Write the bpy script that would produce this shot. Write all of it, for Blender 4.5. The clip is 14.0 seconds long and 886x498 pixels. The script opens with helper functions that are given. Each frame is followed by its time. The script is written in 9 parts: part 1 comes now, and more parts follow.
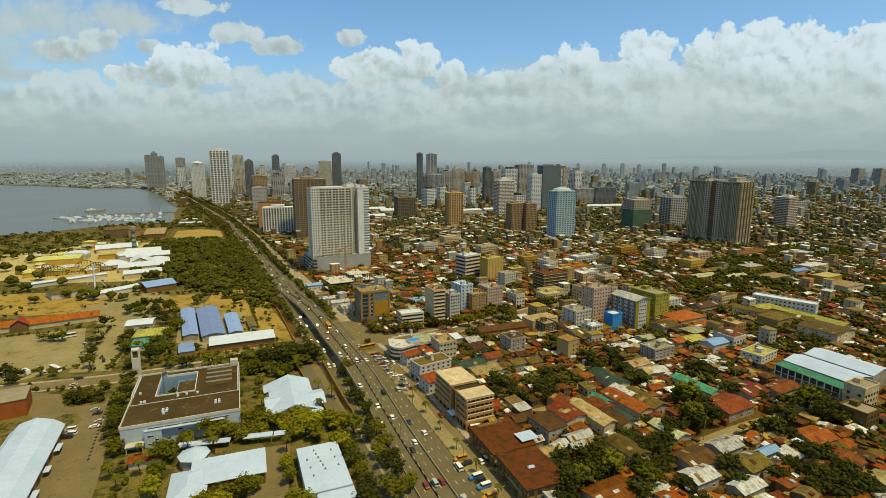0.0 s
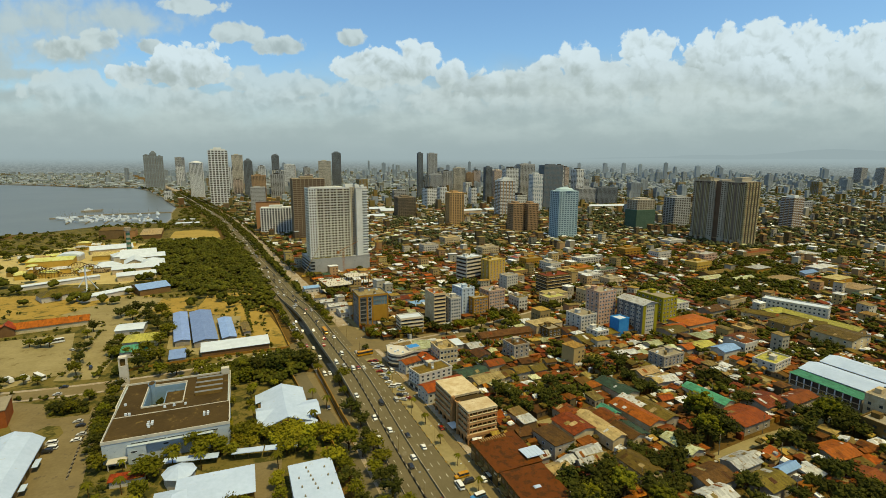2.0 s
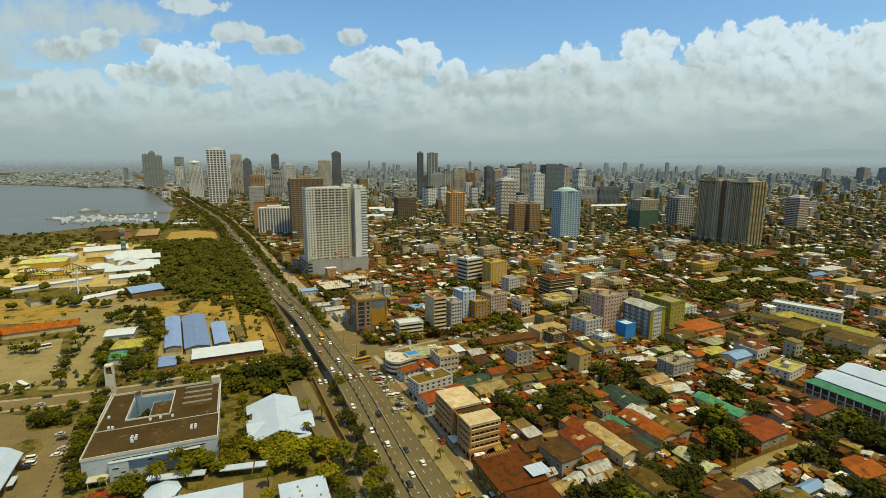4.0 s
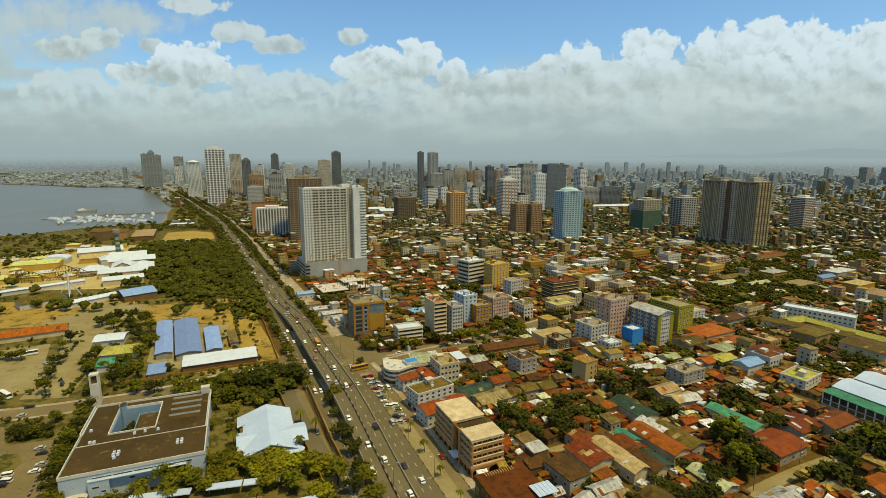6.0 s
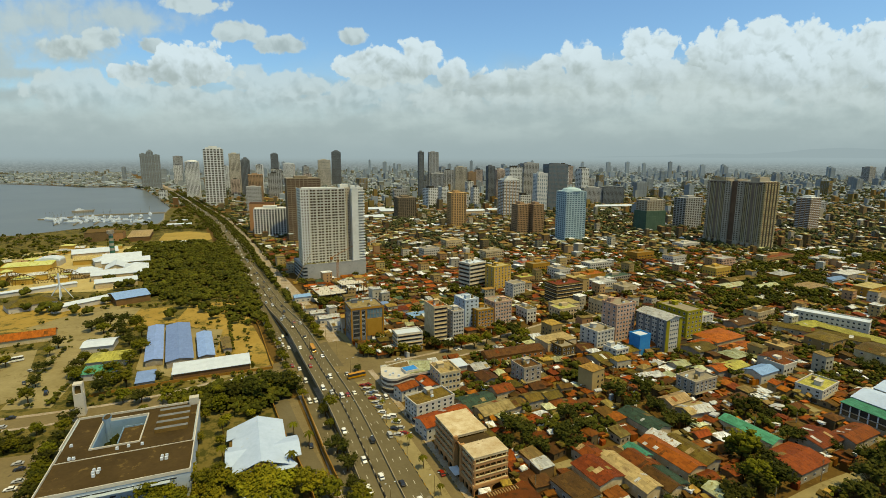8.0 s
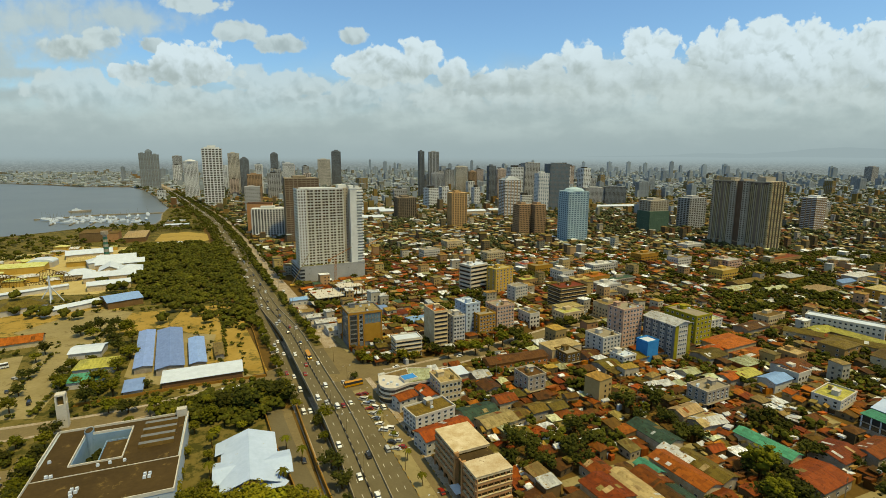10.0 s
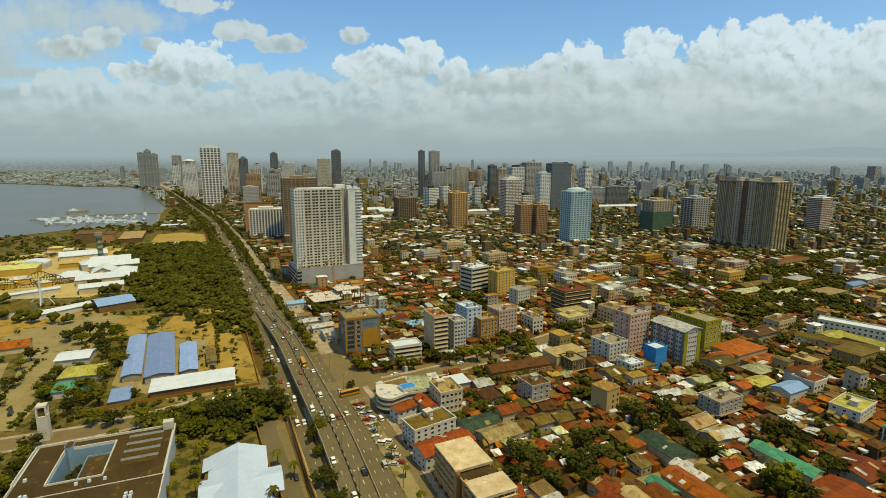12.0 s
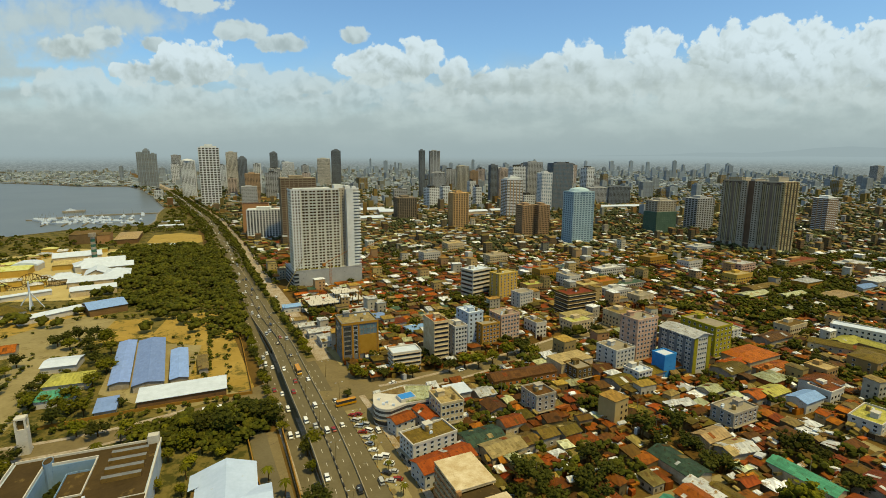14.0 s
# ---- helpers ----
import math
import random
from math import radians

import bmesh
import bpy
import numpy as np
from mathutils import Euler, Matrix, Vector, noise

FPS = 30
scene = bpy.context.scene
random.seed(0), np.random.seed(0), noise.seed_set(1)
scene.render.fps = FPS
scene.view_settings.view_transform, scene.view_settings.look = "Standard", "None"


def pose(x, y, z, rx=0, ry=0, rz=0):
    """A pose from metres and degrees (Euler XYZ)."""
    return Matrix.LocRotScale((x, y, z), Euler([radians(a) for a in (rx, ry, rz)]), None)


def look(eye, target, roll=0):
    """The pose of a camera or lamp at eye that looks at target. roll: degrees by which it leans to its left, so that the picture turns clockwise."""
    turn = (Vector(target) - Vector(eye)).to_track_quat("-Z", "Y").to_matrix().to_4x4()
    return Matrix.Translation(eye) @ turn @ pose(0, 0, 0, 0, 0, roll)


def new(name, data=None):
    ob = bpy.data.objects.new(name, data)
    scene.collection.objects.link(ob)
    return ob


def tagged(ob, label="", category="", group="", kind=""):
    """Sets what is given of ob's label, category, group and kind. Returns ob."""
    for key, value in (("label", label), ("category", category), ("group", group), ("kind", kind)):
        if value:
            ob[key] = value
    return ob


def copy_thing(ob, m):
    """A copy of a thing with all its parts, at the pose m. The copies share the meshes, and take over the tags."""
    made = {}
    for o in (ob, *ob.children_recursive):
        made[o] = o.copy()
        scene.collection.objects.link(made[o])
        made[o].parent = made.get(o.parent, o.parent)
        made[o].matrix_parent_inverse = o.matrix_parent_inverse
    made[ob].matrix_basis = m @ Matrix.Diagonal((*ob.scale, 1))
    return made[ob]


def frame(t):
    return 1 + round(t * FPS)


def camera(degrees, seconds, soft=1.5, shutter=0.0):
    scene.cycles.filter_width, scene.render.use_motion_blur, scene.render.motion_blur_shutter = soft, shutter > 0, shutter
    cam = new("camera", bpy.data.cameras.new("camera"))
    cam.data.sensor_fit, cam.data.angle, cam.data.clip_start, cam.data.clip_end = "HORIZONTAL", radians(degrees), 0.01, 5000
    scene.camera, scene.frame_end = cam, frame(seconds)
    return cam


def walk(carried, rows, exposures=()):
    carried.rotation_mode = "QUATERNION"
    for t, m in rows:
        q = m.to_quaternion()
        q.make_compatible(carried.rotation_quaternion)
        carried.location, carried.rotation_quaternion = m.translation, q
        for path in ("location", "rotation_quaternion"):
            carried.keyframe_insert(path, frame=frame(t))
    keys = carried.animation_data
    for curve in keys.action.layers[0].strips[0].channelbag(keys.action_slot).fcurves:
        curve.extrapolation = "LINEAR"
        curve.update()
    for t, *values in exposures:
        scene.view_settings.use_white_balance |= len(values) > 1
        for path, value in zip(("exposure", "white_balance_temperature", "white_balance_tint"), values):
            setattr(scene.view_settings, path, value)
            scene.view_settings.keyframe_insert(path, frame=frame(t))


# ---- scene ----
cam = camera(82.0, 14.0, soft=0.65)
SECONDS = [i * 0.5 for i in range(29)]
walk(cam, [(t, pose(0.0257 * t, 6.4736 * t - 0.0192 * t * t, 130 - 0.0588 * t, 79.948 - 0.0201 * t, -0.212, 0.028 * t)) for t in SECONDS],
     exposures=[(0.0, 0.0, 7650.0, 6.0), (14.0, 0.0, 7650.0, 6.0)])

# ---- sky and sun ----
SUN_ELEVATION, SUN_AZIMUTH = 66.0, 122.0      # degrees; azimuth from north (y) to east (x)
world = bpy.data.worlds.new("sky")
scene.world = world
world.use_nodes = True


def build_sky():
    """Blue sky, cumulus banks over the horizon, haze below them."""
    nt = world.node_tree
    nt.nodes.clear()
    N, Lk = nt.nodes.new, nt.links.new

    def val(sock, v):
        if isinstance(v, (int, float)):
            sock.default_value = v
        elif isinstance(v, tuple):
            sock.default_value = v
        else:
            Lk(v, sock)

    def math_(op, a, b=0.0, c=None, clamp=False):
        n = N("ShaderNodeMath")
        n.operation, n.use_clamp = op, clamp
        val(n.inputs[0], a)
        val(n.inputs[1], b)
        if c is not None:
            val(n.inputs[2], c)
        return n.outputs[0]

    def vec(op, a, b):
        n = N("ShaderNodeVectorMath")
        n.operation = op
        val(n.inputs[0], a)
        val(n.inputs[1], b)
        return n.outputs["Value"] if op == "LENGTH" else n.outputs["Vector"]

    def smooth(x, lo, hi, to0=0.0, to1=1.0):
        n = N("ShaderNodeMapRange")
        n.interpolation_type = "SMOOTHSTEP"
        val(n.inputs["Value"], x)
        for key, v in (("From Min", lo), ("From Max", hi), ("To Min", to0), ("To Max", to1)):
            n.inputs[key].default_value = v
        return n.outputs["Result"]

    def fbm(p, scale, detail, rough=0.55):
        n = N("ShaderNodeTexNoise")
        n.inputs["Scale"].default_value, n.inputs["Detail"].default_value, n.inputs["Roughness"].default_value = scale, detail, rough
        Lk(p, n.inputs["Vector"])
        return n.outputs["Fac"]

    def mix(f, a, b):
        n = N("ShaderNodeMix")
        n.data_type = "RGBA"
        val(n.inputs["Factor"], f)
        val(n.inputs[6], a)
        val(n.inputs[7], b)
        return n.outputs[2]

    coord = N("ShaderNodeTexCoord").outputs["Generated"]
    sep = N("ShaderNodeSeparateXYZ")
    Lk(coord, sep.inputs[0])
    x, y, z = sep.outputs
    ahead = math_("MAXIMUM", math_("ABSOLUTE", y), 0.15)
    u, v = math_("DIVIDE", x, ahead), math_("DIVIDE", z, ahead)
    comb = N("ShaderNodeCombineXYZ")
    Lk(u, comb.inputs[0])
    Lk(v, comb.inputs[1])
    Lk(math_("SIGN", y), comb.inputs[2])
    p = comb.outputs[0]
    # billows: domes inside domes, bent by soft noise
    wide = vec("MULTIPLY", p, (0.8, 1.2, 1.0))
    bent = vec("ADD", p, vec("MULTIPLY", vec("SUBTRACT", N_color(nt, p), (0.5, 0.5, 0.5)), (0.05, 0.05, 0.0)))

    def domes(q, scale=25.0):
        n = N("ShaderNodeTexVoronoi")
        n.feature = "SMOOTH_F1"
        n.inputs["Scale"].default_value, n.inputs["Detail"].default_value = scale, 2.5
        n.inputs["Roughness"].default_value, n.inputs["Smoothness"].default_value = 0.55, 0.12
        Lk(q, n.inputs["Vector"])
        return math_("SUBTRACT", 0.9, n.outputs["Distance"])

    puff = domes(bent)
    relief = math_("SUBTRACT", puff, domes(vec("ADD", bent, (0.008, 0.014, 0.0))))
    big = fbm(wide, 9.0, 6.0, 0.56)
    soft_relief = math_("SUBTRACT", big, fbm(vec("ADD", wide, (0.008, 0.022, 0.0)), 9.0, 6.0, 0.56))
    fine = fbm(p, 42.0, 5.0, 0.62)
    wob = math_("ADD", math_("MULTIPLY", math_("SUBTRACT", fine, 0.5), 1.0), math_("ADD", math_("MULTIPLY", math_("SUBTRACT", big, 0.5), 1.3), math_("MULTIPLY", puff, 0.8)))

    def bank(blobs):
        total = None
        for cu, cv, ru, rv in blobs:
            q = vec("MULTIPLY", vec("SUBTRACT", p, (cu, cv, 1.0)), (1 / ru, 1 / rv, 1.0))
            d = math_("SUBTRACT", 1.0, vec("LENGTH", q, (0, 0, 0)))
            total = d if total is None else math_("SMOOTH_MAX", total, d, 0.12)
        return math_("MAXIMUM", total, -0.9)

    sky = N("ShaderNodeTexSky")
    sky.sky_type, sky.sun_disc = "NISHITA", False
    sky.sun_elevation, sky.sun_rotation = radians(SUN_ELEVATION), radians(SUN_AZIMUTH)
    sky.altitude, sky.air_density, sky.dust_density, sky.ozone_density = 100, 1.0, 1.2, 2.0
    blue = vec("MULTIPLY", sky.outputs[0], SKY_TINT)
    # behind the camera: a broken sky of the same kind
    scattered = smooth(fbm(coord, 3.2, 7.0, 0.6), 0.5, 0.66)
    front = smooth(y, 0.12, 0.3)
    ahead_sky = blue
    streak = fbm(vec("MULTIPLY", p, (0.5, 2.4, 1.0)), 6.0, 5.0, 0.55)
    lump = math_("MULTIPLY", math_("SUBTRACT", big, 0.5), 0.12)
    level = math_("SUBTRACT", math_("ADD", v, lump), smooth(u, -0.2, 0.15, 0.0, 0.02))
    pall = math_("MULTIPLY", smooth(level, 0.19, 0.065), 0.93)
    pall_tone = mix(smooth(math_("ADD", streak, math_("MULTIPLY", soft_relief, 1.2)), 0.3, 0.72), HAZE_HIGH, HAZE_PALE)
    fade = smooth(v, 0.055, 0.125)
    for rank, (blobs, edge, cover, low, high, tone) in enumerate(CLOUDS):
        if rank == 5:
            ahead_sky = mix(pall, ahead_sky, pall_tone)
        d = math_("ADD", math_("ADD", bank(blobs), 0.2), math_("MULTIPLY", wob, 0.8 if edge < 0.5 else 0.6))
        m = math_("MULTIPLY", math_("MULTIPLY", smooth(d, 0.0, edge), cover), math_("MAXIMUM", fade, 0.0 if cover < 1 else 0.25))
        lit = math_("ADD", smooth(v, low, high, 0.3, 0.78), math_("ADD", math_("MULTIPLY", relief, 0.7 if edge < 0.5 else 0.25), math_("MULTIPLY", soft_relief, 0.95)))
        lit = math_("ADD", lit, smooth(d, 0.5, 0.1, 0.0, 0.22))
        ahead_sky = mix(m, ahead_sky, mix(smooth(lit, -0.05, 0.95), CLOUD_BASE, tone))
    colour = mix(front, mix(scattered, blue, mix(0.6, CLOUD_BASE, CLOUD_TOP)), ahead_sky)
    # thin cloud overhead, unseen, added to make the light on shaded walls less blue
    colour = mix(math_("MULTIPLY", smooth(z, 0.36, 0.6), smooth(fbm(coord, 2.2, 6.0, 0.6), 0.3, 0.6, 0.55, 0.9)), colour, UNSEEN_VEIL)
    veil = smooth(z, 0.095, 0.0)
    colour = mix(math_("MULTIPLY", veil, 0.97), colour, mix(smooth(z, 0.0, 0.13), HAZE_LOW, HAZE_HIGH))
    bg = N("ShaderNodeBackground")
    Lk(colour, bg.inputs[0])
    bg.inputs[1].default_value = 1.0
    out = N("ShaderNodeOutputWorld")
    Lk(bg.outputs[0], out.inputs[0])


def N_color(nt, p):
    n = nt.nodes.new("ShaderNodeTexNoise")
    n.inputs["Scale"].default_value, n.inputs["Detail"].default_value = 16.0, 3.0
    nt.links.new(p, n.inputs["Vector"])
    return n.outputs["Color"]


CLOUD_BRIGHT, CLOUD_TOP, CLOUD_BASE = (0.61, 0.79, 0.98, 1), (0.53, 0.68, 0.80, 1), (0.36, 0.475, 0.55, 1)
HAZE_LOW, HAZE_HIGH, HAZE_PALE = (0.31, 0.425, 0.51, 1), (0.36, 0.475, 0.55, 1), (0.475, 0.61, 0.695, 1)
UNSEEN_VEIL = (0.335, 0.47, 0.59, 1)
SKY_TINT = (0.098, 0.143, 0.180)
# clouds ahead, far to near: blobs (centre and half-size on the plane one unit ahead), softness of the edge, cover, heights of base and top, tone
CLOUDS = [
    ([(-0.762, 0.243, 0.252, 0.054), (-0.583, 0.249, 0.136, 0.033), (-0.737, 0.199, 0.159, 0.045), (-0.896, 0.193, 0.191, 0.079), (-0.817, 0.153, 0.139, 0.018), (-0.823, 0.112, 0.097, 0.019)], 0.9, 0.85, 0.145, 0.265, HAZE_PALE),  # thin veil
    ([(-0.381, 0.227, 0.05, 0.022), (-0.303, 0.205, 0.051, 0.017), (-0.477, 0.275, 0.065, 0.016), (-0.177, 0.219, 0.03, 0.017), (-0.64, 0.216, 0.038, 0.022), (-0.721, 0.199, 0.063, 0.022), (-0.548, 0.202, 0.025, 0.014)], 0.3, 0.92, 0.191, 0.24, CLOUD_TOP),  # small clouds apart
    ([(-0.141, 0.173, 0.078, 0.028), (-0.042, 0.186, 0.04, 0.03), (-0.094, 0.157, 0.095, 0.026), (0.354, 0.202, 0.031, 0.036), (0.403, 0.199, 0.029, 0.032), (0.527, 0.202, 0.052, 0.047), (0.583, 0.215, 0.061, 0.041), (0.674, 0.198, 0.067, 0.045), (0.778, 0.203, 0.061, 0.045), (0.85, 0.208, 0.063, 0.054), (0.488, 0.167, 0.074, 0.044), (0.729, 0.178, 0.074, 0.04)], 0.18, 1.0, 0.094, 0.24, CLOUD_BRIGHT),  # far bank
    ([(-0.469, 0.178, 0.064, 0.036), (-0.518, 0.16, 0.055, 0.026), (-0.583, 0.154, 0.047, 0.022), (-0.438, 0.168, 0.042, 0.03), (-0.487, 0.149, 0.085, 0.022)], 0.18, 1.0, 0.127, 0.206, CLOUD_BRIGHT),  # left heap
    ([(0.193, 0.151, 0.042, 0.034), (0.258, 0.169, 0.042, 0.038), (0.309, 0.157, 0.063, 0.034), (0.013, 0.145, 0.034, 0.034), (0.077, 0.13, 0.075, 0.031), (0.416, 0.147, 0.095, 0.044), (0.565, 0.137, 0.117, 0.051), (0.713, 0.143, 0.116, 0.05), (0.839, 0.148, 0.084, 0.055), (0.14, 0.134, 0.064, 0.031), (0.258, 0.121, 0.117, 0.035), (0.492, 0.121, 0.117, 0.037), (0.013, 0.11, 0.086, 0.027)], 0.22, 1.0, 0.068, 0.191, CLOUD_BRIGHT),  # middle bank
    ([(-0.712, 0.141, 0.066, 0.026), (-0.752, 0.123, 0.047, 0.023), (-0.37, 0.144, 0.055, 0.026), (-0.307, 0.13, 0.07, 0.031), (-0.243, 0.13, 0.032, 0.02), (-0.158, 0.122, 0.06, 0.027), (-0.073, 0.121, 0.07, 0.033), (-0.009, 0.113, 0.053, 0.031), (-0.648, 0.092, 0.071, 0.029), (-0.717, 0.102, 0.06, 0.027), (-0.395, 0.098, 0.118, 0.031), (-0.245, 0.093, 0.097, 0.029), (-0.566, 0.111, 0.097, 0.029), (-0.491, 0.105, 0.086, 0.027)], 0.32, 0.8, 0.057, 0.161, CLOUD_TOP),  # near heaps
    ([(0.088, 0.094, 0.096, 0.027), (0.216, 0.1, 0.096, 0.029), (0.345, 0.095, 0.107, 0.029), (0.473, 0.101, 0.107, 0.031), (0.613, 0.094, 0.107, 0.031), (0.751, 0.099, 0.107, 0.033), (0.867, 0.103, 0.096, 0.035), (-0.051, 0.079, 0.097, 0.025)], 0.45, 0.6, 0.047, 0.135, CLOUD_TOP),  # low heaps
]
build_sky()

sun = new("sun", bpy.data.lights.new("sun", "SUN"))
sun.data.energy, sun.data.angle, sun.data.color = 4.3, radians(0.6), (1.0, 0.86, 0.48)
sun.matrix_world = look((0, 0, 400), (-400 * math.sin(radians(SUN_AZIMUTH)) / math.tan(radians(SUN_ELEVATION)),
                                      -400 * math.cos(radians(SUN_AZIMUTH)) / math.tan(radians(SUN_ELEVATION)), 0))

# ---- materials ----
def warm(c, amount=1.0):
    """Dusty warm cast of the place's earthy and painted surfaces; whites and blues keep their own."""
    if c is None or c[2] > c[0] * 1.02 or min(c) > 0.30:
        return c
    full = (c[0] * 0.70, c[1] * 0.505, c[2] * 0.19)
    return tuple(a + (b - a) * amount for a, b in zip(c, full))


def surface(name, low, high, rough=0.8, scale=0.5, metal=0.0, bump=0.0, grain=6.0, vary=0.0, dusty=1.0, island=False, ribs=0.0, sheets=0.0, stain=None, stain_at=0.6, spec=0.08):
    """A weathered surface: two tones mixed by noise at two scales, a stain tone, fine relief; vary: brightness change from piece to piece."""
    low, high, stain = [None if c is None else tuple(v * 0.84 for v in c) for c in (low, high, stain)]
    if dusty:
        low, high, stain = warm(low, dusty), warm(high, dusty), warm(stain, dusty)
    m = bpy.data.materials.new(name)
    m.use_nodes = True
    nt = m.node_tree
    N, Lk = nt.nodes.new, nt.links.new
    b = nt.nodes["Principled BSDF"]
    b.inputs["Roughness"].default_value, b.inputs["Metallic"].default_value = rough, metal
    b.inputs["Specular IOR Level"].default_value = spec
    co = N("ShaderNodeNewGeometry").outputs["Position"] if island else N("ShaderNodeTexCoord").outputs["Object"]

    def noise_(s, detail=4.0, r=0.6):
        n = N("ShaderNodeTexNoise")
        n.inputs["Scale"].default_value, n.inputs["Detail"].default_value, n.inputs["Roughness"].default_value = s, detail, r
        Lk(co, n.inputs["Vector"])
        return n.outputs["Fac"]

    def mixc(f, a, c, mode="MIX"):
        n = N("ShaderNodeMix")
        n.data_type, n.blend_type = "RGBA", mode
        for sock, v in ((n.inputs["Factor"], f), (n.inputs[6], a), (n.inputs[7], c)):
            if isinstance(v, (int, float)):
                sock.default_value = v
            elif isinstance(v, tuple):
                sock.default_value = v if len(v) == 4 else (*v, 1)
            else:
                Lk(v, sock)
        return n.outputs[2]

    def ramp(f, lo, hi, a=0.0, c=1.0):
        n = N("ShaderNodeMapRange")
        Lk(f, n.inputs["Value"])
        for key, v in (("From Min", lo), ("From Max", hi), ("To Min", a), ("To Max", c)):
            n.inputs[key].default_value = v
        return n.outputs["Result"]

    big, small = noise_(scale), noise_(scale * grain, 3.0)
    mixn = N("ShaderNodeMath")
    mixn.operation = "ADD"
    Lk(ramp(big, 0.3, 0.7, 0.0, 0.65), mixn.inputs[0])
    Lk(ramp(small, 0.3, 0.7, 0.0, 0.35), mixn.inputs[1])
    col = mixc(mixn.outputs[0], low, high)
    if stain:
        col = mixc(ramp(noise_(scale * 2.3, 6.0, 0.7), stain_at, stain_at + 0.08), col, stain)
    if vary:
        rnd = N("ShaderNodeNewGeometry").outputs["Random Per Island"] if island else N("ShaderNodeObjectInfo").outputs["Random"]
        hs = N("ShaderNodeHueSaturation")
        Lk(ramp(rnd, 0.0, 1.0, 1 - vary, 1 + vary * 0.7), hs.inputs["Value"])
        wn = N("ShaderNodeTexWhiteNoise")
        wn.noise_dimensions = "1D"
        Lk(rnd, wn.inputs["W"])
        Lk(ramp(wn.outputs["Value"], 0.0, 1.0, 0.5 - 0.006, 0.5 + 0.018 * vary / 0.3), hs.inputs["Hue"])
        Lk(col, hs.inputs["Color"])
        col = hs.outputs[0]
    if sheets:
        bt = N("ShaderNodeTexBrick")
        bt.offset, bt.inputs["Scale"].default_value, bt.inputs["Brick Width"].default_value, bt.inputs["Row Height"].default_value = 0.4, 1.0, 0.95, 2.6
        bt.inputs["Mortar Size"].default_value = 0.0
        bt.inputs["Color1"].default_value, bt.inputs["Color2"].default_value = (1 - sheets,) * 3 + (1,), (1 + sheets * 0.6,) * 3 + (1,)
        Lk(co, bt.inputs["Vector"])
        col = mixc(1.0, col, bt.outputs["Color"], "MULTIPLY")
    Lk(col, b.inputs["Base Color"])
    height = small
    if ribs:
        w = N("ShaderNodeTexWave")
        w.inputs["Scale"].default_value, w.inputs["Distortion"].default_value = ribs, 0.0
        w.bands_direction = "X"
        Lk(co, w.inputs["Vector"])
        height = w.outputs["Fac"]
    if bump or ribs:
        bp = N("ShaderNodeBump")
        bp.inputs["Strength"].default_value, bp.inputs["Distance"].default_value = bump or 0.4, 0.08
        Lk(height, bp.inputs["Height"])
        Lk(bp.outputs[0], b.inputs["Normal"])
    return m


def plain(name, col, rough=0.5, metal=0.0, spec=0.5):
    return surface(name, tuple(c * 0.85 for c in col), tuple(min(c * 1.1, 1) for c in col), rough, 0.8, metal, spec=spec)


M = {}
M["ground"] = surface("city_ground", (0.10, 0.085, 0.06), (0.22, 0.18, 0.12), 0.95, 0.05, grain=12, stain=(0.30, 0.26, 0.18))
M["soil"] = surface("dry_soil", (0.27, 0.175, 0.036), (0.38, 0.262, 0.07), 0.95, 0.04, grain=10, bump=0.3, stain=(0.13, 0.105, 0.025), stain_at=0.52, dusty=0.0)
M["yard_sand"] = surface("pale_yellow_paving", (0.36, 0.285, 0.11), (0.50, 0.41, 0.19), 0.9, 0.05, grain=9, stain=(0.24, 0.18, 0.07), stain_at=0.58, dusty=0.0)
M["mud"] = surface("yellow_earth", (0.29, 0.20, 0.045), (0.39, 0.285, 0.085), 0.95, 0.03, grain=10, bump=0.2, stain=(0.22, 0.16, 0.05), stain_at=0.56, dusty=0.0)
M["grass"] = surface("dry_grass", (0.10, 0.082, 0.02), (0.19, 0.15, 0.045), 0.95, 0.05, grain=12, bump=0.4, stain=(0.055, 0.055, 0.012), stain_at=0.48, dusty=0.0)
M["lot"] = surface("worn_concrete_lot", (0.20, 0.16, 0.07), (0.32, 0.27, 0.135), 0.9, 0.05, grain=9, stain=(0.17, 0.13, 0.055), stain_at=0.56, dusty=0.0)
M["asphalt"] = surface("asphalt", (0.105, 0.087, 0.048), (0.16, 0.135, 0.078), 0.85, 0.06, grain=14, dusty=0.0, stain=(0.20, 0.175, 0.125), stain_at=0.62)
M["asphalt_pale"] = surface("dusty_asphalt", (0.135, 0.104, 0.050), (0.215, 0.170, 0.086), 0.9, 0.07, grain=10, dusty=0.0, stain=(0.09, 0.075, 0.05), stain_at=0.6)
M["pavement"] = surface("pavement_slabs", (0.31, 0.28, 0.24), (0.45, 0.41, 0.36), 0.9, 0.15, grain=8)
M["marking"] = surface("worn_road_paint", (0.45, 0.43, 0.38), (0.7, 0.68, 0.6), 0.7, 0.4)
M["kerb_yellow"] = surface("worn_yellow_paint", (0.42, 0.31, 0.05), (0.55, 0.42, 0.1), 0.7, 0.4)
M["kerb_black"] = plain("black_paint", (0.02, 0.02, 0.02), 0.6)
M["white_paint"] = surface("white_paint", (0.45, 0.52, 0.61), (0.60, 0.68, 0.78), 0.7, 0.2, stain=(0.36, 0.38, 0.38), stain_at=0.64)
M["concrete"] = surface("grey_concrete", (0.24, 0.225, 0.18), (0.36, 0.34, 0.28), 0.85, 0.2, dusty=0.35, stain=(0.18, 0.165, 0.13), stain_at=0.6)
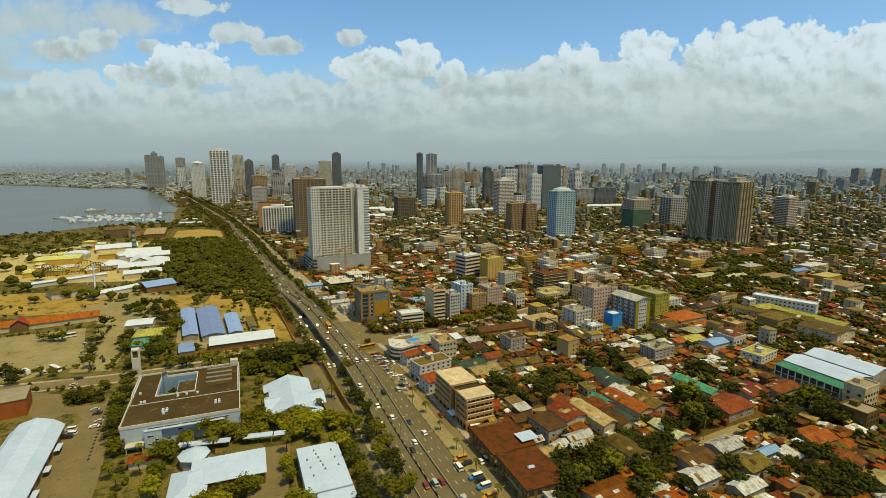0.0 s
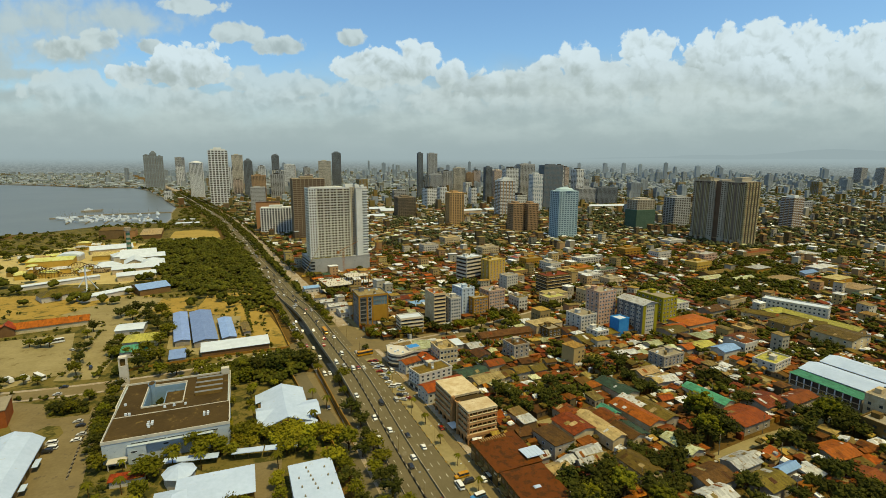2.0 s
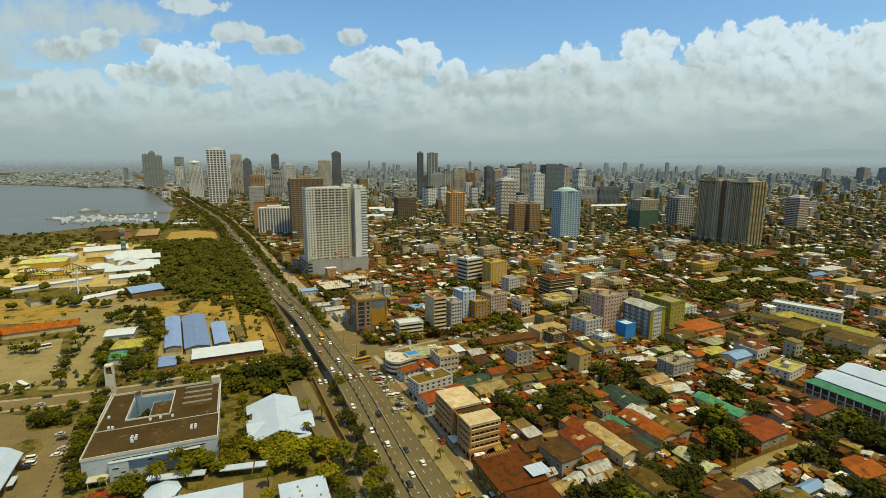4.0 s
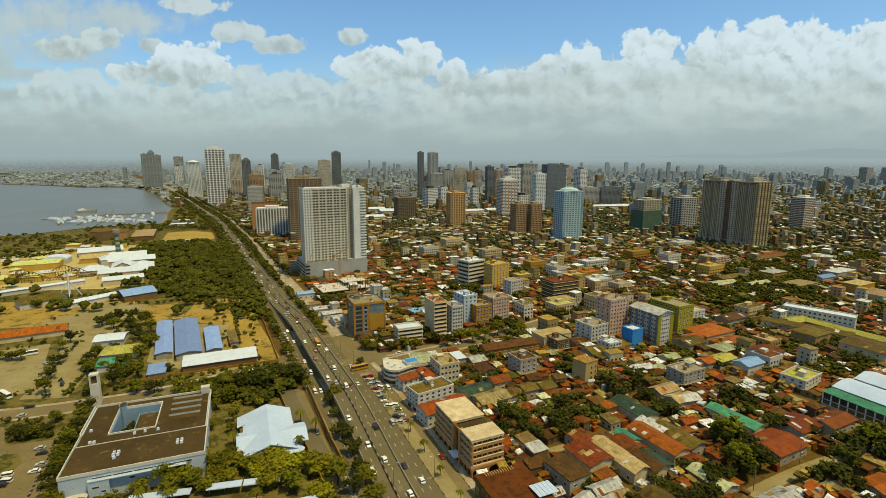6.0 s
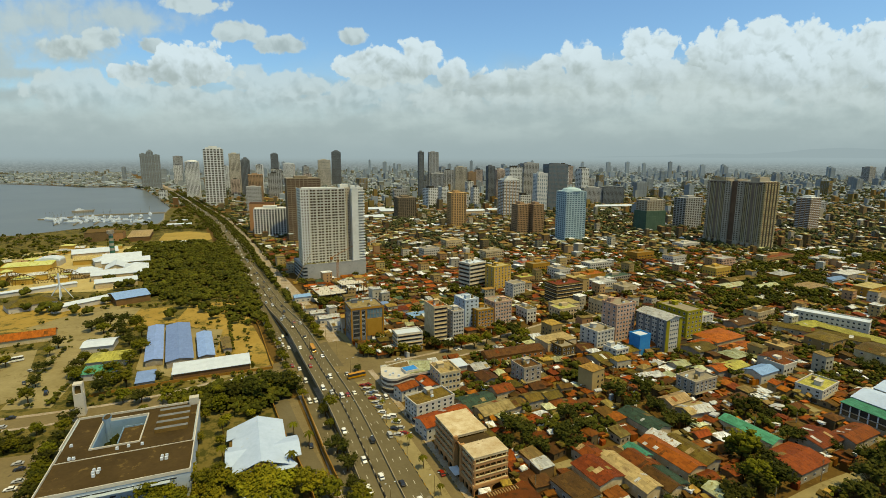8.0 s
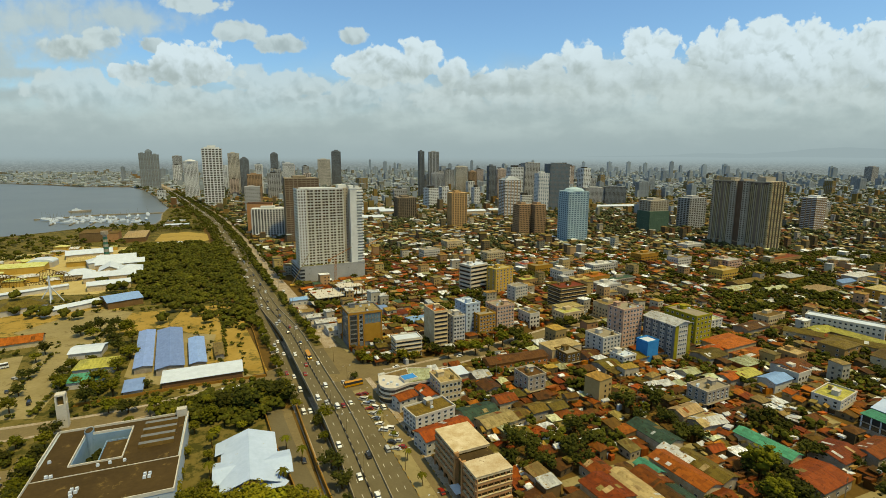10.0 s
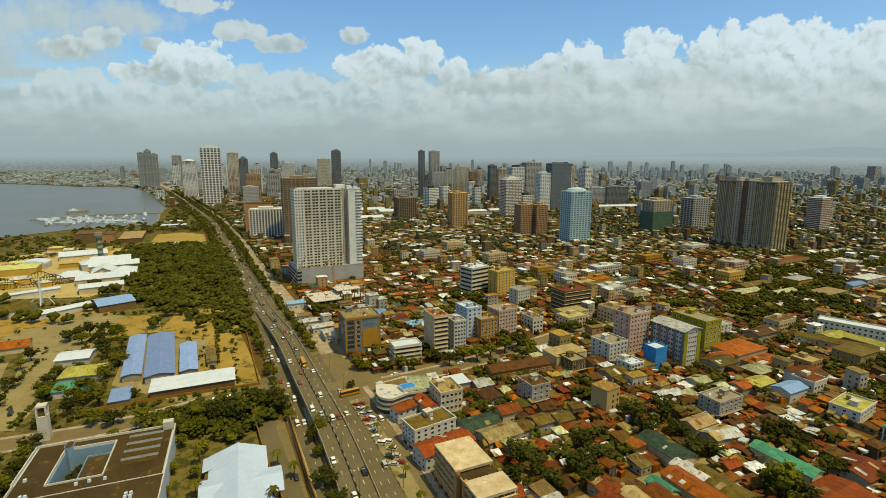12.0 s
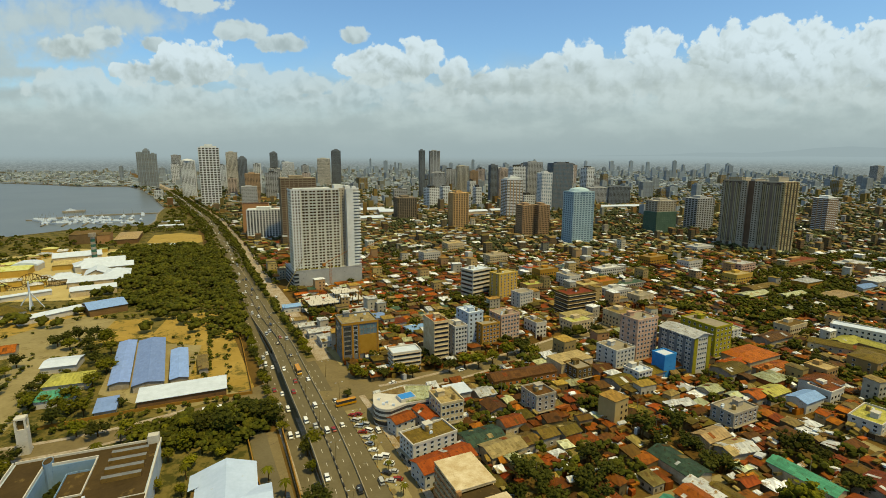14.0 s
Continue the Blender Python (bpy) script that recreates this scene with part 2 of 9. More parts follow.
M["concrete_dark"] = surface("raw_dark_concrete", (0.14, 0.12, 0.095), (0.24, 0.21, 0.165), 0.9, 0.2, stain=(0.09, 0.08, 0.06))
M["orange_wall"] = surface("ochre_wall", (0.34, 0.24, 0.11), (0.45, 0.33, 0.17), 0.85, 0.2, stain=(0.3, 0.18, 0.07))
M["glass"] = surface("window_glass", (0.022, 0.026, 0.028), (0.05, 0.058, 0.06), 0.12, 0.4, spec=0.6, vary=0.35)
M["glass_brown"] = surface("tinted_window_glass", (0.05, 0.038, 0.022), (0.10, 0.078, 0.048), 0.2, 0.4, spec=0.4, vary=0.3)
M["glass_far"] = surface("window_glass_far", (0.05, 0.055, 0.055), (0.10, 0.105, 0.10), 0.25, 0.1, spec=0.5)
M["glass_blue"] = surface("blue_glass", (0.07, 0.13, 0.17), (0.14, 0.23, 0.28), 0.15, 0.1, spec=0.6)
M["water"] = surface("bay_water", (0.080, 0.094, 0.086), (0.140, 0.152, 0.138), 0.35, 0.006, bump=0.15, grain=30, spec=0.5, dusty=0.0)
M["bark"] = surface("bark", (0.09, 0.065, 0.04), (0.18, 0.13, 0.08), 0.95, 2.0, bump=0.4)
M["leaf"] = surface("leaves", (0.040, 0.042, 0.004), (0.165, 0.150, 0.012), 0.75, 0.6, grain=5, vary=0.3, spec=0.04, bump=0.5, dusty=0.0)
M["leaf_yellow"] = surface("yellowish_leaves", (0.085, 0.082, 0.006), (0.27, 0.225, 0.018), 0.75, 0.6, grain=5, vary=0.3, spec=0.04, bump=0.5, dusty=0.0)
M["leaf_dark"] = surface("dark_leaves", (0.022, 0.025, 0.005), (0.066, 0.066, 0.010), 0.75, 0.6, grain=5, vary=0.3, spec=0.04, bump=0.5, dusty=0.0)
M["leaf_wood"] = surface("woodland_leaves", (0.030, 0.034, 0.005), (0.105, 0.096, 0.012), 0.8, 0.05, grain=20, vary=0.45, island=True, spec=0.04, dusty=0.0)
# paler copies of the woodland leaves, haze put into their colour
M["leaf_hazed"] = surface("hazed_leaves", (0.045, 0.052, 0.022), (0.11, 0.115, 0.05), 0.85, 0.05, grain=20, vary=0.35, island=True, spec=0.04, dusty=0.0)
M["leaf_far_hazed"] = surface("far_hazed_leaves", (0.13, 0.16, 0.14), (0.19, 0.22, 0.195), 0.85, 0.05, grain=20, vary=0.2, island=True, spec=0.04, dusty=0.0)
M["white_sheet"] = surface("white_roof_sheet", (0.37, 0.47, 0.65), (0.48, 0.60, 0.80), 0.6, 0.1, ribs=1.6, bump=0.12, stain=(0.42, 0.45, 0.50), stain_at=0.62)
M["deck_brown"] = surface("brown_roof_felt", (0.040, 0.026, 0.010), (0.086, 0.056, 0.021), 0.9, 0.07, grain=10, bump=0.2, stain=(0.15, 0.10, 0.034), stain_at=0.58, dusty=0.0)
# window glass of far towers, paled in colour for haze
M["glass_pale"] = surface("hazed_window_glass", (0.24, 0.275, 0.295), (0.30, 0.335, 0.355), 0.4, 0.02)
M["steel"] = plain("painted_steel", (0.35, 0.34, 0.31), 0.5, 0.3)
M["rubber"] = plain("rubber", (0.02, 0.02, 0.02), 0.8)
M["chrome"] = plain("wheel_metal", (0.5, 0.5, 0.5), 0.3, 0.8)

ROOFS = {
    "rust": ((0.21, 0.066, 0.026), (0.37, 0.122, 0.047), (0.12, 0.045, 0.022)),
    "brown": ((0.11, 0.06, 0.035), (0.20, 0.12, 0.07), (0.07, 0.045, 0.03)),
    "orange": ((0.42, 0.125, 0.036), (0.56, 0.19, 0.058), (0.22, 0.075, 0.03)),
    "red": ((0.38, 0.085, 0.032), (0.48, 0.13, 0.05), (0.22, 0.06, 0.03)),
    "grey": ((0.26, 0.25, 0.22), (0.42, 0.40, 0.36), (0.22, 0.13, 0.08)),
    "white": ((0.48, 0.51, 0.52), (0.70, 0.73, 0.74), (0.32, 0.25, 0.17)),
    "moss": ((0.15, 0.14, 0.05), (0.27, 0.25, 0.11), (0.11, 0.08, 0.04)),
    "green": ((0.04, 0.20, 0.115), (0.075, 0.30, 0.18), (0.06, 0.16, 0.09)),
    "dark_green": ((0.032, 0.066, 0.040), (0.058, 0.102, 0.064), (0.06, 0.06, 0.04)),
    "tan": ((0.40, 0.31, 0.17), (0.55, 0.45, 0.27), (0.28, 0.2, 0.1)),
    "yellow": ((0.40, 0.35, 0.17), (0.52, 0.46, 0.25), (0.28, 0.21, 0.08)),
    "blue": ((0.17, 0.30, 0.53), (0.21, 0.36, 0.61), (0.19, 0.31, 0.50)),
    "bright_blue": ((0.02, 0.20, 0.52), (0.04, 0.28, 0.62), (0.05, 0.2, 0.4)),
    "lime": ((0.34, 0.37, 0.09), (0.46, 0.49, 0.15), (0.26, 0.27, 0.08)),
    "screed": ((0.43, 0.425, 0.13), (0.61, 0.605, 0.29), (0.37, 0.33, 0.03)),
    "pale_green": ((0.36, 0.44, 0.30), (0.52, 0.58, 0.42), (0.3, 0.32, 0.2)),
}
for key, (lo_, hi_, st_) in ROOFS.items():
    if key in ("rust", "brown", "orange", "moss", "tan", "grey"):
        lo_, hi_ = tuple(c * 0.88 for c in lo_), tuple(c * 0.88 for c in hi_)
    M["roof_" + key] = surface(key + "_roof_sheet", *((lo_, hi_) if key != "white" else ((0.36, 0.37, 0.36), (0.54, 0.56, 0.55))), 0.65, 0.09 if key == "screed" else 0.28, dusty=0.1 if key == "screed" else 0.5 if key in ("yellow", "tan", "lime") else 1.0, ribs=1.3, bump=0.35, vary=0.3, sheets=0.08 if key == "blue" else 0.0 if key in ("screed", "bright_blue") else 0.24, stain=st_, stain_at=0.5 if key == "screed" else 0.55, grain=9, spec=0.12)
    M["far_" + key] = surface(key + "_roof_far", lo_, hi_, 0.75, 0.06, vary=0.4, island=True, sheets=0.35, stain=st_, stain_at=0.56, spec=0.12)
M["roof_market"] = surface("market_roof_sheet", (0.125, 0.050, 0.018), (0.205, 0.082, 0.028), 0.7, 0.12, ribs=1.3, bump=0.3, stain=(0.085, 0.045, 0.022), stain_at=0.5, grain=9, spec=0.1)
WALLS = {
    "cream": ((0.50, 0.42, 0.28), (0.66, 0.57, 0.40)), "white": ((0.45, 0.425, 0.37), (0.60, 0.575, 0.51)), "grey": ((0.30, 0.28, 0.24), (0.44, 0.41, 0.36)),
    "tan": ((0.38, 0.28, 0.16), (0.52, 0.40, 0.25)), "pink": ((0.50, 0.34, 0.27), (0.62, 0.45, 0.36)), "brown": ((0.18, 0.12, 0.075), (0.28, 0.19, 0.12)),
    "yellow": ((0.62, 0.46, 0.12), (0.74, 0.58, 0.2)), "ochre": ((0.42, 0.26, 0.05), (0.54, 0.35, 0.09)), "blue": ((0.02, 0.20, 0.52), (0.04, 0.28, 0.62)),
    "pale_blue": ((0.36, 0.44, 0.52), (0.46, 0.54, 0.62)), "lime": ((0.30, 0.32, 0.03), (0.40, 0.42, 0.06)), "rust": ((0.30, 0.10, 0.04), (0.42, 0.17, 0.07)),
    "terracotta": ((0.48, 0.30, 0.19), (0.60, 0.40, 0.27)), "slate": ((0.12, 0.13, 0.14), (0.2, 0.21, 0.22)), "net_green": ((0.03, 0.10, 0.07), (0.06, 0.16, 0.11)),
    "sky": ((0.28, 0.38, 0.43), (0.40, 0.50, 0.55)), "block": ((0.14, 0.125, 0.10), (0.23, 0.205, 0.17)), "taupe": ((0.19, 0.145, 0.10), (0.27, 0.215, 0.155)), "orange": ((0.45, 0.20, 0.06), (0.56, 0.28, 0.1)), "court_blue": ((0.16, 0.27, 0.40), (0.23, 0.35, 0.48)),
}
for key, (lo_, hi_) in WALLS.items():
    M["wall_" + key] = surface(key + "_wall", lo_, hi_, 0.85, 0.25, dusty=0.7, stain=tuple(c * 0.6 for c in lo_), stain_at=0.62, vary=0.08)
    M["farwall_" + key] = surface(key + "_wall_far", tuple(c * 0.88 for c in lo_), tuple(c * 0.88 for c in hi_), 0.85, 0.1, dusty=0.7, vary=0.3, island=True)

# clean concrete of the high-rises; several tones lifted in colour towards distance haze
for key, (lo_, hi_) in {"white": ((0.43, 0.445, 0.44), (0.55, 0.57, 0.565)), "grey": ((0.24, 0.245, 0.24), (0.33, 0.335, 0.325)), "cream": ((0.36, 0.335, 0.275), (0.47, 0.44, 0.365)), "slate": ((0.10, 0.115, 0.125), (0.16, 0.175, 0.185)),
                        "taupe": ((0.18, 0.145, 0.095), (0.26, 0.21, 0.145)), "terracotta": ((0.25, 0.165, 0.09), (0.34, 0.225, 0.13)), "brown": ((0.12, 0.095, 0.065), (0.19, 0.15, 0.10)), "orange": ((0.35, 0.215, 0.095), (0.45, 0.29, 0.135)),
                        "pink": ((0.32, 0.26, 0.22), (0.42, 0.35, 0.30)), "sky": ((0.24, 0.34, 0.38), (0.34, 0.45, 0.49)), "net_green": ((0.045, 0.085, 0.06), (0.075, 0.12, 0.085)), "facade": ((0.47, 0.46, 0.385), (0.57, 0.56, 0.475)), "stone": ((0.26, 0.235, 0.185), (0.36, 0.325, 0.26)), "olive": ((0.25, 0.215, 0.12), (0.34, 0.29, 0.17)), "umber": ((0.09, 0.056, 0.036), (0.14, 0.092, 0.06)), "night": ((0.085, 0.060, 0.043), (0.125, 0.092, 0.068)), "smoke": ((0.135, 0.105, 0.082), (0.185, 0.148, 0.118))}.items():
    M["tower_" + key] = surface("tower_" + key, tuple(c * 1.25 for c in lo_), tuple(c * 1.25 for c in hi_), 0.8, 0.08, dusty=0.0, stain=tuple(c * 0.8 for c in lo_), stain_at=0.62)
# roofs and walls of the farthest districts: distance haze put into their pale colours
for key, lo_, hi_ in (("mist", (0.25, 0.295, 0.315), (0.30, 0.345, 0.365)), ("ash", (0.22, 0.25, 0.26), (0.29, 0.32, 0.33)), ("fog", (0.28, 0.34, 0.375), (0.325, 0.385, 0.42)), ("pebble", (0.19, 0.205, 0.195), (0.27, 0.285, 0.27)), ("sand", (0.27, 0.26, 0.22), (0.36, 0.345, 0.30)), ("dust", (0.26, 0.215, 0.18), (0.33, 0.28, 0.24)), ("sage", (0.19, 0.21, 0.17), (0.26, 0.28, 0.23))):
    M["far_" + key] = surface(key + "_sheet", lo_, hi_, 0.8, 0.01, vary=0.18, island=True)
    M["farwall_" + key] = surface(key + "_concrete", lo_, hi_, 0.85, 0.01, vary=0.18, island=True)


# ---- mesh building ----
class Shape:
    """Collects corners and faces in metres, with a material number for each face."""

    def __init__(self):
        self.v, self.f, self.m = [], [], []

    def poly(self, pts, mi=0):
        k = len(self.v)
        self.v += [tuple(p) for p in pts]
        self.f.append(tuple(range(k, k + len(pts))))
        self.m.append(mi)

    def add(self, vs, fs, mi=0):
        k = len(self.v)
        self.v += [tuple(p) for p in vs]
        self.f += [tuple(i + k for i in f) for f in fs]
        self.m += [mi] * len(fs)

    def box(self, x0, y0, z0, x1, y1, z1, mi=0, top=None, c=0.0):
        """A box; c: how much the top corners draw in."""
        vs = [(x0, y0, z0), (x1, y0, z0), (x1, y1, z0), (x0, y1, z0), (x0 + c, y0 + c, z1), (x1 - c, y0 + c, z1), (x1 - c, y1 - c, z1), (x0 + c, y1 - c, z1)]
        self.add(vs, [(3, 2, 1, 0), (0, 1, 5, 4), (1, 2, 6, 5), (2, 3, 7, 6), (3, 0, 4, 7)], mi)
        k = len(self.v)
        self.f.append((k - 4, k - 3, k - 2, k - 1))
        self.m.append(mi if top is None else top)

    def tube(self, a, b, r0, r1, n=6, mi=0):
        a, b = Vector(a), Vector(b)
        q = (b - a).to_track_quat("Z", "Y")
        ring = [Vector((math.cos(2 * math.pi * i / n), math.sin(2 * math.pi * i / n), 0)) for i in range(n)]
        vs = [a + q @ (p * r0) for p in ring] + [b + q @ (p * r1) for p in ring]
        fs = [(i, (i + 1) % n, n + (i + 1) % n, n + i) for i in range(n)] + [tuple(range(n - 1, -1, -1)), tuple(range(n, 2 * n))]
        self.add(vs, fs, mi)

    def clump(self, c, r, rng, flat=0.75, mi=0):
        vs = [(c[0] + p[0] * r * (k := rng.uniform(0.72, 1.25)), c[1] + p[1] * r * k, c[2] + p[2] * r * flat * k) for p in ICO_V]
        self.add(vs, ICO_F, mi)

    def mesh(self, name, mats):
        me = bpy.data.meshes.new(name)
        me.from_pydata(self.v, [], self.f)
        for m in mats:
            me.materials.append(m)
        me.polygons.foreach_set("material_index", np.array(self.m, dtype=np.int32))
        me.update()
        return me


_g = (1 + 5 ** 0.5) / 2
ICO_V = [tuple(c / math.hypot(1, _g) for c in p) for p in [(-1, _g, 0), (1, _g, 0), (-1, -_g, 0), (1, -_g, 0), (0, -1, _g), (0, 1, _g), (0, -1, -_g), (0, 1, -_g), (_g, 0, -1), (_g, 0, 1), (-_g, 0, -1), (-_g, 0, 1)]]
ICO_F = [(0, 11, 5), (0, 5, 1), (0, 1, 7), (0, 7, 10), (0, 10, 11), (1, 5, 9), (5, 11, 4), (11, 10, 2), (10, 7, 6), (7, 1, 8),
         (3, 9, 4), (3, 4, 2), (3, 2, 6), (3, 6, 8), (3, 8, 9), (4, 9, 5), (2, 4, 11), (6, 2, 10), (8, 6, 7), (9, 8, 1)]


def thing(name, x, y, z=0.0, rot=0.0, label="", category="", group="", kind=""):
    """An empty at a thing's base, to which its parts are put."""
    ob = new(name)
    ob.empty_display_size = 0.5
    ob.matrix_basis = pose(x, y, z, 0, 0, rot)
    return tagged(ob, label, category, group, kind)


def part(name, shape, mats, parent=None, label="", kind="", m=None):
    """One mesh object, from a Shape or a mesh already made, under a thing or a part."""
    data = shape if isinstance(shape, bpy.types.Mesh) else shape.mesh(name, [M[k] for k in mats])
    ob = new(name, data)
    ob.parent = parent
    if m is not None:
        ob.matrix_basis = m
    return tagged(ob, label, "", "", kind)


def setting(name, shape, mats, label, category, kind="structure"):
    return tagged(new(name, shape.mesh(name, [M[k] for k in mats])), label, category, "", kind)


# ---- plan: roads ----
MEDIAN = [(55, 50), (33, 100), (11, 150), (-2, 180), (-15, 210), (-32, 249), (-50, 288), (-78, 345), (-106, 402), (-128, 443), (-152, 487), (-180, 540),
          (-211, 598), (-247, 665), (-305, 783), (-380, 922), (-465, 1075), (-633, 1344), (-850, 1691), (-1129, 2111), (-1600, 2800)]


def smooth_line(pts, step):
    """Points along a smooth curve through pts, about step apart."""
    out = []
    P = [Vector(p) for p in pts]
    P = [P[0] * 2 - P[1]] + P + [P[-1] * 2 - P[-2]]
    for i in range(1, len(P) - 2):
        n = max(1, int((P[i + 1] - P[i]).length / step))
        for k in range(n):
            t = k / n
            out.append(0.5 * ((2 * P[i]) + (P[i + 1] - P[i - 1]) * t + (2 * P[i - 1] - 5 * P[i] + 4 * P[i + 1] - P[i + 2]) * t * t + (3 * P[i] - P[i - 1] - 3 * P[i + 1] + P[i + 2]) * t ** 3))
    out.append(P[-2])
    return out


LINE = smooth_line(MEDIAN, 6.0)


def normals(line):
    res = []
    for i in range(len(line)):
        d = (line[min(i + 1, len(line) - 1)] - line[max(i - 1, 0)]).normalized()
        res.append(Vector((d.y, -d.x)))
    return res


NORM = normals(LINE)
LINE_XY = np.array([(p.x, p.y) for p in LINE])


def ribbon(shape, line, off0, off1, z0, z1=None, mi=0, sides=0.0, sel=None):
    """A strip along a line between two offsets to its right; z0, z1: heights or functions of the point; sides: depth of its edges."""
    nn = normals(line)
    za = z0 if callable(z0) else (lambda p: z0)
    zb = (z1 if callable(z1) else (lambda p: z1)) if z1 is not None else za
    for i in range(len(line) - 1):
        if sel and not sel(line[i]):
            continue
        a, b, na, nb = line[i], line[i + 1], nn[i], nn[i + 1]
        p = [(*(a + na * off0), za(a)), (*(a + na * off1), zb(a)), (*(b + nb * off1), zb(b)), (*(b + nb * off0), za(b))]
        shape.poly(p, mi)
        if sides:
            q = [(x, y, z - sides) for x, y, z in p]
            shape.poly([q[0], p[0], p[3], q[3]], mi)
            shape.poly([p[1], q[1], q[2], p[2]], mi)


def road_offset(x, y):
    """Signed distance of a place to the right of the boulevard's median, and the place along it."""
    d = (LINE_XY[:, 0] - x) ** 2 + (LINE_XY[:, 1] - y) ** 2
    i = int(d.argmin())
    return (x - LINE[i].x) * NORM[i].x + (y - LINE[i].y) * NORM[i].y, i


def deck(p):
    """Height of the flyover's deck above the ground."""
    y = p.y
    if y < 215 or y > 500:
        return 0.12
    if y < 305:
        t = (y - 215) / 90
    elif y < 395:
        t = 1
    else:
        t = (500 - y) / 105
    return 0.12 + 6.0 * t * t * (3 - 2 * t)


# ---- ground, bay ----
SHORE = [(-6000, 420), (-1300, 770), (-737, 850), (-701, 876), (-679, 912), (-660, 957), (-612, 1000), (-555, 1028), (-581, 1095), (-640, 1206), (-698, 1343), (-923, 1687), (-1166, 2034),
         (-1334, 2221), (-1521, 2209), (-1758, 2329), (-2123, 2456), (-3600, 2900), (-6000, 3500)]
s = Shape()
s.poly([(-6000, -700, 0), (6000, -700, 0), (6000, 6000, 0), (-6000, 6000, 0)] + [(x, y, 0) for x, y in reversed(SHORE)])
bm_ = bmesh.new()
me_ = s.mesh("ground", [M["ground"]])
bm_.from_mesh(me_)
bmesh.ops.triangulate(bm_, faces=bm_.faces[:])
bm_.to_mesh(me_)
bm_.free()
ground = tagged(new("ground", me_), "flat dusty city ground reaching the horizon", "ground", "", "structure")
s = Shape()
for (xa, ya), (xb, yb) in zip(SHORE, SHORE[1:]):
    s.add([(xa, ya, -4), (xb, yb, -4), (xb, yb, 0.6), (xa, ya, 0.6), (xa + 2, ya + 1, 0.6), (xb + 2, yb + 1, 0.6)], [(0, 1, 2, 3), (3, 2, 5, 4)])
setting("seawall", s, ["concrete"], "low grey concrete seawall along the bay", "seawall")
s = Shape()
s.poly([(-7000, 0, -1.6), (-300, 0, -1.6), (-300, 6000, -1.6), (-7000, 6000, -1.6)])
setting("water", s, ["water"], "calm grey bay water", "water")

# ---- areas of the ground ----
def area(name, pts, mat, label, category, z=0.05):
    s = Shape()
    s.poly([(x, y, z) for x, y in pts])
    for (xa, ya), (xb, yb) in zip(pts, pts[1:] + pts[:1]):
        s.poly([(xa, ya, z - 0.3), (xb, yb, z - 0.3), (xb, yb, z), (xa, ya, z)])
    return setting(name, s, [mat], label, category)


area("ground_park", [(-700, -250), (135, -250), (-20, 120), (-45, 205), (-68, 262), (-112, 345), (-150, 425), (-200, 520), (-300, 730), (-440, 850), (-620, 870), (-690, 840), (-740, 600)], "grass", "dry yellow-brown grass of the bayside park", "grass", 0.03)
area("ground_field", [(-420, 395), (-285, 418), (-262, 405), (-215, 436), (-208, 432), (-238, 480), (-262, 470), (-300, 500), (-440, 470)], "soil", "bare yellow-brown earth field", "field", 0.07)
area("ground_yard", [(-150, 360), (-104, 349), (-150, 432), (-185, 500), (-225, 486), (-214, 440), (-178, 415)], "soil", "dry ochre yard with furrows", "yard", 0.07)
area("ground_lot", [(-345, 345), (-282, 374), (-276, 378), (-229, 306), (-250, 282), (-330, 260)], "lot", "worn pale concrete car park", "car park", 0.09)
area("ground_lane", [(-229, 294), (-205, 297), (-222, 350), (-246, 420), (-262, 474), (-300, 484), (-318, 420), (-285, 405), (-250, 350)], "lot", "wide pale concrete lane", "lane", 0.10)
area("ground_forecourt", [(-240, 268), (-178, 262), (-168, 240), (-146, 200), (-132, 170), (-122, 130), (-190, 130), (-172, 205), (-200, 232)], "asphalt_pale", "dusty grey asphalt forecourt", "car park", 0.08)
area("ground_court", [(-190, 346), (-140, 326), (-112, 348), (-150, 366), (-168, 420), (-226, 425)], "lot", "concrete yard between the sheds", "yard", 0.11)
area("ground_drive", [(-84, 212), (-70, 216), (-52, 150), (-68, 145)], "asphalt_pale", "narrow grey asphalt drive", "drive", 0.08)
area("ground_side_lane", [(-92, 308), (-80, 309), (-45, 236), (-57, 233)], "asphalt_pale", "narrow grey lane beside an ochre wall", "lane", 0.09)
area("ground_lawn", [(-213, 266), (-201, 273), (-185, 264), (-181, 255), (-199, 250)], "grass", "hedged lawn island of the forecourt", "lawn", 0.2)
area("ground_round_lawn", [(-193, 243), (-187, 243), (-181, 237), (-180, 231), (-186, 229), (-196, 236)], "grass", "small round lawn of the forecourt", "lawn", 0.2)
area("ground_theme_park", [(-560, 540), (-400, 520), (-330, 530), (-318, 580), (-380, 660), (-430, 780), (-520, 780), (-600, 660)], "yard_sand", "pale yellow fairground yard", "fairground", 0.08)

area("ground_shore", [(-728, 846), (-699, 876), (-677, 912), (-658, 955), (-611, 998), (-556, 1026), (-580, 1095), (-638, 1205), (-694, 1340), (-648, 1330), (-490, 1075), (-402, 905), (-330, 775), (-440, 852), (-620, 872)], "grass", "dry grass and lawns along the bay", "grass", 0.045)
area("ground_mud_field", [(-477, 908), (-447, 933), (-402, 912), (-370, 850), (-372, 826), (-395, 822), (-446, 833)], "mud", "bare bright yellow earth beside the boulevard", "field", 0.09)
area("ground_junction", [(-72, 322), (-38, 316), (-34, 330), (-22, 350), (10, 372), (4, 384), (-30, 372), (-52, 384), (-90, 420), (-120, 470), (-126, 460), (-96, 392), (-104, 360), (-118, 345), (-108, 325)], "asphalt_pale", "broad grey asphalt of the junction", "junction", 0.08)
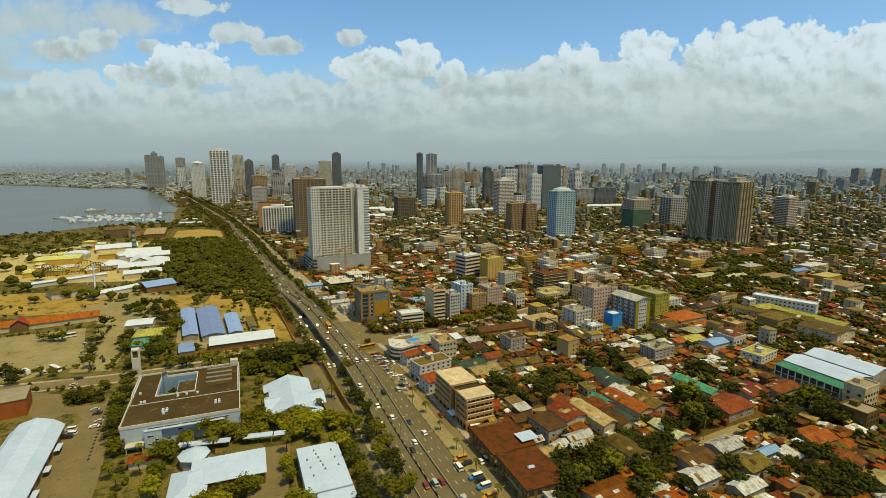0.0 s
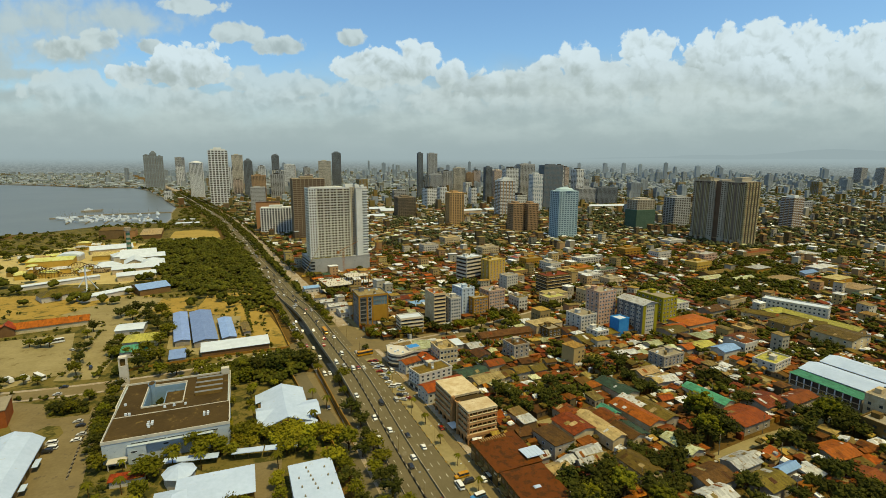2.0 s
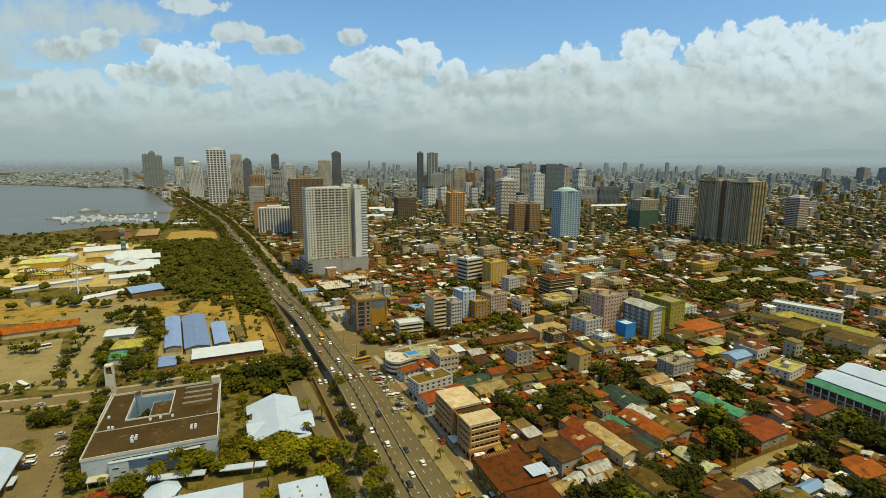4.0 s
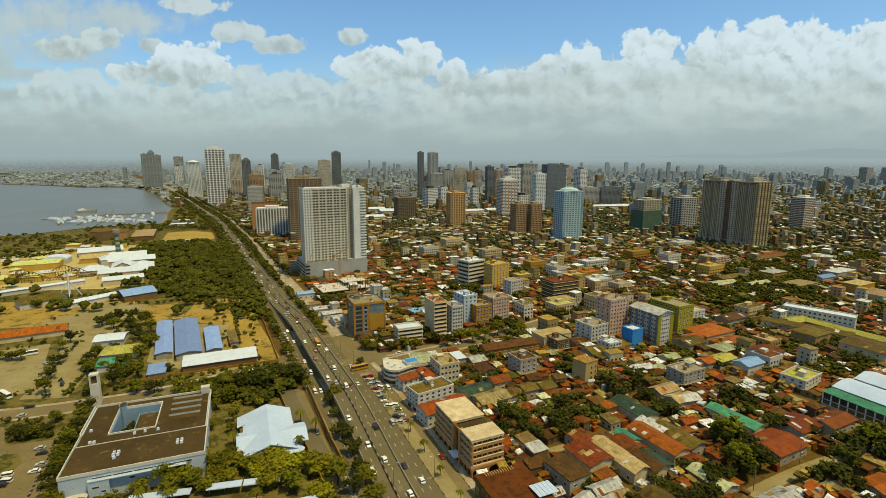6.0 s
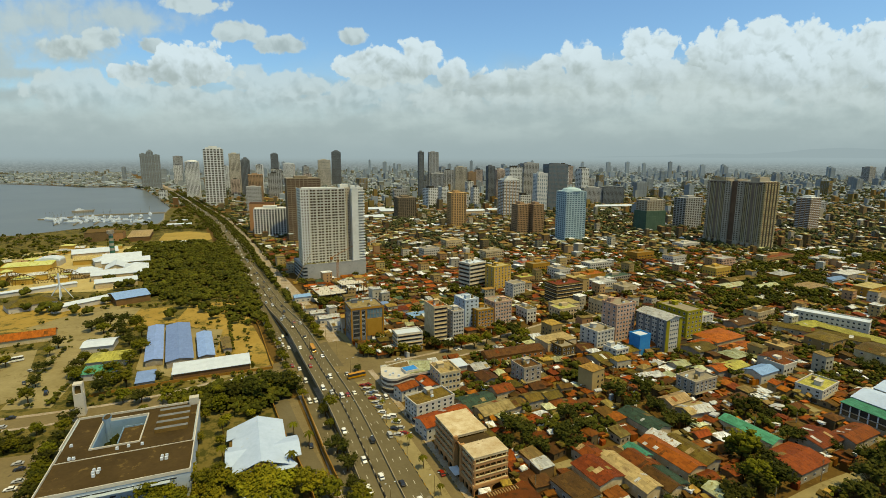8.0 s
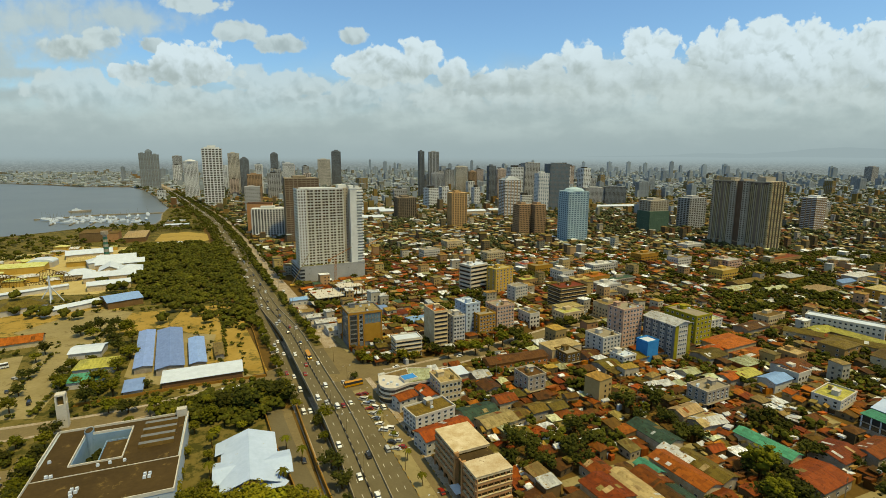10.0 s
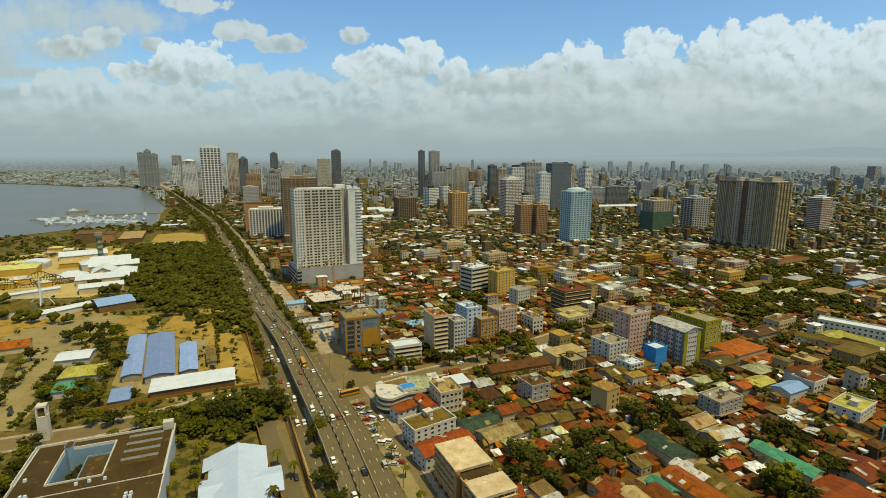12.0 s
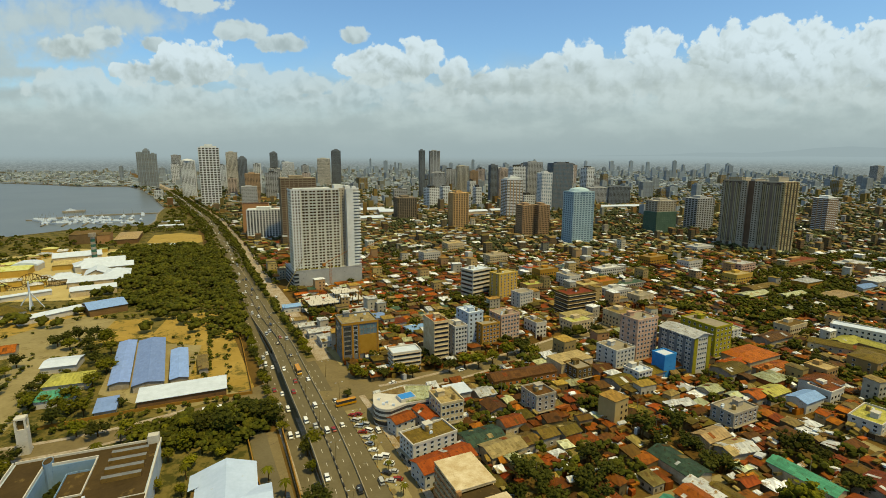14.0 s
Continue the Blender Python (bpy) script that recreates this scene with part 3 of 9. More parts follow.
area("ground_plaza", [(-66, 388), (-40, 374), (-34, 380), (-50, 396), (-72, 420), (-100, 462), (-112, 486), (-118, 482)], "lot", "pale paved forecourt with parked cars", "forecourt", 0.14)

# ---- boulevard ----
s = Shape()
ribbon(s, LINE, -16.5, 30.0, 0.06, mi=0)
road_bed = setting("road_bed", s, ["pavement"], "dusty paved strip of the boulevard", "road")
s = Shape()
ribbon(s, LINE, -14.5, -7.2, 0.10)
setting("road_west", s, ["asphalt"], "grey asphalt side road below the flyover", "road")
s = Shape()
ribbon(s, LINE, 7.0, 17.0, 0.10, sel=lambda p: p.y < 385)
ribbon(s, LINE, 7.4, 12.0, 0.10, sel=lambda p: p.y >= 385)
setting("road_east", s, ["asphalt"], "grey asphalt side road of three lanes", "road")
s = Shape()
ribbon(s, LINE, 23.5, 28.3, 0.10, sel=lambda p: p.y < 330)
setting("road_frontage", s, ["asphalt_pale"], "pale dusty frontage road", "road")
s = Shape()
ribbon(s, LINE, 18.0, 27.0, 0.12, sel=lambda p: p.y >= 385)
setting("road_frontage_north", s, ["pavement"], "pale concrete frontage road beyond the junction", "road")
s = Shape()
ribbon(s, LINE, 17.0, 23.5, 0.26, sides=0.2, sel=lambda p: p.y < 318)
setting("pavement_island", s, ["lot"], "raised dusty parking island between the carriageways", "pavement")
s = Shape()
ribbon(s, LINE, 28.3, 31.5, 0.26, sides=0.2, sel=lambda p: p.y < 330)
setting("pavement_east", s, ["pavement"], "raised concrete pavement along the shopfronts", "pavement")
s = Shape()
ribbon(s, LINE, 12.2, 17.8, 0.24, sides=0.2, sel=lambda p: 390 < p.y < 2000)
ribbon(s, LINE, -9.5, -7.3, 0.24, sides=0.2, sel=lambda p: 500 < p.y < 2000)
setting("pavement_verge", s, ["grass"], "planted verge of dry grass", "verge")

s = Shape()
for (xa, ya), (xb, yb) in zip([(-77, 308), (-65, 282), (-53.5, 257)], [(-65, 282), (-53.5, 257), (-41, 232)]):
    s.add([(xa, ya, 0), (xb, yb, 0), (xb + 0.4, yb + 0.2, 0), (xa + 0.4, ya + 0.2, 0), (xa, ya, 3.4), (xb, yb, 3.4), (xb + 0.4, yb + 0.2, 3.4), (xa + 0.4, ya + 0.2, 3.4)],
          [(0, 4, 5, 1), (2, 6, 7, 3), (4, 7, 6, 5), (0, 3, 7, 4), (1, 5, 6, 2)])
setting("wall_boundary", s, ["orange_wall"], "long ochre boundary wall beside the side road", "wall")

# the boulevard runs on southwards, below and behind the flight
SOUTH = smooth_line([(165, -200), (121, -100), (77, 0), (55, 50)], 10.0)
for nm_, spans_, z_, key_ in (("road_bed_south", ((-16.5, 30.0),), 0.06, "pavement"), ("road_south", ((-14.5, -7.2), (-6.8, 6.8), (7.0, 17.0), (23.5, 28.3)), 0.11, "asphalt")):
    s = Shape()
    for o0_, o1_ in spans_:
        ribbon(s, SOUTH, o0_, o1_, z_)
    setting(nm_, s, [key_], "grey surface of the boulevard running south", "road")

flyover = thing("flyover", 0, 0, 0, 0, "grey concrete flyover carrying the boulevard over a crossing", "flyover")
s = Shape()
ribbon(s, LINE, -6.8, 6.8, deck, sides=1.1)
part("deck", s, ["asphalt"], flyover, "worn grey asphalt deck")
up_ = lambda dz: (lambda p: deck(p) + dz)
for off in (-6.9, 6.6):
    s = Shape()
    for i in range(len(LINE) - 1):
        if LINE[i].y > 620:
            continue
        a, b, na, nb = LINE[i], LINE[i + 1], NORM[i], NORM[i + 1]
        q = [(*(a + na * off), deck(a)), (*(a + na * (off + 0.35)), deck(a)), (*(b + nb * (off + 0.35)), deck(b)), (*(b + nb * off), deck(b))]
        t4 = [(x, y, z + 0.95) for x, y, z in q]
        lowq = [(x, y, max(z - 1.3, 0)) for x, y, z in q]
        s.add(lowq + t4, [(4, 5, 6, 7), (0, 4, 7, 3), (1, 2, 6, 5)])
    part("parapet", s, ["concrete"], flyover, "pale concrete parapet")
for y0, y1 in ((215, 300), (402, 500)):
    for off in (-6.7, 6.7):
        s = Shape()
        for i in range(len(LINE) - 1):
            if y0 < LINE[i].y < y1:
                a, b, na, nb = LINE[i], LINE[i + 1], NORM[i], NORM[i + 1]
                pa, pb = a + na * off, b + nb * off
                s.poly([(*pa, 0), (*pb, 0), (*pb, deck(b) - 0.2), (*pa, deck(a) - 0.2)])
        part("ramp_wall", s, ["concrete_dark"], flyover, "weathered concrete ramp wall")
pier_s = Shape()
pier_s.box(-1.6, -0.6, 0, 1.6, 0.6, 4.2)
pier_s.box(-5.6, -0.8, 4.2, 5.6, 0.8, 5.1, c=0.1)
pier_me = pier_s.mesh("pier", [M["concrete_dark"]])
for i in range(len(LINE)):
    if 304 < LINE[i].y < 400 and i % 3 == 0:
        ang = math.degrees(math.atan2(NORM[i].y, NORM[i].x))
        part("pier", pier_me, None, flyover, m=pose(LINE[i].x, LINE[i].y, 0, 0, 0, ang))
# median barrier: black and white painted blocks
blk = Shape()
blk.box(-0.3, -1.4, 0, 0.3, 1.4, 0.95, c=0.1)
blk_w, blk_b = blk.mesh("barrier_block", [M["concrete"]]), blk.mesh("barrier_block", [M["kerb_black"]])
dist_, k_ = 0.0, 0
fine_line = [p for p in smooth_line(MEDIAN, 2.8) if 110 < p.y < 560]
fine_norm = normals(fine_line)
for i, (p, n) in enumerate(zip(fine_line, fine_norm)):
    part("barrier_block", blk_w if i % 2 else blk_b, None, flyover, m=pose(p.x, p.y, deck(p), 0, 0, math.degrees(math.atan2(n.y, n.x))))

# lane dashes
s = Shape()
for off, zf in ((-3.4, up_(0.03)), (3.4, up_(0.03)), (10.4, None), (13.7, None), (-11.0, None)):
    for i in range(0, len(fine_line) - 1, 3):
        a, n = fine_line[i], fine_norm[i]
        if off > 7 and a.y > 385:
            continue
        d = Vector((-n.y, n.x))
        z = zf(a) if zf else 0.13
        z2 = zf(a + d * 2.4) if zf else 0.13
        p, q = a + n * off, a + n * off + d * 2.4
        s.poly([(*(p - n * 0.09), z), (*(p + n * 0.09), z), (*(q + n * 0.09), z2), (*(q - n * 0.09), z2)])
setting("marking", s, ["marking"], "worn white lane dashes", "road marking", "stuff")
s = Shape()
for off in (17.0, 28.3):
    for i in range(0, len(fine_line) - 1):
        a, n = fine_line[i], fine_norm[i]
        if a.y > 316:
            continue
        d = Vector((-n.y, n.x))
        p, q = a + n * off, a + n * off + d * 1.5
        x = [(*(p - n * 0.15), 0.1), (*(p + n * 0.15), 0.1), (*(q + n * 0.15), 0.1), (*(q - n * 0.15), 0.1)]
        s.add(x + [(u_, v_, 0.34) for u_, v_, _ in x], [(4, 5, 6, 7), (0, 1, 5, 4), (1, 2, 6, 5), (2, 3, 7, 6), (3, 0, 4, 7)], i % 2)
setting("kerb", s, ["kerb_yellow", "kerb_black"], "yellow and black striped kerbs", "kerb", "stuff")

CROSS = smooth_line([(-420, 215), (-260, 266), (-206, 282), (-157, 303), (-107, 339), (-70, 346), (-40, 350), (0, 371), (40, 399), (90, 438), (130, 470), (165, 500)], 6.0)
s = Shape()
ribbon(s, CROSS, -5.5, 5.5, 0.13)
setting("road_cross", s, ["asphalt_pale"], "dusty grey cross street", "road")
s = Shape()
ribbon(s, CROSS, -8.0, -5.5, 0.24, sides=0.2, sel=lambda p: p.x > -36 or p.x < -130)
ribbon(s, CROSS, 5.5, 7.5, 0.24, sides=0.2, sel=lambda p: p.x > -36 or p.x < -130)
setting("pavement_cross", s, ["pavement"], "raised pavement of the cross street", "pavement")
LOOP = smooth_line([(-104, 338), (-90, 310), (-72, 275), (-52, 240), (-30, 195), (-10, 150)], 6.0)
s = Shape()
ribbon(s, LOOP, -4.0, 3.5, 0.12)
setting("road_park", s, ["asphalt"], "grey asphalt road beside the ochre wall", "road")
wall_ = Shape()
ribbon(wall_, LOOP, 4.2, 4.6, 2.6, sides=2.6, sel=lambda p: 225 < p.y < 318)
setting("wall_ochre", wall_, ["orange_wall"], "long ochre boundary wall", "wall")
wall_ = Shape()
PARKWALL = [Vector(p) for p in ((-106, 348), (-140, 420), (-172, 482), (-215, 575), (-290, 730))]
ribbon(wall_, PARKWALL, -0.2, 0.2, 1.8, sides=1.8)
ribbon(wall_, [Vector((-106, 348)), Vector((-150, 331)), Vector((-200, 306))], -0.2, 0.2, 1.7, sides=1.7)
setting("wall_park", wall_, ["orange_wall"], "low tan boundary wall of the park", "wall")

# ---- reserved places ----
RES = []


def reserve(cx, cy, w, d, rot):
    RES.append((cx, cy, w / 2, d / 2, math.cos(radians(rot)), math.sin(radians(rot))))


def blocked(x, y, r):
    for cx, cy, hw, hd, c, s_ in RES:
        dx, dy = x - cx, y - cy
        if abs(dx * c + dy * s_) < hw + r and abs(-dx * s_ + dy * c) < hd + r:
            return True
    return False


# ---- windows, blocks, towers ----
WINDOW = {}


def window_mesh(w, h, frame_mat="white_paint", glass="glass"):
    key = (w, h, frame_mat, glass)
    if key not in WINDOW:
        s = Shape()
        a, b, f, o = w / 2, h / 2, min(0.09, w * 0.06), 0.1
        out = [(-a, -o, -b), (a, -o, -b), (a, -o, b), (-a, -o, b)]
        inn = [(-a + f, -o, -b + f), (a - f, -o, -b + f), (a - f, -o, b - f), (-a + f, -o, b - f)]
        back = [(x, 0.02 - o * 0.4, z) for x, _, z in inn]
        wall = [(x, 0.0, z) for x, _, z in out]
        for i in range(4):
            j = (i + 1) % 4
            s.poly([out[i], out[j], inn[j], inn[i]])
            s.poly([inn[i], inn[j], back[j], back[i]])
            s.poly([wall[i], wall[j], out[j], out[i]])
        s.poly(back, 1)
        WINDOW[key] = s.mesh("window", [M[frame_mat], M[glass]])
    return WINDOW[key]


def roof_clutter(th, w, d, h, rng, wall, n=3):
    """Stair head, water tank and air-conditioning boxes on a flat roof."""
    s = Shape()
    x, y = rng.uniform(-w / 4, w / 4), rng.uniform(-d / 6, d / 3)
    s.box(x - 1.8, y - 1.6, h, x + 1.8, y + 1.6, h + 2.6, c=0.05)
    s.box(x - 2.1, y - 1.9, h + 2.6, x + 2.1, y + 1.9, h + 2.8)
    part("stair_head", s, [wall], th)
    s = Shape()
    x, y = rng.uniform(-w / 3, w / 3), rng.uniform(-d / 3, d / 3)
    s.tube((x, y, h), (x, y, h + 2.2), 1.0, 1.0, 12)
    s.tube((x, y, h + 2.2), (x, y, h + 2.6), 1.0, 0.2, 12)
    part("water_tank", s, ["steel"], th, "steel water tank")
    for _ in range(n):
        s = Shape()
        x, y = rng.uniform(-w / 2.4, w / 2.4), rng.uniform(-d / 2.4, d / 2.4)
        s.box(x - 0.7, y - 0.5, h, x + 0.7, y + 0.5, h + 1.0, c=0.05)
        part("cooling_unit", s, ["white_paint"], th)


def block(name, label, cx, cy, w, d, h, rot, floors, bays, bays_d, wall, roof="concrete", win=(1.6, 1.5), bands=False, ground=3.6, side_wall=None, category="building", clutter=3, glass="glass", skip=()):
    """A flat-roofed block with parapet, storeys and windows on its front (towards -y), its ends and its back."""
    rng = random.Random(int(abs(cx * 7 + cy * 13)))
    reserve(cx, cy, w, d, rot)
    th = thing(name, cx, cy, 0, rot, label, category)
    s = Shape()
    s.box(-w / 2, -d / 2, 0, w / 2, d / 2, h, 0)
    part("wall", s, [wall], th)
    if side_wall:
        s = Shape()
        s.box(-w / 2 - 0.15, -d / 2 + 0.1, 0, -w / 2, d / 2 - 0.1, h, 0)
        s.box(w / 2, -d / 2 + 0.1, 0, w / 2 + 0.15, d / 2 - 0.1, h, 0)
        part("end_wall", s, [side_wall], th)
    s = Shape()
    s.box(-w / 2 + 0.3, -d / 2 + 0.3, h, w / 2 - 0.3, d / 2 - 0.3, h + 0.08)
    part("roof", s, [roof], th)
    s = Shape()
    for x0, y0, x1, y1 in ((-w / 2 - 0.2, -d / 2 - 0.2, w / 2 + 0.2, -d / 2 + 0.3), (-w / 2 - 0.2, d / 2 - 0.3, w / 2 + 0.2, d / 2 + 0.2),
                           (-w / 2 - 0.2, -d / 2 + 0.3, -w / 2 + 0.3, d / 2 - 0.3), (w / 2 - 0.3, -d / 2 + 0.3, w / 2 + 0.2, d / 2 - 0.3)):
        s.box(x0, y0, h - 0.3, x1, y1, h + 0.9)
    part("parapet", s, [wall], th)
    fh = (h - ground) / max(floors, 1)
    for side, length, depth, nb, rz in (("front", w, d, bays, 0), ("left", d, w, bays_d, -90), ("back", w, d, bays, 180), ("right", d, w, bays_d, 90)):
        if not nb or side in skip:
            continue
        m0 = pose(0, 0, 0, 0, 0, rz) @ pose(0, -depth / 2 - (0.16 if side_wall and side in ("left", "right") else 0), 0)
        seen = side in ("front", "left")
        far = Shape()
        for k in range(floors):
            z = ground + fh * (k + 0.52)
            if bands:
                ww, hh = length * 0.94, fh * 0.5
                if seen:
                    part("window_band", window_mesh(round(ww, 1), round(hh, 1), "concrete", glass), None, th, m=m0 @ pose(0, 0, z))
                    sl = Shape()
                    sl.box(-length / 2, -0.55, z + hh / 2, length / 2, -0.02, z + hh / 2 + 0.35)
                    part("ledge", sl, ["wall_cream"], th, m=m0)
                else:
                    far.box(-ww / 2, -0.05, z - hh / 2, ww / 2, 0, z + hh / 2)
                continue
            for i in range(nb):
                x = (i + 0.5) / nb * length * 0.96 - length * 0.48
                if seen:
                    part("window", window_mesh(min(win[0], length / nb * 0.8), min(win[1], fh * 0.62), "white_paint", glass), None, th, m=m0 @ pose(x, 0, z))
                else:
                    far.box(x - win[0] / 2, -0.05, z - win[1] / 2, x + win[0] / 2, 0, z + win[1] / 2)
        if far.v:
            part("window_group", far, [glass], th, kind="stuff", m=m0)
        if seen:
            for i in range(max(2, int(length / 4.5))):
                sh = Shape()
                n = max(2, int(length / 4.5))
                x = (i + 0.5) / n * length * 0.96 - length * 0.48
                sh.box(x - 1.6, -0.12, 0.3, x + 1.6, -0.02, 2.9)
                part("shopfront", sh, [glass], th, m=m0)
            sh = Shape()
            sh.box(-length / 2, -1.1, 3.1, length / 2, -0.02, 3.35)
            part("canopy", sh, ["concrete"], th, m=m0)
    if clutter:
        roof_clutter(th, w, d, h + 0.08, rng, wall, clutter)
    return th


def tower(name, label, cx, cy, w, d, h, rot, wall, glass="glass_far", fh=3.2, bay=4.0, slab=0.55, pier=0.3, crown=None, base=0.0, pier_wall=None, category="tower", pieces=False, lite=False):
    """A high-rise: glazing set back behind floor slabs and piers, with a plant room on top."""
    reserve(cx, cy, w, d, rot)
    th = thing(name, cx, cy, 0, rot, label, category)
    s = Shape()
    s.box(-w / 2 + 0.5, -d / 2 + 0.5, 0, w / 2 - 0.5, d / 2 - 0.5, h)
    if lite:
        s.box(-w * 0.25, -d * 0.3, h, w * 0.15, d * 0.3, h + 4.2)
    part("glazing", s, [glass], th)
    n = int((h - base) / fh)
    s = Shape()
    for k in range(n + 1):
        z = base + k * fh
        s.box(-w / 2 + 0.08, -d / 2 + 0.08, z, w / 2 - 0.08, d / 2 - 0.08, z + fh * slab)
    if pieces:
        one = Shape()
        one.box(-w / 2 + 0.08, -d / 2 + 0.08, 0, w / 2 - 0.08, d / 2 - 0.08, fh * slab)
        me = one.mesh("floor_slab", [M[wall]])
        for k in range(n + 1):
            part("floor_slab", me, None, th, m=pose(0, 0, base + k * fh))
    else:
        part("storey", s, [wall], th, "floor slabs and sills", "stuff")
    s = Shape()
    one = Shape()
    one.box(-bay * pier / 2, -0.3, 0, bay * pier / 2, 0.3, h)
    pier_me_ = one.mesh("pier", [M[pier_wall or wall]]) if pieces else None
    for length, depth, ax in ((w, d, 0), (d, w, 1)):
        nb = max(1, round(length / bay))
        for i in range(nb + 1):
            x = -length / 2 + length * i / nb
            pw = bay * pier / 2
            for sg in (-1, 1):
                y0, y1 = sorted((sg * depth / 2, sg * (depth / 2 - 0.6)))
                if pieces:
                    part("pier", pier_me_, None, th, m=pose((y0 + y1) / 2, x, 0, 0, 0, 90) if ax else pose(x, (y0 + y1) / 2, 0))
                    continue
                x0, x1 = max(x - pw, -length / 2), min(x + pw, length / 2)
                if ax:
                    s.box(y0, x0, 0, y1, x1, h)
                else:
                    s.box(x0, y0, 0, x1, y1, h)
    if not pieces:
        part("pier", s, [pier_wall or wall], th, "vertical piers", "stuff")
    if lite:
        return th
    s = Shape()
    s.box(-w / 2, -d / 2, h, w / 2, d / 2, h + 0.8)
    part("roof", s, [wall], th)
    s = Shape()
    if crown == "round":
        s.tube((0, 0, h + 0.8), (0, 0, h + 4), w * 0.42, w * 0.36, 20)
        s.tube((0, 0, h + 4), (0, 0, h + 7), w * 0.36, w * 0.05, 20)
    elif crown == "step":
        s.box(-w * 0.38, -d * 0.38, h + 0.8, w * 0.38, d * 0.38, h + 5)
        s.box(-w * 0.2, -d * 0.2, h + 5, w * 0.2, d * 0.2, h + 9)
    else:
        s.box(-w * 0.25, -d * 0.3, h + 0.8, w * 0.15, d * 0.3, h + 4.2)
    part("plant_room", s, [wall], th)
    return th


def gable(s, w, d, z, rise, over=0.6, mi=0, thick=0.18):
    """A gable roof with its ridge along x."""
    a, b = w / 2 + over, d / 2 + over
    for dz in (0, -thick):
        s.poly([(-a, -b, z + dz), (a, -b, z + dz), (a, 0, z + rise + dz), (-a, 0, z + rise + dz)], mi)
        s.poly([(a, b, z + dz), (-a, b, z + dz), (-a, 0, z + rise + dz), (a, 0, z + rise + dz)], mi)
    s.poly([(-a, -b, z - thick), (a, -b, z - thick), (a, -b, z), (-a, -b, z)], mi)
    s.poly([(a, b, z - thick), (-a, b, z - thick), (-a, b, z), (a, b, z)], mi)


def hip(s, w, d, z, rise, over=0.6, mi=0):
    a, b = w / 2 + over, d / 2 + over
    r = max(a - b, 0.01)
    base = [(-a, -b, z), (a, -b, z), (a, b, z), (-a, b, z)]
    s.add(base + [(-r, 0, z + rise), (r, 0, z + rise)], [(0, 1, 5, 4), (1, 2, 5), (2, 3, 4, 5), (3, 0, 4), (3, 2, 1, 0)], mi)


def vault(s, w, d, z, rise, n=14, over=0.0, mi=0):
    """A barrel roof with its axis along y."""
    arc = [(-w / 2 * math.cos(math.pi * i / n), z + rise * math.sin(math.pi * i / n) ** 0.8) for i in range(n + 1)]
    for (xa, za), (xb, zb) in zip(arc, arc[1:]):
        s.poly([(xa, -d / 2, za), (xb, -d / 2, zb), (xb, d / 2, zb), (xa, d / 2, za)], mi)
    for y in (-d / 2, d / 2):
        s.poly([(x, y, zz) for x, zz in arc], mi)


PATCHY = ("rust", "brown", "orange", "red", "grey", "white", "moss", "tan", "dark_green", "pale_green", "lime")


def roof_patches(roof_ob, w, d, h, rise, style, turn, over, rng):
    """Newer and older sheets laid over a pitched roof, each on its own slope."""
    if turn:
        w, d = d, w
    half = d / 2 + over
    for k in range(min(3, 1 + int(w * d / 90))):
        su, sv = rng.uniform(0.5, 1.4), rng.uniform(0.6, min(2.6, half * 0.42))
        u, v = rng.uniform(-w / 2 + 1, w / 2 - 1), rng.uniform(sv + 0.2, half - sv - 0.1)
        sign = rng.choice((-1, 1))
        if style == "lean":
            lift = lambda q: h + 0.1 + (rise - 0.1) * (q + half) / (2 * half)
        else:
            lift = lambda q: h + rise * (1 - abs(q) / half)
        pts = [(u + a * su, sign * v + b * sv) for a, b in ((-1, -1), (1, -1), (1, 1), (-1, 1))]
        lo = [(x, y, lift(y) + 0.01) for x, y in pts]
        vs = lo + [(x, y, z + 0.07) for x, y, z in lo]
        if turn:
            vs = [(-y, x, z) for x, y, z in vs]
        s = Shape()
        s.add(vs, [(4, 5, 6, 7), (0, 1, 5, 4), (1, 2, 6, 5), (2, 3, 7, 6), (3, 0, 4, 7)])
        part("sheet", s, [rng.choice(("roof_grey", "roof_rust", "roof_white", "roof_tan", "roof_brown"))], roof_ob)


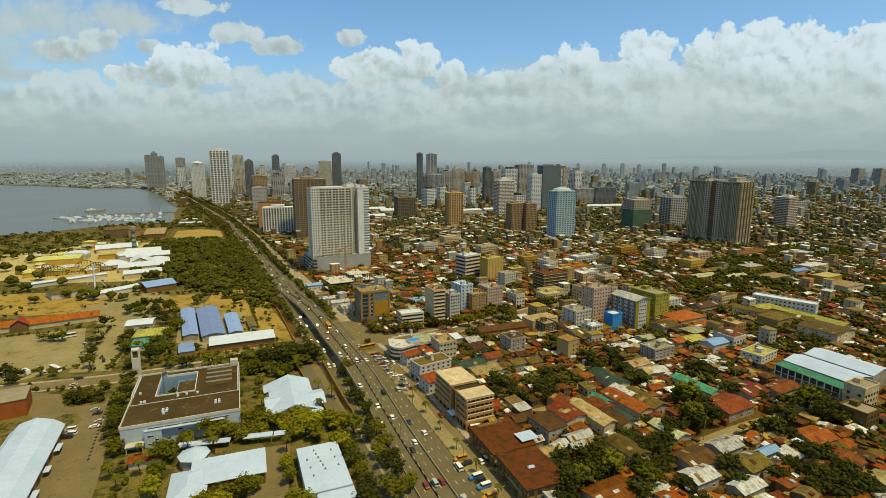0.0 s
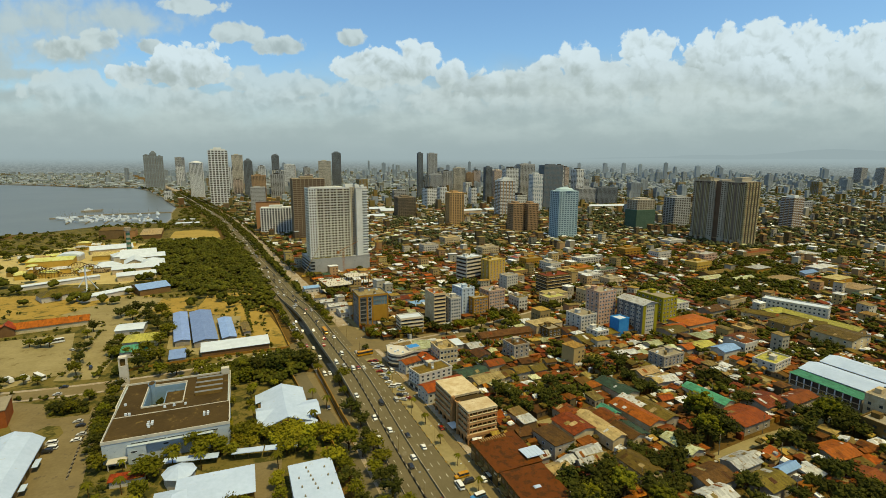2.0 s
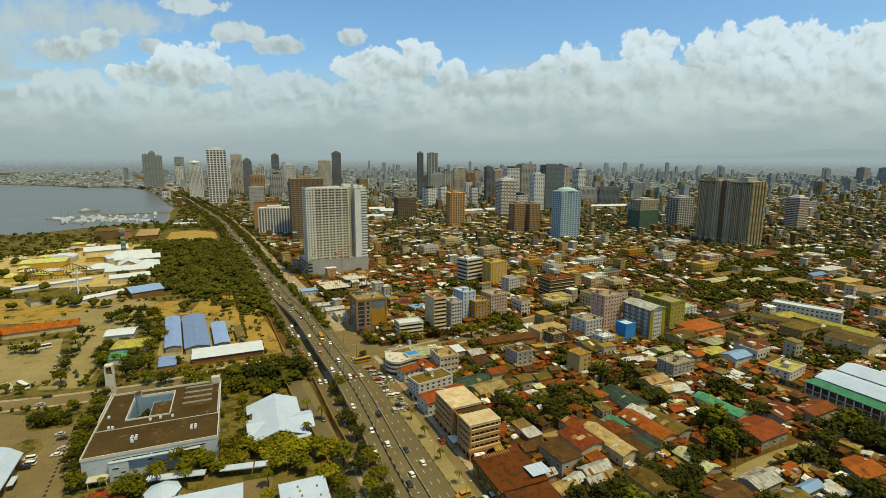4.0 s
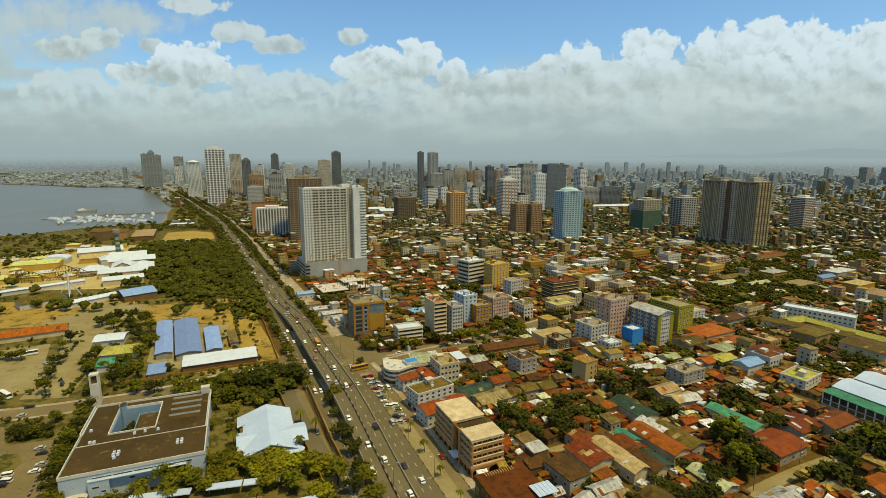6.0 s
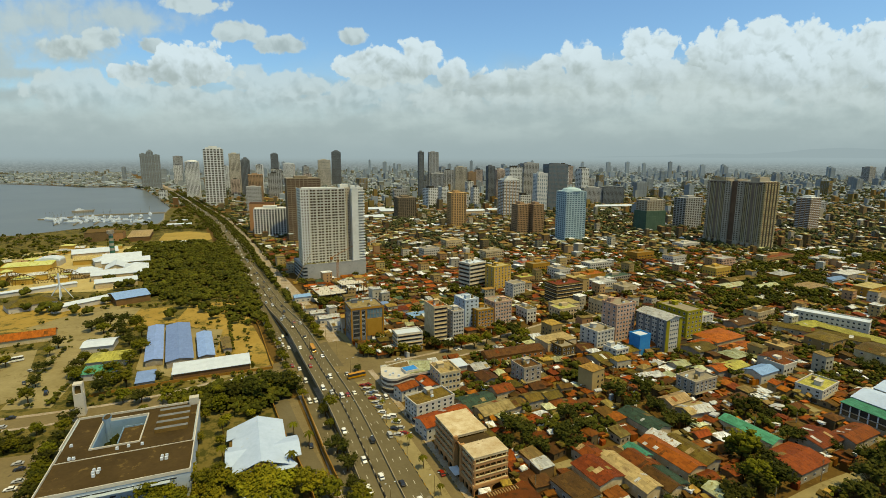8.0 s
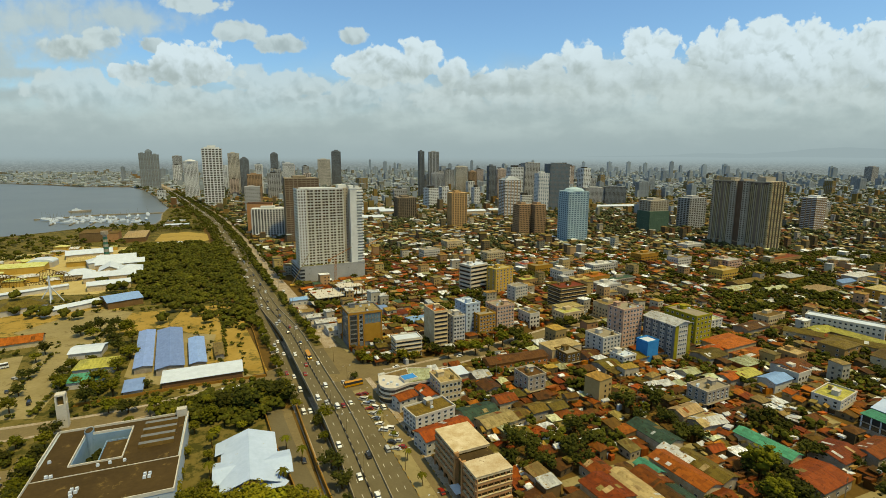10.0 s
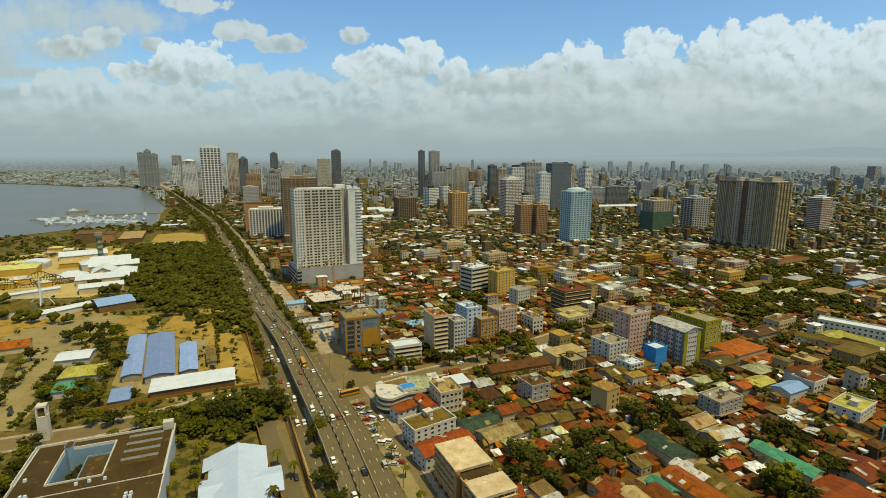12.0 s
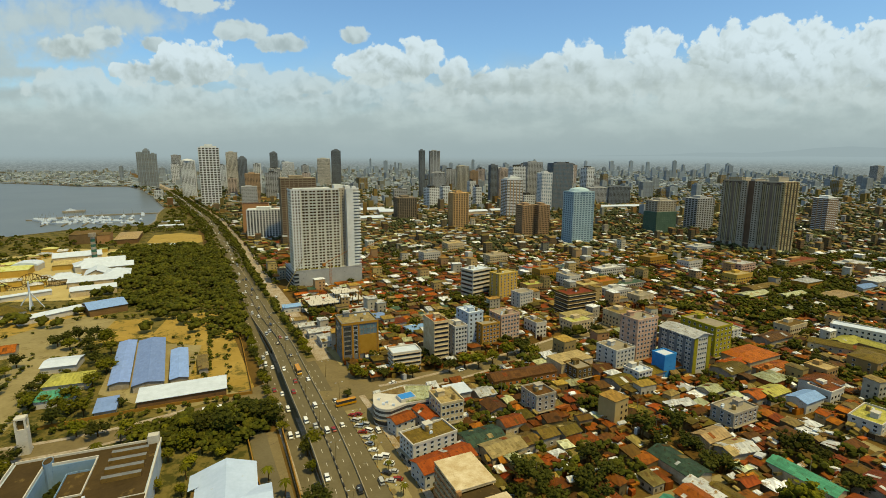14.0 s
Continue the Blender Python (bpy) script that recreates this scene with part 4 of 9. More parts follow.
def shed(name, label, cx, cy, w, d, h, rot, roof, wall, style="gable", rise=1.8, wins=0, category="building", over=0.6, turn=False):
    """A low building with a sheet roof. turn: ridge along its depth."""
    reserve(cx, cy, w, d, rot)
    th = thing(name, cx, cy, 0, rot, label, category)
    s = Shape()
    s.box(-w / 2, -d / 2, 0, w / 2, d / 2, h)
    if style == "gable":
        if turn:
            s.poly([(-w / 2, -d / 2, h), (w / 2, -d / 2, h), (0, -d / 2, h + rise)])
            s.poly([(w / 2, d / 2, h), (-w / 2, d / 2, h), (0, d / 2, h + rise)])
        else:
            s.poly([(-w / 2, d / 2, h), (-w / 2, -d / 2, h), (-w / 2, 0, h + rise)])
            s.poly([(w / 2, -d / 2, h), (w / 2, d / 2, h), (w / 2, 0, h + rise)])
    part("wall", s, [wall], th)
    r = Shape()
    if style == "gable":
        if turn:
            gable(r, d, w, h, rise, over)
            r.v = [(-y, x, z) for x, y, z in r.v]
        else:
            gable(r, w, d, h, rise, over)
    elif style == "hip":
        hip(r, w, d, h, rise, over)
    elif style == "vault":
        vault(r, w, d, h, rise)
    elif style == "lean":
        a, b = w / 2 + over, d / 2 + over
        r.add([(-a, -b, h + 0.1), (a, -b, h + 0.1), (a, b, h + rise), (-a, b, h + rise), (-a, -b, h - 0.1), (a, -b, h - 0.1), (a, b, h + rise - 0.2), (-a, b, h + rise - 0.2)],
              [(0, 1, 2, 3), (7, 6, 5, 4), (4, 5, 1, 0), (5, 6, 2, 1), (6, 7, 3, 2), (7, 4, 0, 3)])
        s2 = Shape()
        s2.add([(-w / 2, -d / 2, h), (-w / 2, d / 2, h), (-w / 2, d / 2, h + rise - 0.2), (w / 2, -d / 2, h), (w / 2, d / 2, h), (w / 2, d / 2, h + rise - 0.2)], [(0, 2, 1), (3, 4, 5), (1, 2, 5, 4)])
        part("gable_wall", s2, [wall], th)
    else:
        r.box(-w / 2 - 0.3, -d / 2 - 0.3, h, w / 2 + 0.3, d / 2 + 0.3, h + 0.35, c=0.05)
    roof_ob = part("roof", r, [roof], th)
    if style in ("gable", "lean") and roof[5:] in PATCHY:
        roof_patches(roof_ob, w, d, h, rise, style, turn, over, random.Random(int(abs(cx * 11 + cy * 5))))
    if wins:
        for length, depth, rz in ((w, d, 0), (d, w, -90)):
            m0 = pose(0, 0, 0, 0, 0, rz) @ pose(0, -depth / 2, 0)
            nb = max(1, int(length / wins))
            for k in range(max(1, int(h / 3.2))):
                for i in range(nb):
                    part("window", window_mesh(1.5, 1.3), None, th, m=m0 @ pose((i + 0.5) / nb * length - length / 2, 0, 1.7 + 3.1 * k))
    return th

# ---- bayside park ----
vault_th = thing("exhibition_tent", -171.5, 182.1, 0, 24.6, "long white tent hall with a faceted membrane roof", "tent")
reserve(-171.5, 182.1, 24, 90, 24.6)
s = Shape()
FACETS = [(-10.4, 5.0), (-6.6, 8.6), (0.0, 10.4), (6.2, 8.3), (10.4, 5.0)]
for (xa, za), (xb, zb) in zip(FACETS, FACETS[1:]):
    for dz in (0, -0.25):
        s.poly([(xa, -42, za + dz), (xb, -42, zb + dz), (xb, 42, zb + dz), (xa, 42, za + dz)])
for y in (-41.9, 41.9):
    s.poly([(x, y, z) for x, z in FACETS])
for sg in (-1, 1):
    s.box(sg * 10.4 - 0.12, -42, 4.55, sg * 10.4 + 0.12, 42, 5.02)
part("roof", s, ["white_sheet"], vault_th, "white membrane roof")
s = Shape()
s.box(-9.6, -41.5, 0, 9.6, 41.5, 4.9)
part("wall", s, ["wall_tan"], vault_th)
for k in range(9):
    s = Shape()
    s.box(9.58, -38 + k * 9, 0.1, 9.72, -34 + k * 9, 3.1)
    part("side_door", s, ["concrete_dark"], vault_th)
for y, w in ((24, 7), (6, 5), (-12, 6)):
    s = Shape()
    s.box(10.2, y - w / 2, 2.5, 12.4, y + w / 2, 2.65)
    part("awning", s, ["white_sheet"], vault_th)

hall = thing("convention_building", -131, 242, 0, 22, "large low white building with brown flat roof and sunken court", "building")
reserve(-130, 246, 51, 64, 22)
COURT = (-13.2, 4.2, 4.4, 29.0)
s = Shape()
for x0, y0, x1, y1 in ((-24, -25.5, 26, -2.5), (-24, -2.5, COURT[0], 8), (-24.6, 8, COURT[0], 35), (COURT[2], -2.5, 25.6, 35), (COURT[0], -2.5, COURT[2], COURT[1]), (COURT[0], COURT[3], COURT[2], 35)):
    s.box(x0, y0, 0, x1, y1, 10.5)
part("wall", s, ["wall_pale_blue"], hall)
s = Shape()
s.box(-23.8, -25.3, 10.5, 25.75, -2.8, 10.75)
part("front_roof", s, ["deck_brown"], hall, "brown stained front roof")
for nm, x0, y0, x1, y1 in (("west_roof", -23.6, -2.1, COURT[0] - 0.4, 34.4), ("east_roof", COURT[2] + 0.4, -2.1, 25.0, 34.4), ("south_roof", COURT[0] - 0.4, -2.1, COURT[2] + 0.4, COURT[1] - 0.4), ("north_roof", COURT[0] - 0.4, COURT[3] + 0.4, COURT[2] + 0.4, 34.4)):
    s = Shape()
    s.box(x0, y0, 10.5, x1, y1, 10.8)
    part(nm, s, ["deck_brown"], hall)
s = Shape()
for x0, y0, x1, y1 in ((-24.2, -25.7, 26.2, -25.35), (-24.2, 34.7, 26.2, 35.1), (-24.2, -25.35, -23.85, 8.0), (-24.8, 8.0, -24.4, 34.7), (25.8, -25.35, 26.2, 34.7)):
    s.box(x0, y0, 10.2, x1, y1, 11.6)
s.box(-24.2, -2.75, 10.5, 26.0, -2.5, 11.0)
part("parapet", s, ["wall_white"], hall, "pale parapet", "stuff")
s = Shape()
for x0, y0, x1, y1 in ((COURT[0] - 0.4, COURT[1] - 0.4, COURT[2] + 0.4, COURT[1]), (COURT[0] - 0.4, COURT[3], COURT[2] + 0.4, COURT[3] + 0.4), (COURT[0] - 0.4, COURT[1], COURT[0], COURT[3]), (COURT[2], COURT[1], COURT[2] + 0.4, COURT[3])):
    s.box(x0, y0, 10.5, x1, y1, 11.5)
part("court_rim", s, ["wall_white"], hall, "white rim round the court")
s = Shape()
s.box(COURT[0], COURT[3] - 0.3, 0.2, COURT[2], COURT[3] - 0.02, 10.4)
s.box(COURT[0] + 0.02, COURT[1], 0.2, COURT[0] + 0.3, COURT[3] - 0.3, 10.4)
part("court_wall", s, ["wall_court_blue"], hall, "blue painted court walls")
s = Shape()
s.box(-4.2, COURT[1] + 0.05, 0, COURT[2] - 0.05, 22.5, 9.2)
part("court_block", s, ["deck_brown"], hall, "lower brown roof inside the court")
s = Shape()
s.box(-4.5, COURT[1] + 0.05, 9.0, -4.2, 22.8, 9.9)
s.box(-4.5, 22.5, 9.0, COURT[2] - 0.05, 22.8, 9.9)
part("court_block_rim", s, ["wall_court_blue"], hall)
turret = Shape()
for a_ in range(16):
    b_ = a_ + 1
    pa, pb = [(-12.2 + 1.7 * math.cos(q * math.pi / 8), 30.2 + 3.0 * math.sin(q * math.pi / 8)) for q in (a_, b_)]
    turret.poly([(*pa, 0), (*pb, 0), (*pb, 12.4), (*pa, 12.4)])
turret.poly([(-12.2 + 1.7 * math.cos(q * math.pi / 8), 30.2 + 3.0 * math.sin(q * math.pi / 8), 12.2) for q in range(16)])
turret_ob = part("stair_turret", turret, ["wall_court_blue"], hall, "rounded pale blue turret")
cap = Shape()
cap.poly([(-12.2 + 1.4 * math.cos(q * math.pi / 8), 30.2 + 2.6 * math.sin(q * math.pi / 8), 12.32) for q in range(16)])
part("turret_roof", cap, ["deck_brown"], turret_ob)
court_rng = random.Random(3)
s = Shape()
for k in range(60):
    s.clump((court_rng.uniform(-12.2, -5.2), court_rng.uniform(6, 24), court_rng.uniform(2.0, 6.5)), court_rng.uniform(0.8, 1.5), court_rng)
part("court_shrubs", s, ["leaf_dark"], hall, "dark green shrubs in the court", "stuff")
for k in range(4):
    s = Shape()
    y = 9.0 + k * 6.0
    s.add([(9.5, y, 10.8), (22.5, y, 10.8), (22.5, y + 3.0, 10.8), (9.5, y + 3.0, 10.8), (9.5, y + 0.3, 12.3), (22.5, y + 0.3, 12.3), (22.5, y + 2.0, 12.5), (9.5, y + 2.0, 12.5)], [(0, 1, 5, 4), (1, 2, 6, 5), (2, 3, 7, 6), (3, 0, 4, 7)])
    light_ = part("roof_light", s, ["concrete_dark"], hall, "raised roof light")
    s = Shape()
    s.poly([(9.5, y + 0.3, 12.32), (22.5, y + 0.3, 12.32), (22.5, y + 2.0, 12.52), (9.5, y + 2.0, 12.52)])
    part("cover", s, ["wall_slate"], light_, "dark grey cover sheet")
s = Shape()
s.box(21.5, 32.0, 10.8, 25.6, 35.4, 14.2)
part("corner_tower", s, ["wall_white"], hall)
for k in range(5):
    part("window_strip", window_mesh(6.6, 0.9, "white_paint", "glass"), None, hall, m=pose(-10 + 7.0 * k, -25.5, 8.6))
for x, z, w_ in ((-12, 5.6, 2.6), (-9.5, 3.6, 1.8), (-12, 1.8, 2.4), (0, 6.2, 2.2), (10, 6.0, 2.6), (20, 6.0, 2.4)):
    part("window", window_mesh(w_, 1.0, "white_paint", "glass"), None, hall, m=pose(x, -25.5 - (1.6 if x < -8 else 0), z))
s = Shape()
s.box(-14.5, -27.1, 0, -7.5, -25.5, 8.2)
s.box(-14.6, -27.3, 8.2, 19, -25.4, 8.4)
part("entrance_block", s, ["wall_pale_blue"], hall)
s = Shape()
s.box(-22, -30, 3.2, -14.6, -25.6, 3.5)
for x in (-21.6, -15.2):
    s.box(x, -29.8, 0, x + 0.3, -29.5, 3.2)
part("porch", s, ["wall_white"], hall)
for x, y in ((-8, -15), (-6.4, -15), (-8, -13), (-6.4, -13), (-7.4, -17), (15, -14), (16.6, -14), (15, -12), (16.6, -12), (-21, 10), (-19, -1), (-17.5, -1.2), (-3, 1), (1, 1.4), (6, 1.2)):
    s = Shape()
    s.box(x - 0.55, y - 0.5, 10.75, x + 0.55, y + 0.5, 11.8, c=0.08)
    part("cooling_unit", s, ["white_paint"], hall)
shed("red_canopy", "low shed with a red sheet roof", -127, 199, 12, 4, 3.2, 20, "roof_red", "wall_white", "lean", 0.6)

house_w = thing("pavilion", -80, 257, 0, 22, "white pavilion with crossing gabled roofs", "pavilion")
reserve(-80, 257, 34, 40, 22)
s = Shape()
s.box(-10.5, -17, 0, 8.5, 18, 3.7)
s.box(-13.5, -11.5, 0, 13.6, 2.4, 3.6)
part("wall", s, ["wall_white"], house_w)
s = Shape()
gable(s, 38, 21, 3.8, 4.0, 0.8)
part("main_roof", s, ["white_sheet"], house_w, "white sheet roof", m=pose(-1.2, 0.6, 0, 0, 0, 90))
ped = Shape()
ped.poly([(-6.2, -18.95, 5.0), (3.8, -18.95, 5.0), (-1.2, -18.95, 7.1)])
part("pediment", ped, ["concrete_dark"], house_w, "dark gable opening")
for nm, x, y, w, d, rise in (("west_roof", -8.5, -4.5, 12.5, 15, 2.6), ("east_roof", 8.4, -5.2, 12.5, 16, 2.6)):
    s = Shape()
    gable(s, w, d, 3.75, rise * 0.85, 0.5)
    part(nm, s, ["white_sheet"], house_w, m=pose(x, y, 0))
s = Shape()
s.add([(-15, 9, 3.5), (-11, 9, 4.6), (-11, 19.5, 4.6), (-15, 19.5, 3.5)], [(0, 1, 2, 3)])
part("north_skirt_roof", s, ["white_sheet"], house_w)
s = Shape()
s.add([(9.5, -13.5, 3.9), (13, -19.5, 3.5), (-13, -19.5, 3.5), (-11.5, -13.5, 3.9), (-11.8, -21.2, 3.1), (11.2, -21.2, 3.1)], [(2, 1, 0, 3), (4, 5, 1, 2)])
part("skirt_roof", s, ["white_sheet"], house_w)
s = Shape()
for y0, y1 in ((3.2, 8.6),):
    s.box(-13.8, y0, 0, -11, y1, 3.4)
part("side_porch", s, ["concrete_dark"], house_w)

vents = shed("storehouse", "white flat-roofed storehouse with small roof vents", -48.8, 190.6, 17, 32.5, 5.5, 22.5, "white_sheet", "wall_white", "flat")
for x, y in ((-2, 12), (-1.5, 9), (-1, 6), (-0.5, 3), (0, 0), (0.5, -3), (-5.5, 6), (-5, 0), (-4.6, -6), (5, 10), (5.5, 4), (6, -2)):
    s = Shape()
    s.box(x - 0.35, y - 0.35, 5.8, x + 0.35, y + 0.35, 6.5, c=0.08)
    part("roof_vent", s, ["concrete"], vents)
shed("store_annex", "low white annex beside the storehouse", -39.6, 173.6, 13, 5.0, 4.2, 22.5, "white_sheet", "wall_white", "lean", 0.8)
lroof = shed("assembly_hall", "long white hall with a hipped wing among trees", -87.3, 190.3, 27.5, 16.5, 5.0, 21, "white_sheet", "concrete_dark", "lean", 0.9)
s = Shape()
s.box(-6.2, -11, 0, 6.2, 9.2, 4.6)
part("wing_wall", s, ["wall_white"], lroof, m=pose(-14.6, -6.0, 0))
s = Shape()
hip(s, 20.5, 12.6, 4.6, 2.6, 0.7)
part("wing_roof", s, ["white_sheet"], lroof, "hipped white wing roof", m=pose(-14.6, -6.9, 0, 0, 0, 90))
s = Shape()
s.tube((0, 0, 0), (0, 0, 4.6), 5.8, 5.8, 8)
part("pavilion_wall", s, ["wall_white"], lroof, m=pose(-14.4, 16.2, 0))
s = Shape()
s.tube((0, 0, 4.6), (0, 0, 7.2), 6.6, 0.5, 8)
part("pavilion_roof", s, ["white_sheet"], lroof, "many-sided white pavilion roof", m=pose(-14.4, 16.2, 0))
walkway = thing("covered_walkway", -90, 216, 0, 13, "white covered walkway on posts", "walkway")
for x, w in ((-18, 22), (5, 13), (19, 14)):
    s = Shape()
    s.box(x - w / 2, -2, 3.0 if w > 15 else 3.6, x + w / 2, 2, 3.3 if w > 15 else 3.9, c=0.1)
    part("canopy", s, ["white_sheet"], walkway)
    for px in (x - w / 2 + 1, x, x + w / 2 - 1):
        s = Shape()
        s.tube((px, 0, 0), (px, 0, 3.1), 0.15, 0.15)
        part("post", s, ["steel"], walkway)
bell = thing("clock_tower", -184, 290, 0, 25, "slim white tower with an open top", "tower")
s = Shape()
s.box(-2.1, -2.1, 0, 2.1, 2.1, 12)
for x in (-2.1, 1.4):
    for y in (-2.1, 1.4):
        s.box(x, y, 12, x + 0.7, y + 0.7, 16.4)
s.box(-2.1, -2.1, 16.4, 2.1, 2.1, 17.2, c=0.1)
part("shaft", s, ["wall_white"], bell)
s = Shape()
s.box(-1.2, -1.2, 12, 1.2, 1.2, 15.4)
part("louvre", s, ["concrete_dark"], bell)
shed("long_shed", "long shed with a pale blue sheet roof", -199, 384, 9.5, 74, 4.0, 28, "roof_blue", "wall_grey", "gable", 1.0, turn=True)
shed("long_shed", "wide long shed with a pale blue sheet roof", -183, 385, 15, 78, 4.5, 28, "roof_blue", "wall_grey", "gable", 1.4, turn=True)
shed("long_shed", "shorter shed with a pale blue sheet roof", -163, 381, 9, 50, 4.0, 27, "roof_blue", "wall_grey", "gable", 1.0, turn=True)
shed("small_shed", "narrow grey sheet-roofed shed", -150, 384, 5, 24, 3.2, 27, "roof_grey", "wall_grey", "gable", 0.7, turn=True)
shed("warehouse", "white-roofed warehouse with brown walls", -141, 343, 42, 15, 5.0, 24, "white_paint", "wall_brown", "lean", 1.2)
shed("small_shed", "small shed with a blue sheet roof", -173, 328, 9, 15, 3.4, 26, "roof_blue", "wall_grey", "lean", 0.8)
shed("pavilion_hall", "long low hall with a red sheet roof", -318, 380, 86, 14, 4.0, 31, "roof_red", "wall_cream", "gable", 3.2)
shed("porch_roof_house", "red-roofed entrance with upswept gable", -322, 373, 10, 12, 5.0, 31, "roof_red", "wall_brown", "gable", 4.2, turn=True)
shed("white_house", "house with a white sheet roof", -235, 381, 18, 16, 4.2, 20, "white_paint", "wall_white", "gable", 1.5)
shed("green_house", "house with a yellow-green roof", -213, 357, 21, 17, 4.2, 20, "roof_lime", "wall_white", "hip", 3.0)
shed("green_house", "house with a dark green roof", -206, 337, 16, 13, 4.2, 22, "roof_green", "wall_white", "hip", 2.6)
shed("blue_hall", "hall with a blue-white roof on posts", -287, 499, 27, 28, 6.0, 45, "roof_blue", "wall_brown", "gable", 3.0)
shed("white_row", "long low white-roofed building", -318, 478, 44, 12, 4.5, 57, "white_paint", "wall_white", "gable", 1.6)
shed("green_hall", "hall with a pale green roof", -357, 474, 34, 20, 5.0, 50, "roof_moss", "wall_white", "hip", 4.5)
shed("fair_hall", "large flat fairground hall with a yellow-white roof", -477, 622, 46, 30, 7.0, 28, "roof_screed", "wall_yellow", "flat")
for x, y, w, d, h, rot, style, rise, turn in ((-398, 668, 40, 22, 7, 30, "gable", 5.0, False), (-376, 640, 48, 18, 8, 30, "gable", 4.0, False), (-372, 616, 22, 34, 6, 30, "gable", 5.5, True), (-348, 612, 24, 30, 7, 30, "hip", 5.0, False), (-352, 584, 46, 14, 6, 30, "lean", 3.0, False)):
    shed("fair_hall", "white pitched hall of the crowded fairground", x, y, w, d, h, rot, "white_paint", "wall_cream", style, rise, turn=turn)
shed("fair_hall", "long white fairground hall", -333, 553, 36, 18, 6.0, 33, "white_paint", "wall_cream", "gable", 2.4)
shed("fair_hall", "white vaulted fairground pavilion", -462, 712, 50, 30, 6.0, 35, "white_paint", "wall_cream", "gable", 4.0)
shed("fair_hall", "yellow sheet-roofed fairground hall", -430, 668, 46, 26, 6.0, 28, "roof_yellow", "wall_yellow", "gable", 3.0)
shed("fair_hall", "white round-topped fairground hall", -475, 650, 26, 20, 6.0, 20, "white_paint", "wall_white", "vault", 4.0)
shed("theatre", "brown block-like theatre with a flat roof", -541, 842, 36, 46, 14.0, 26, "concrete_dark", "wall_taupe", "flat")
shed("theatre_foyer", "brick-brown foyer between the theatre and the exhibition hall", -512, 840, 16, 34, 13.0, 26, "concrete_dark", "wall_terracotta", "flat")
for k in range(3):
    shed("marina_clubhouse", "long low grey-white building beside the marina", -499 - k * 14, 1000 + k * 28, 42 - k * 4, 15, 4.5, 25, "roof_grey" if k == 1 else "white_paint", "wall_grey", "flat" if k else "gable", 1.4)
shed("round_pavilion", "low round-ended white pavilion by the yellow field", -406, 803, 34, 14, 3.5, 15, "white_paint", "wall_white", "hip", 1.6)
shed("fair_hall", "broad brown-roofed exhibition hall", -490, 862, 30, 84, 7.0, 26, "roof_tan", "wall_brown", "hip", 4.0)
shed("fair_hall", "white fairground hall beside the yards", -405, 655, 34, 24, 7.0, 40, "white_paint", "wall_white", "hip", 5.0)
shed("fair_hall", "white pitched fairground hall", -388, 590, 26, 16, 6.0, 30, "white_paint", "wall_cream", "hip", 5.0)
shed("long_shelter", "long low white shelter at the fairground's edge", -395, 522, 72, 5, 4.0, 48, "white_paint", "wall_white", "lean", 0.8)
coaster = thing("roller_coaster", -415, 572, 0, 30, "dark timber roller coaster of the fairground", "roller coaster")
track_ = [Vector((x_, y_)) for x_, y_ in ((-34, -8), (-20, -10), (0, -9), (20, -10), (34, -6), (36, 4), (22, 9), (0, 10), (-20, 9), (-34, 6))]
top_ = lambda p: 7.5 + 4.5 * math.sin(p.x * 0.16 + p.y * 0.1)
s = Shape()
ribbon(s, smooth_line(track_ + track_[:1], 2.5), -0.9, 0.9, top_, sides=0.5)
part("track", s, ["concrete_dark"], coaster)
s = Shape()
for p in smooth_line(track_ + track_[:1], 2.5):
    for dx_ in (-1.2, 1.2):
        s.tube((p.x + dx_, p.y + dx_, 0), (p.x, p.y, top_(p)), 0.2, 0.2, 4)
    for z_ in (2.5, 5.0):
        if z_ < top_(p):
            s.tube((p.x - 2.4, p.y, z_), (p.x + 2.4, p.y + 1.2, z_), 0.14, 0.14, 4)
part("trestle", s, ["concrete_dark"], coaster, "crowded dark timber trestles", "stuff")
fair_rng = random.Random(17)
for k in range(60):
    x, y = fair_rng.uniform(-540, -330), fair_rng.uniform(545, 760)
    if blocked(x, y, 5) or x > -330 - (y - 545) * 0.45:
        continue
    key = fair_rng.choice(("white", "screed", "screed", "white", "tan"))
    shed("fair_booth", "small fairground booth with a %s roof" % key, x, y, fair_rng.uniform(8, 18), fair_rng.uniform(7, 12), fair_rng.uniform(3.5, 6), fair_rng.uniform(10, 50), "roof_" + key, "wall_yellow", fair_rng.choice(("gable", "hip", "flat")), 2.2, category="booth")
spire = thing("ride_tower", -410, 668, 0, 0, "tall striped green and grey ride tower", "ride")
s = Shape()
for k in range(12):
    s = Shape()
    s.tube((0, 0, k * 3.0), (0, 0, k * 3.0 + 3.0), 3.2 - k * 0.08, 3.1 - k * 0.08, 12)
    part("ring", s, ["wall_grey" if k % 2 else "wall_net_green"], spire)
s = Shape()
s.tube((0, 0, 36), (0, 0, 40), 4.0, 4.0, 12)
part("cabin", s, ["wall_grey"], spire)
rider = thing("pendulum_ride", -352, 502, 0, 10, "white steel ride mast with slanting legs", "ride")
s = Shape()
s.tube((0, 0, 0), (0, 0, 24), 0.9, 0.7, 8)
for a in range(4):
    s.tube((9 * math.cos(a * 1.57 + 0.4), 9 * math.sin(a * 1.57 + 0.4), 0), (0, 0, 15), 0.5, 0.4, 6)
part("mast", s, ["white_paint"], rider)

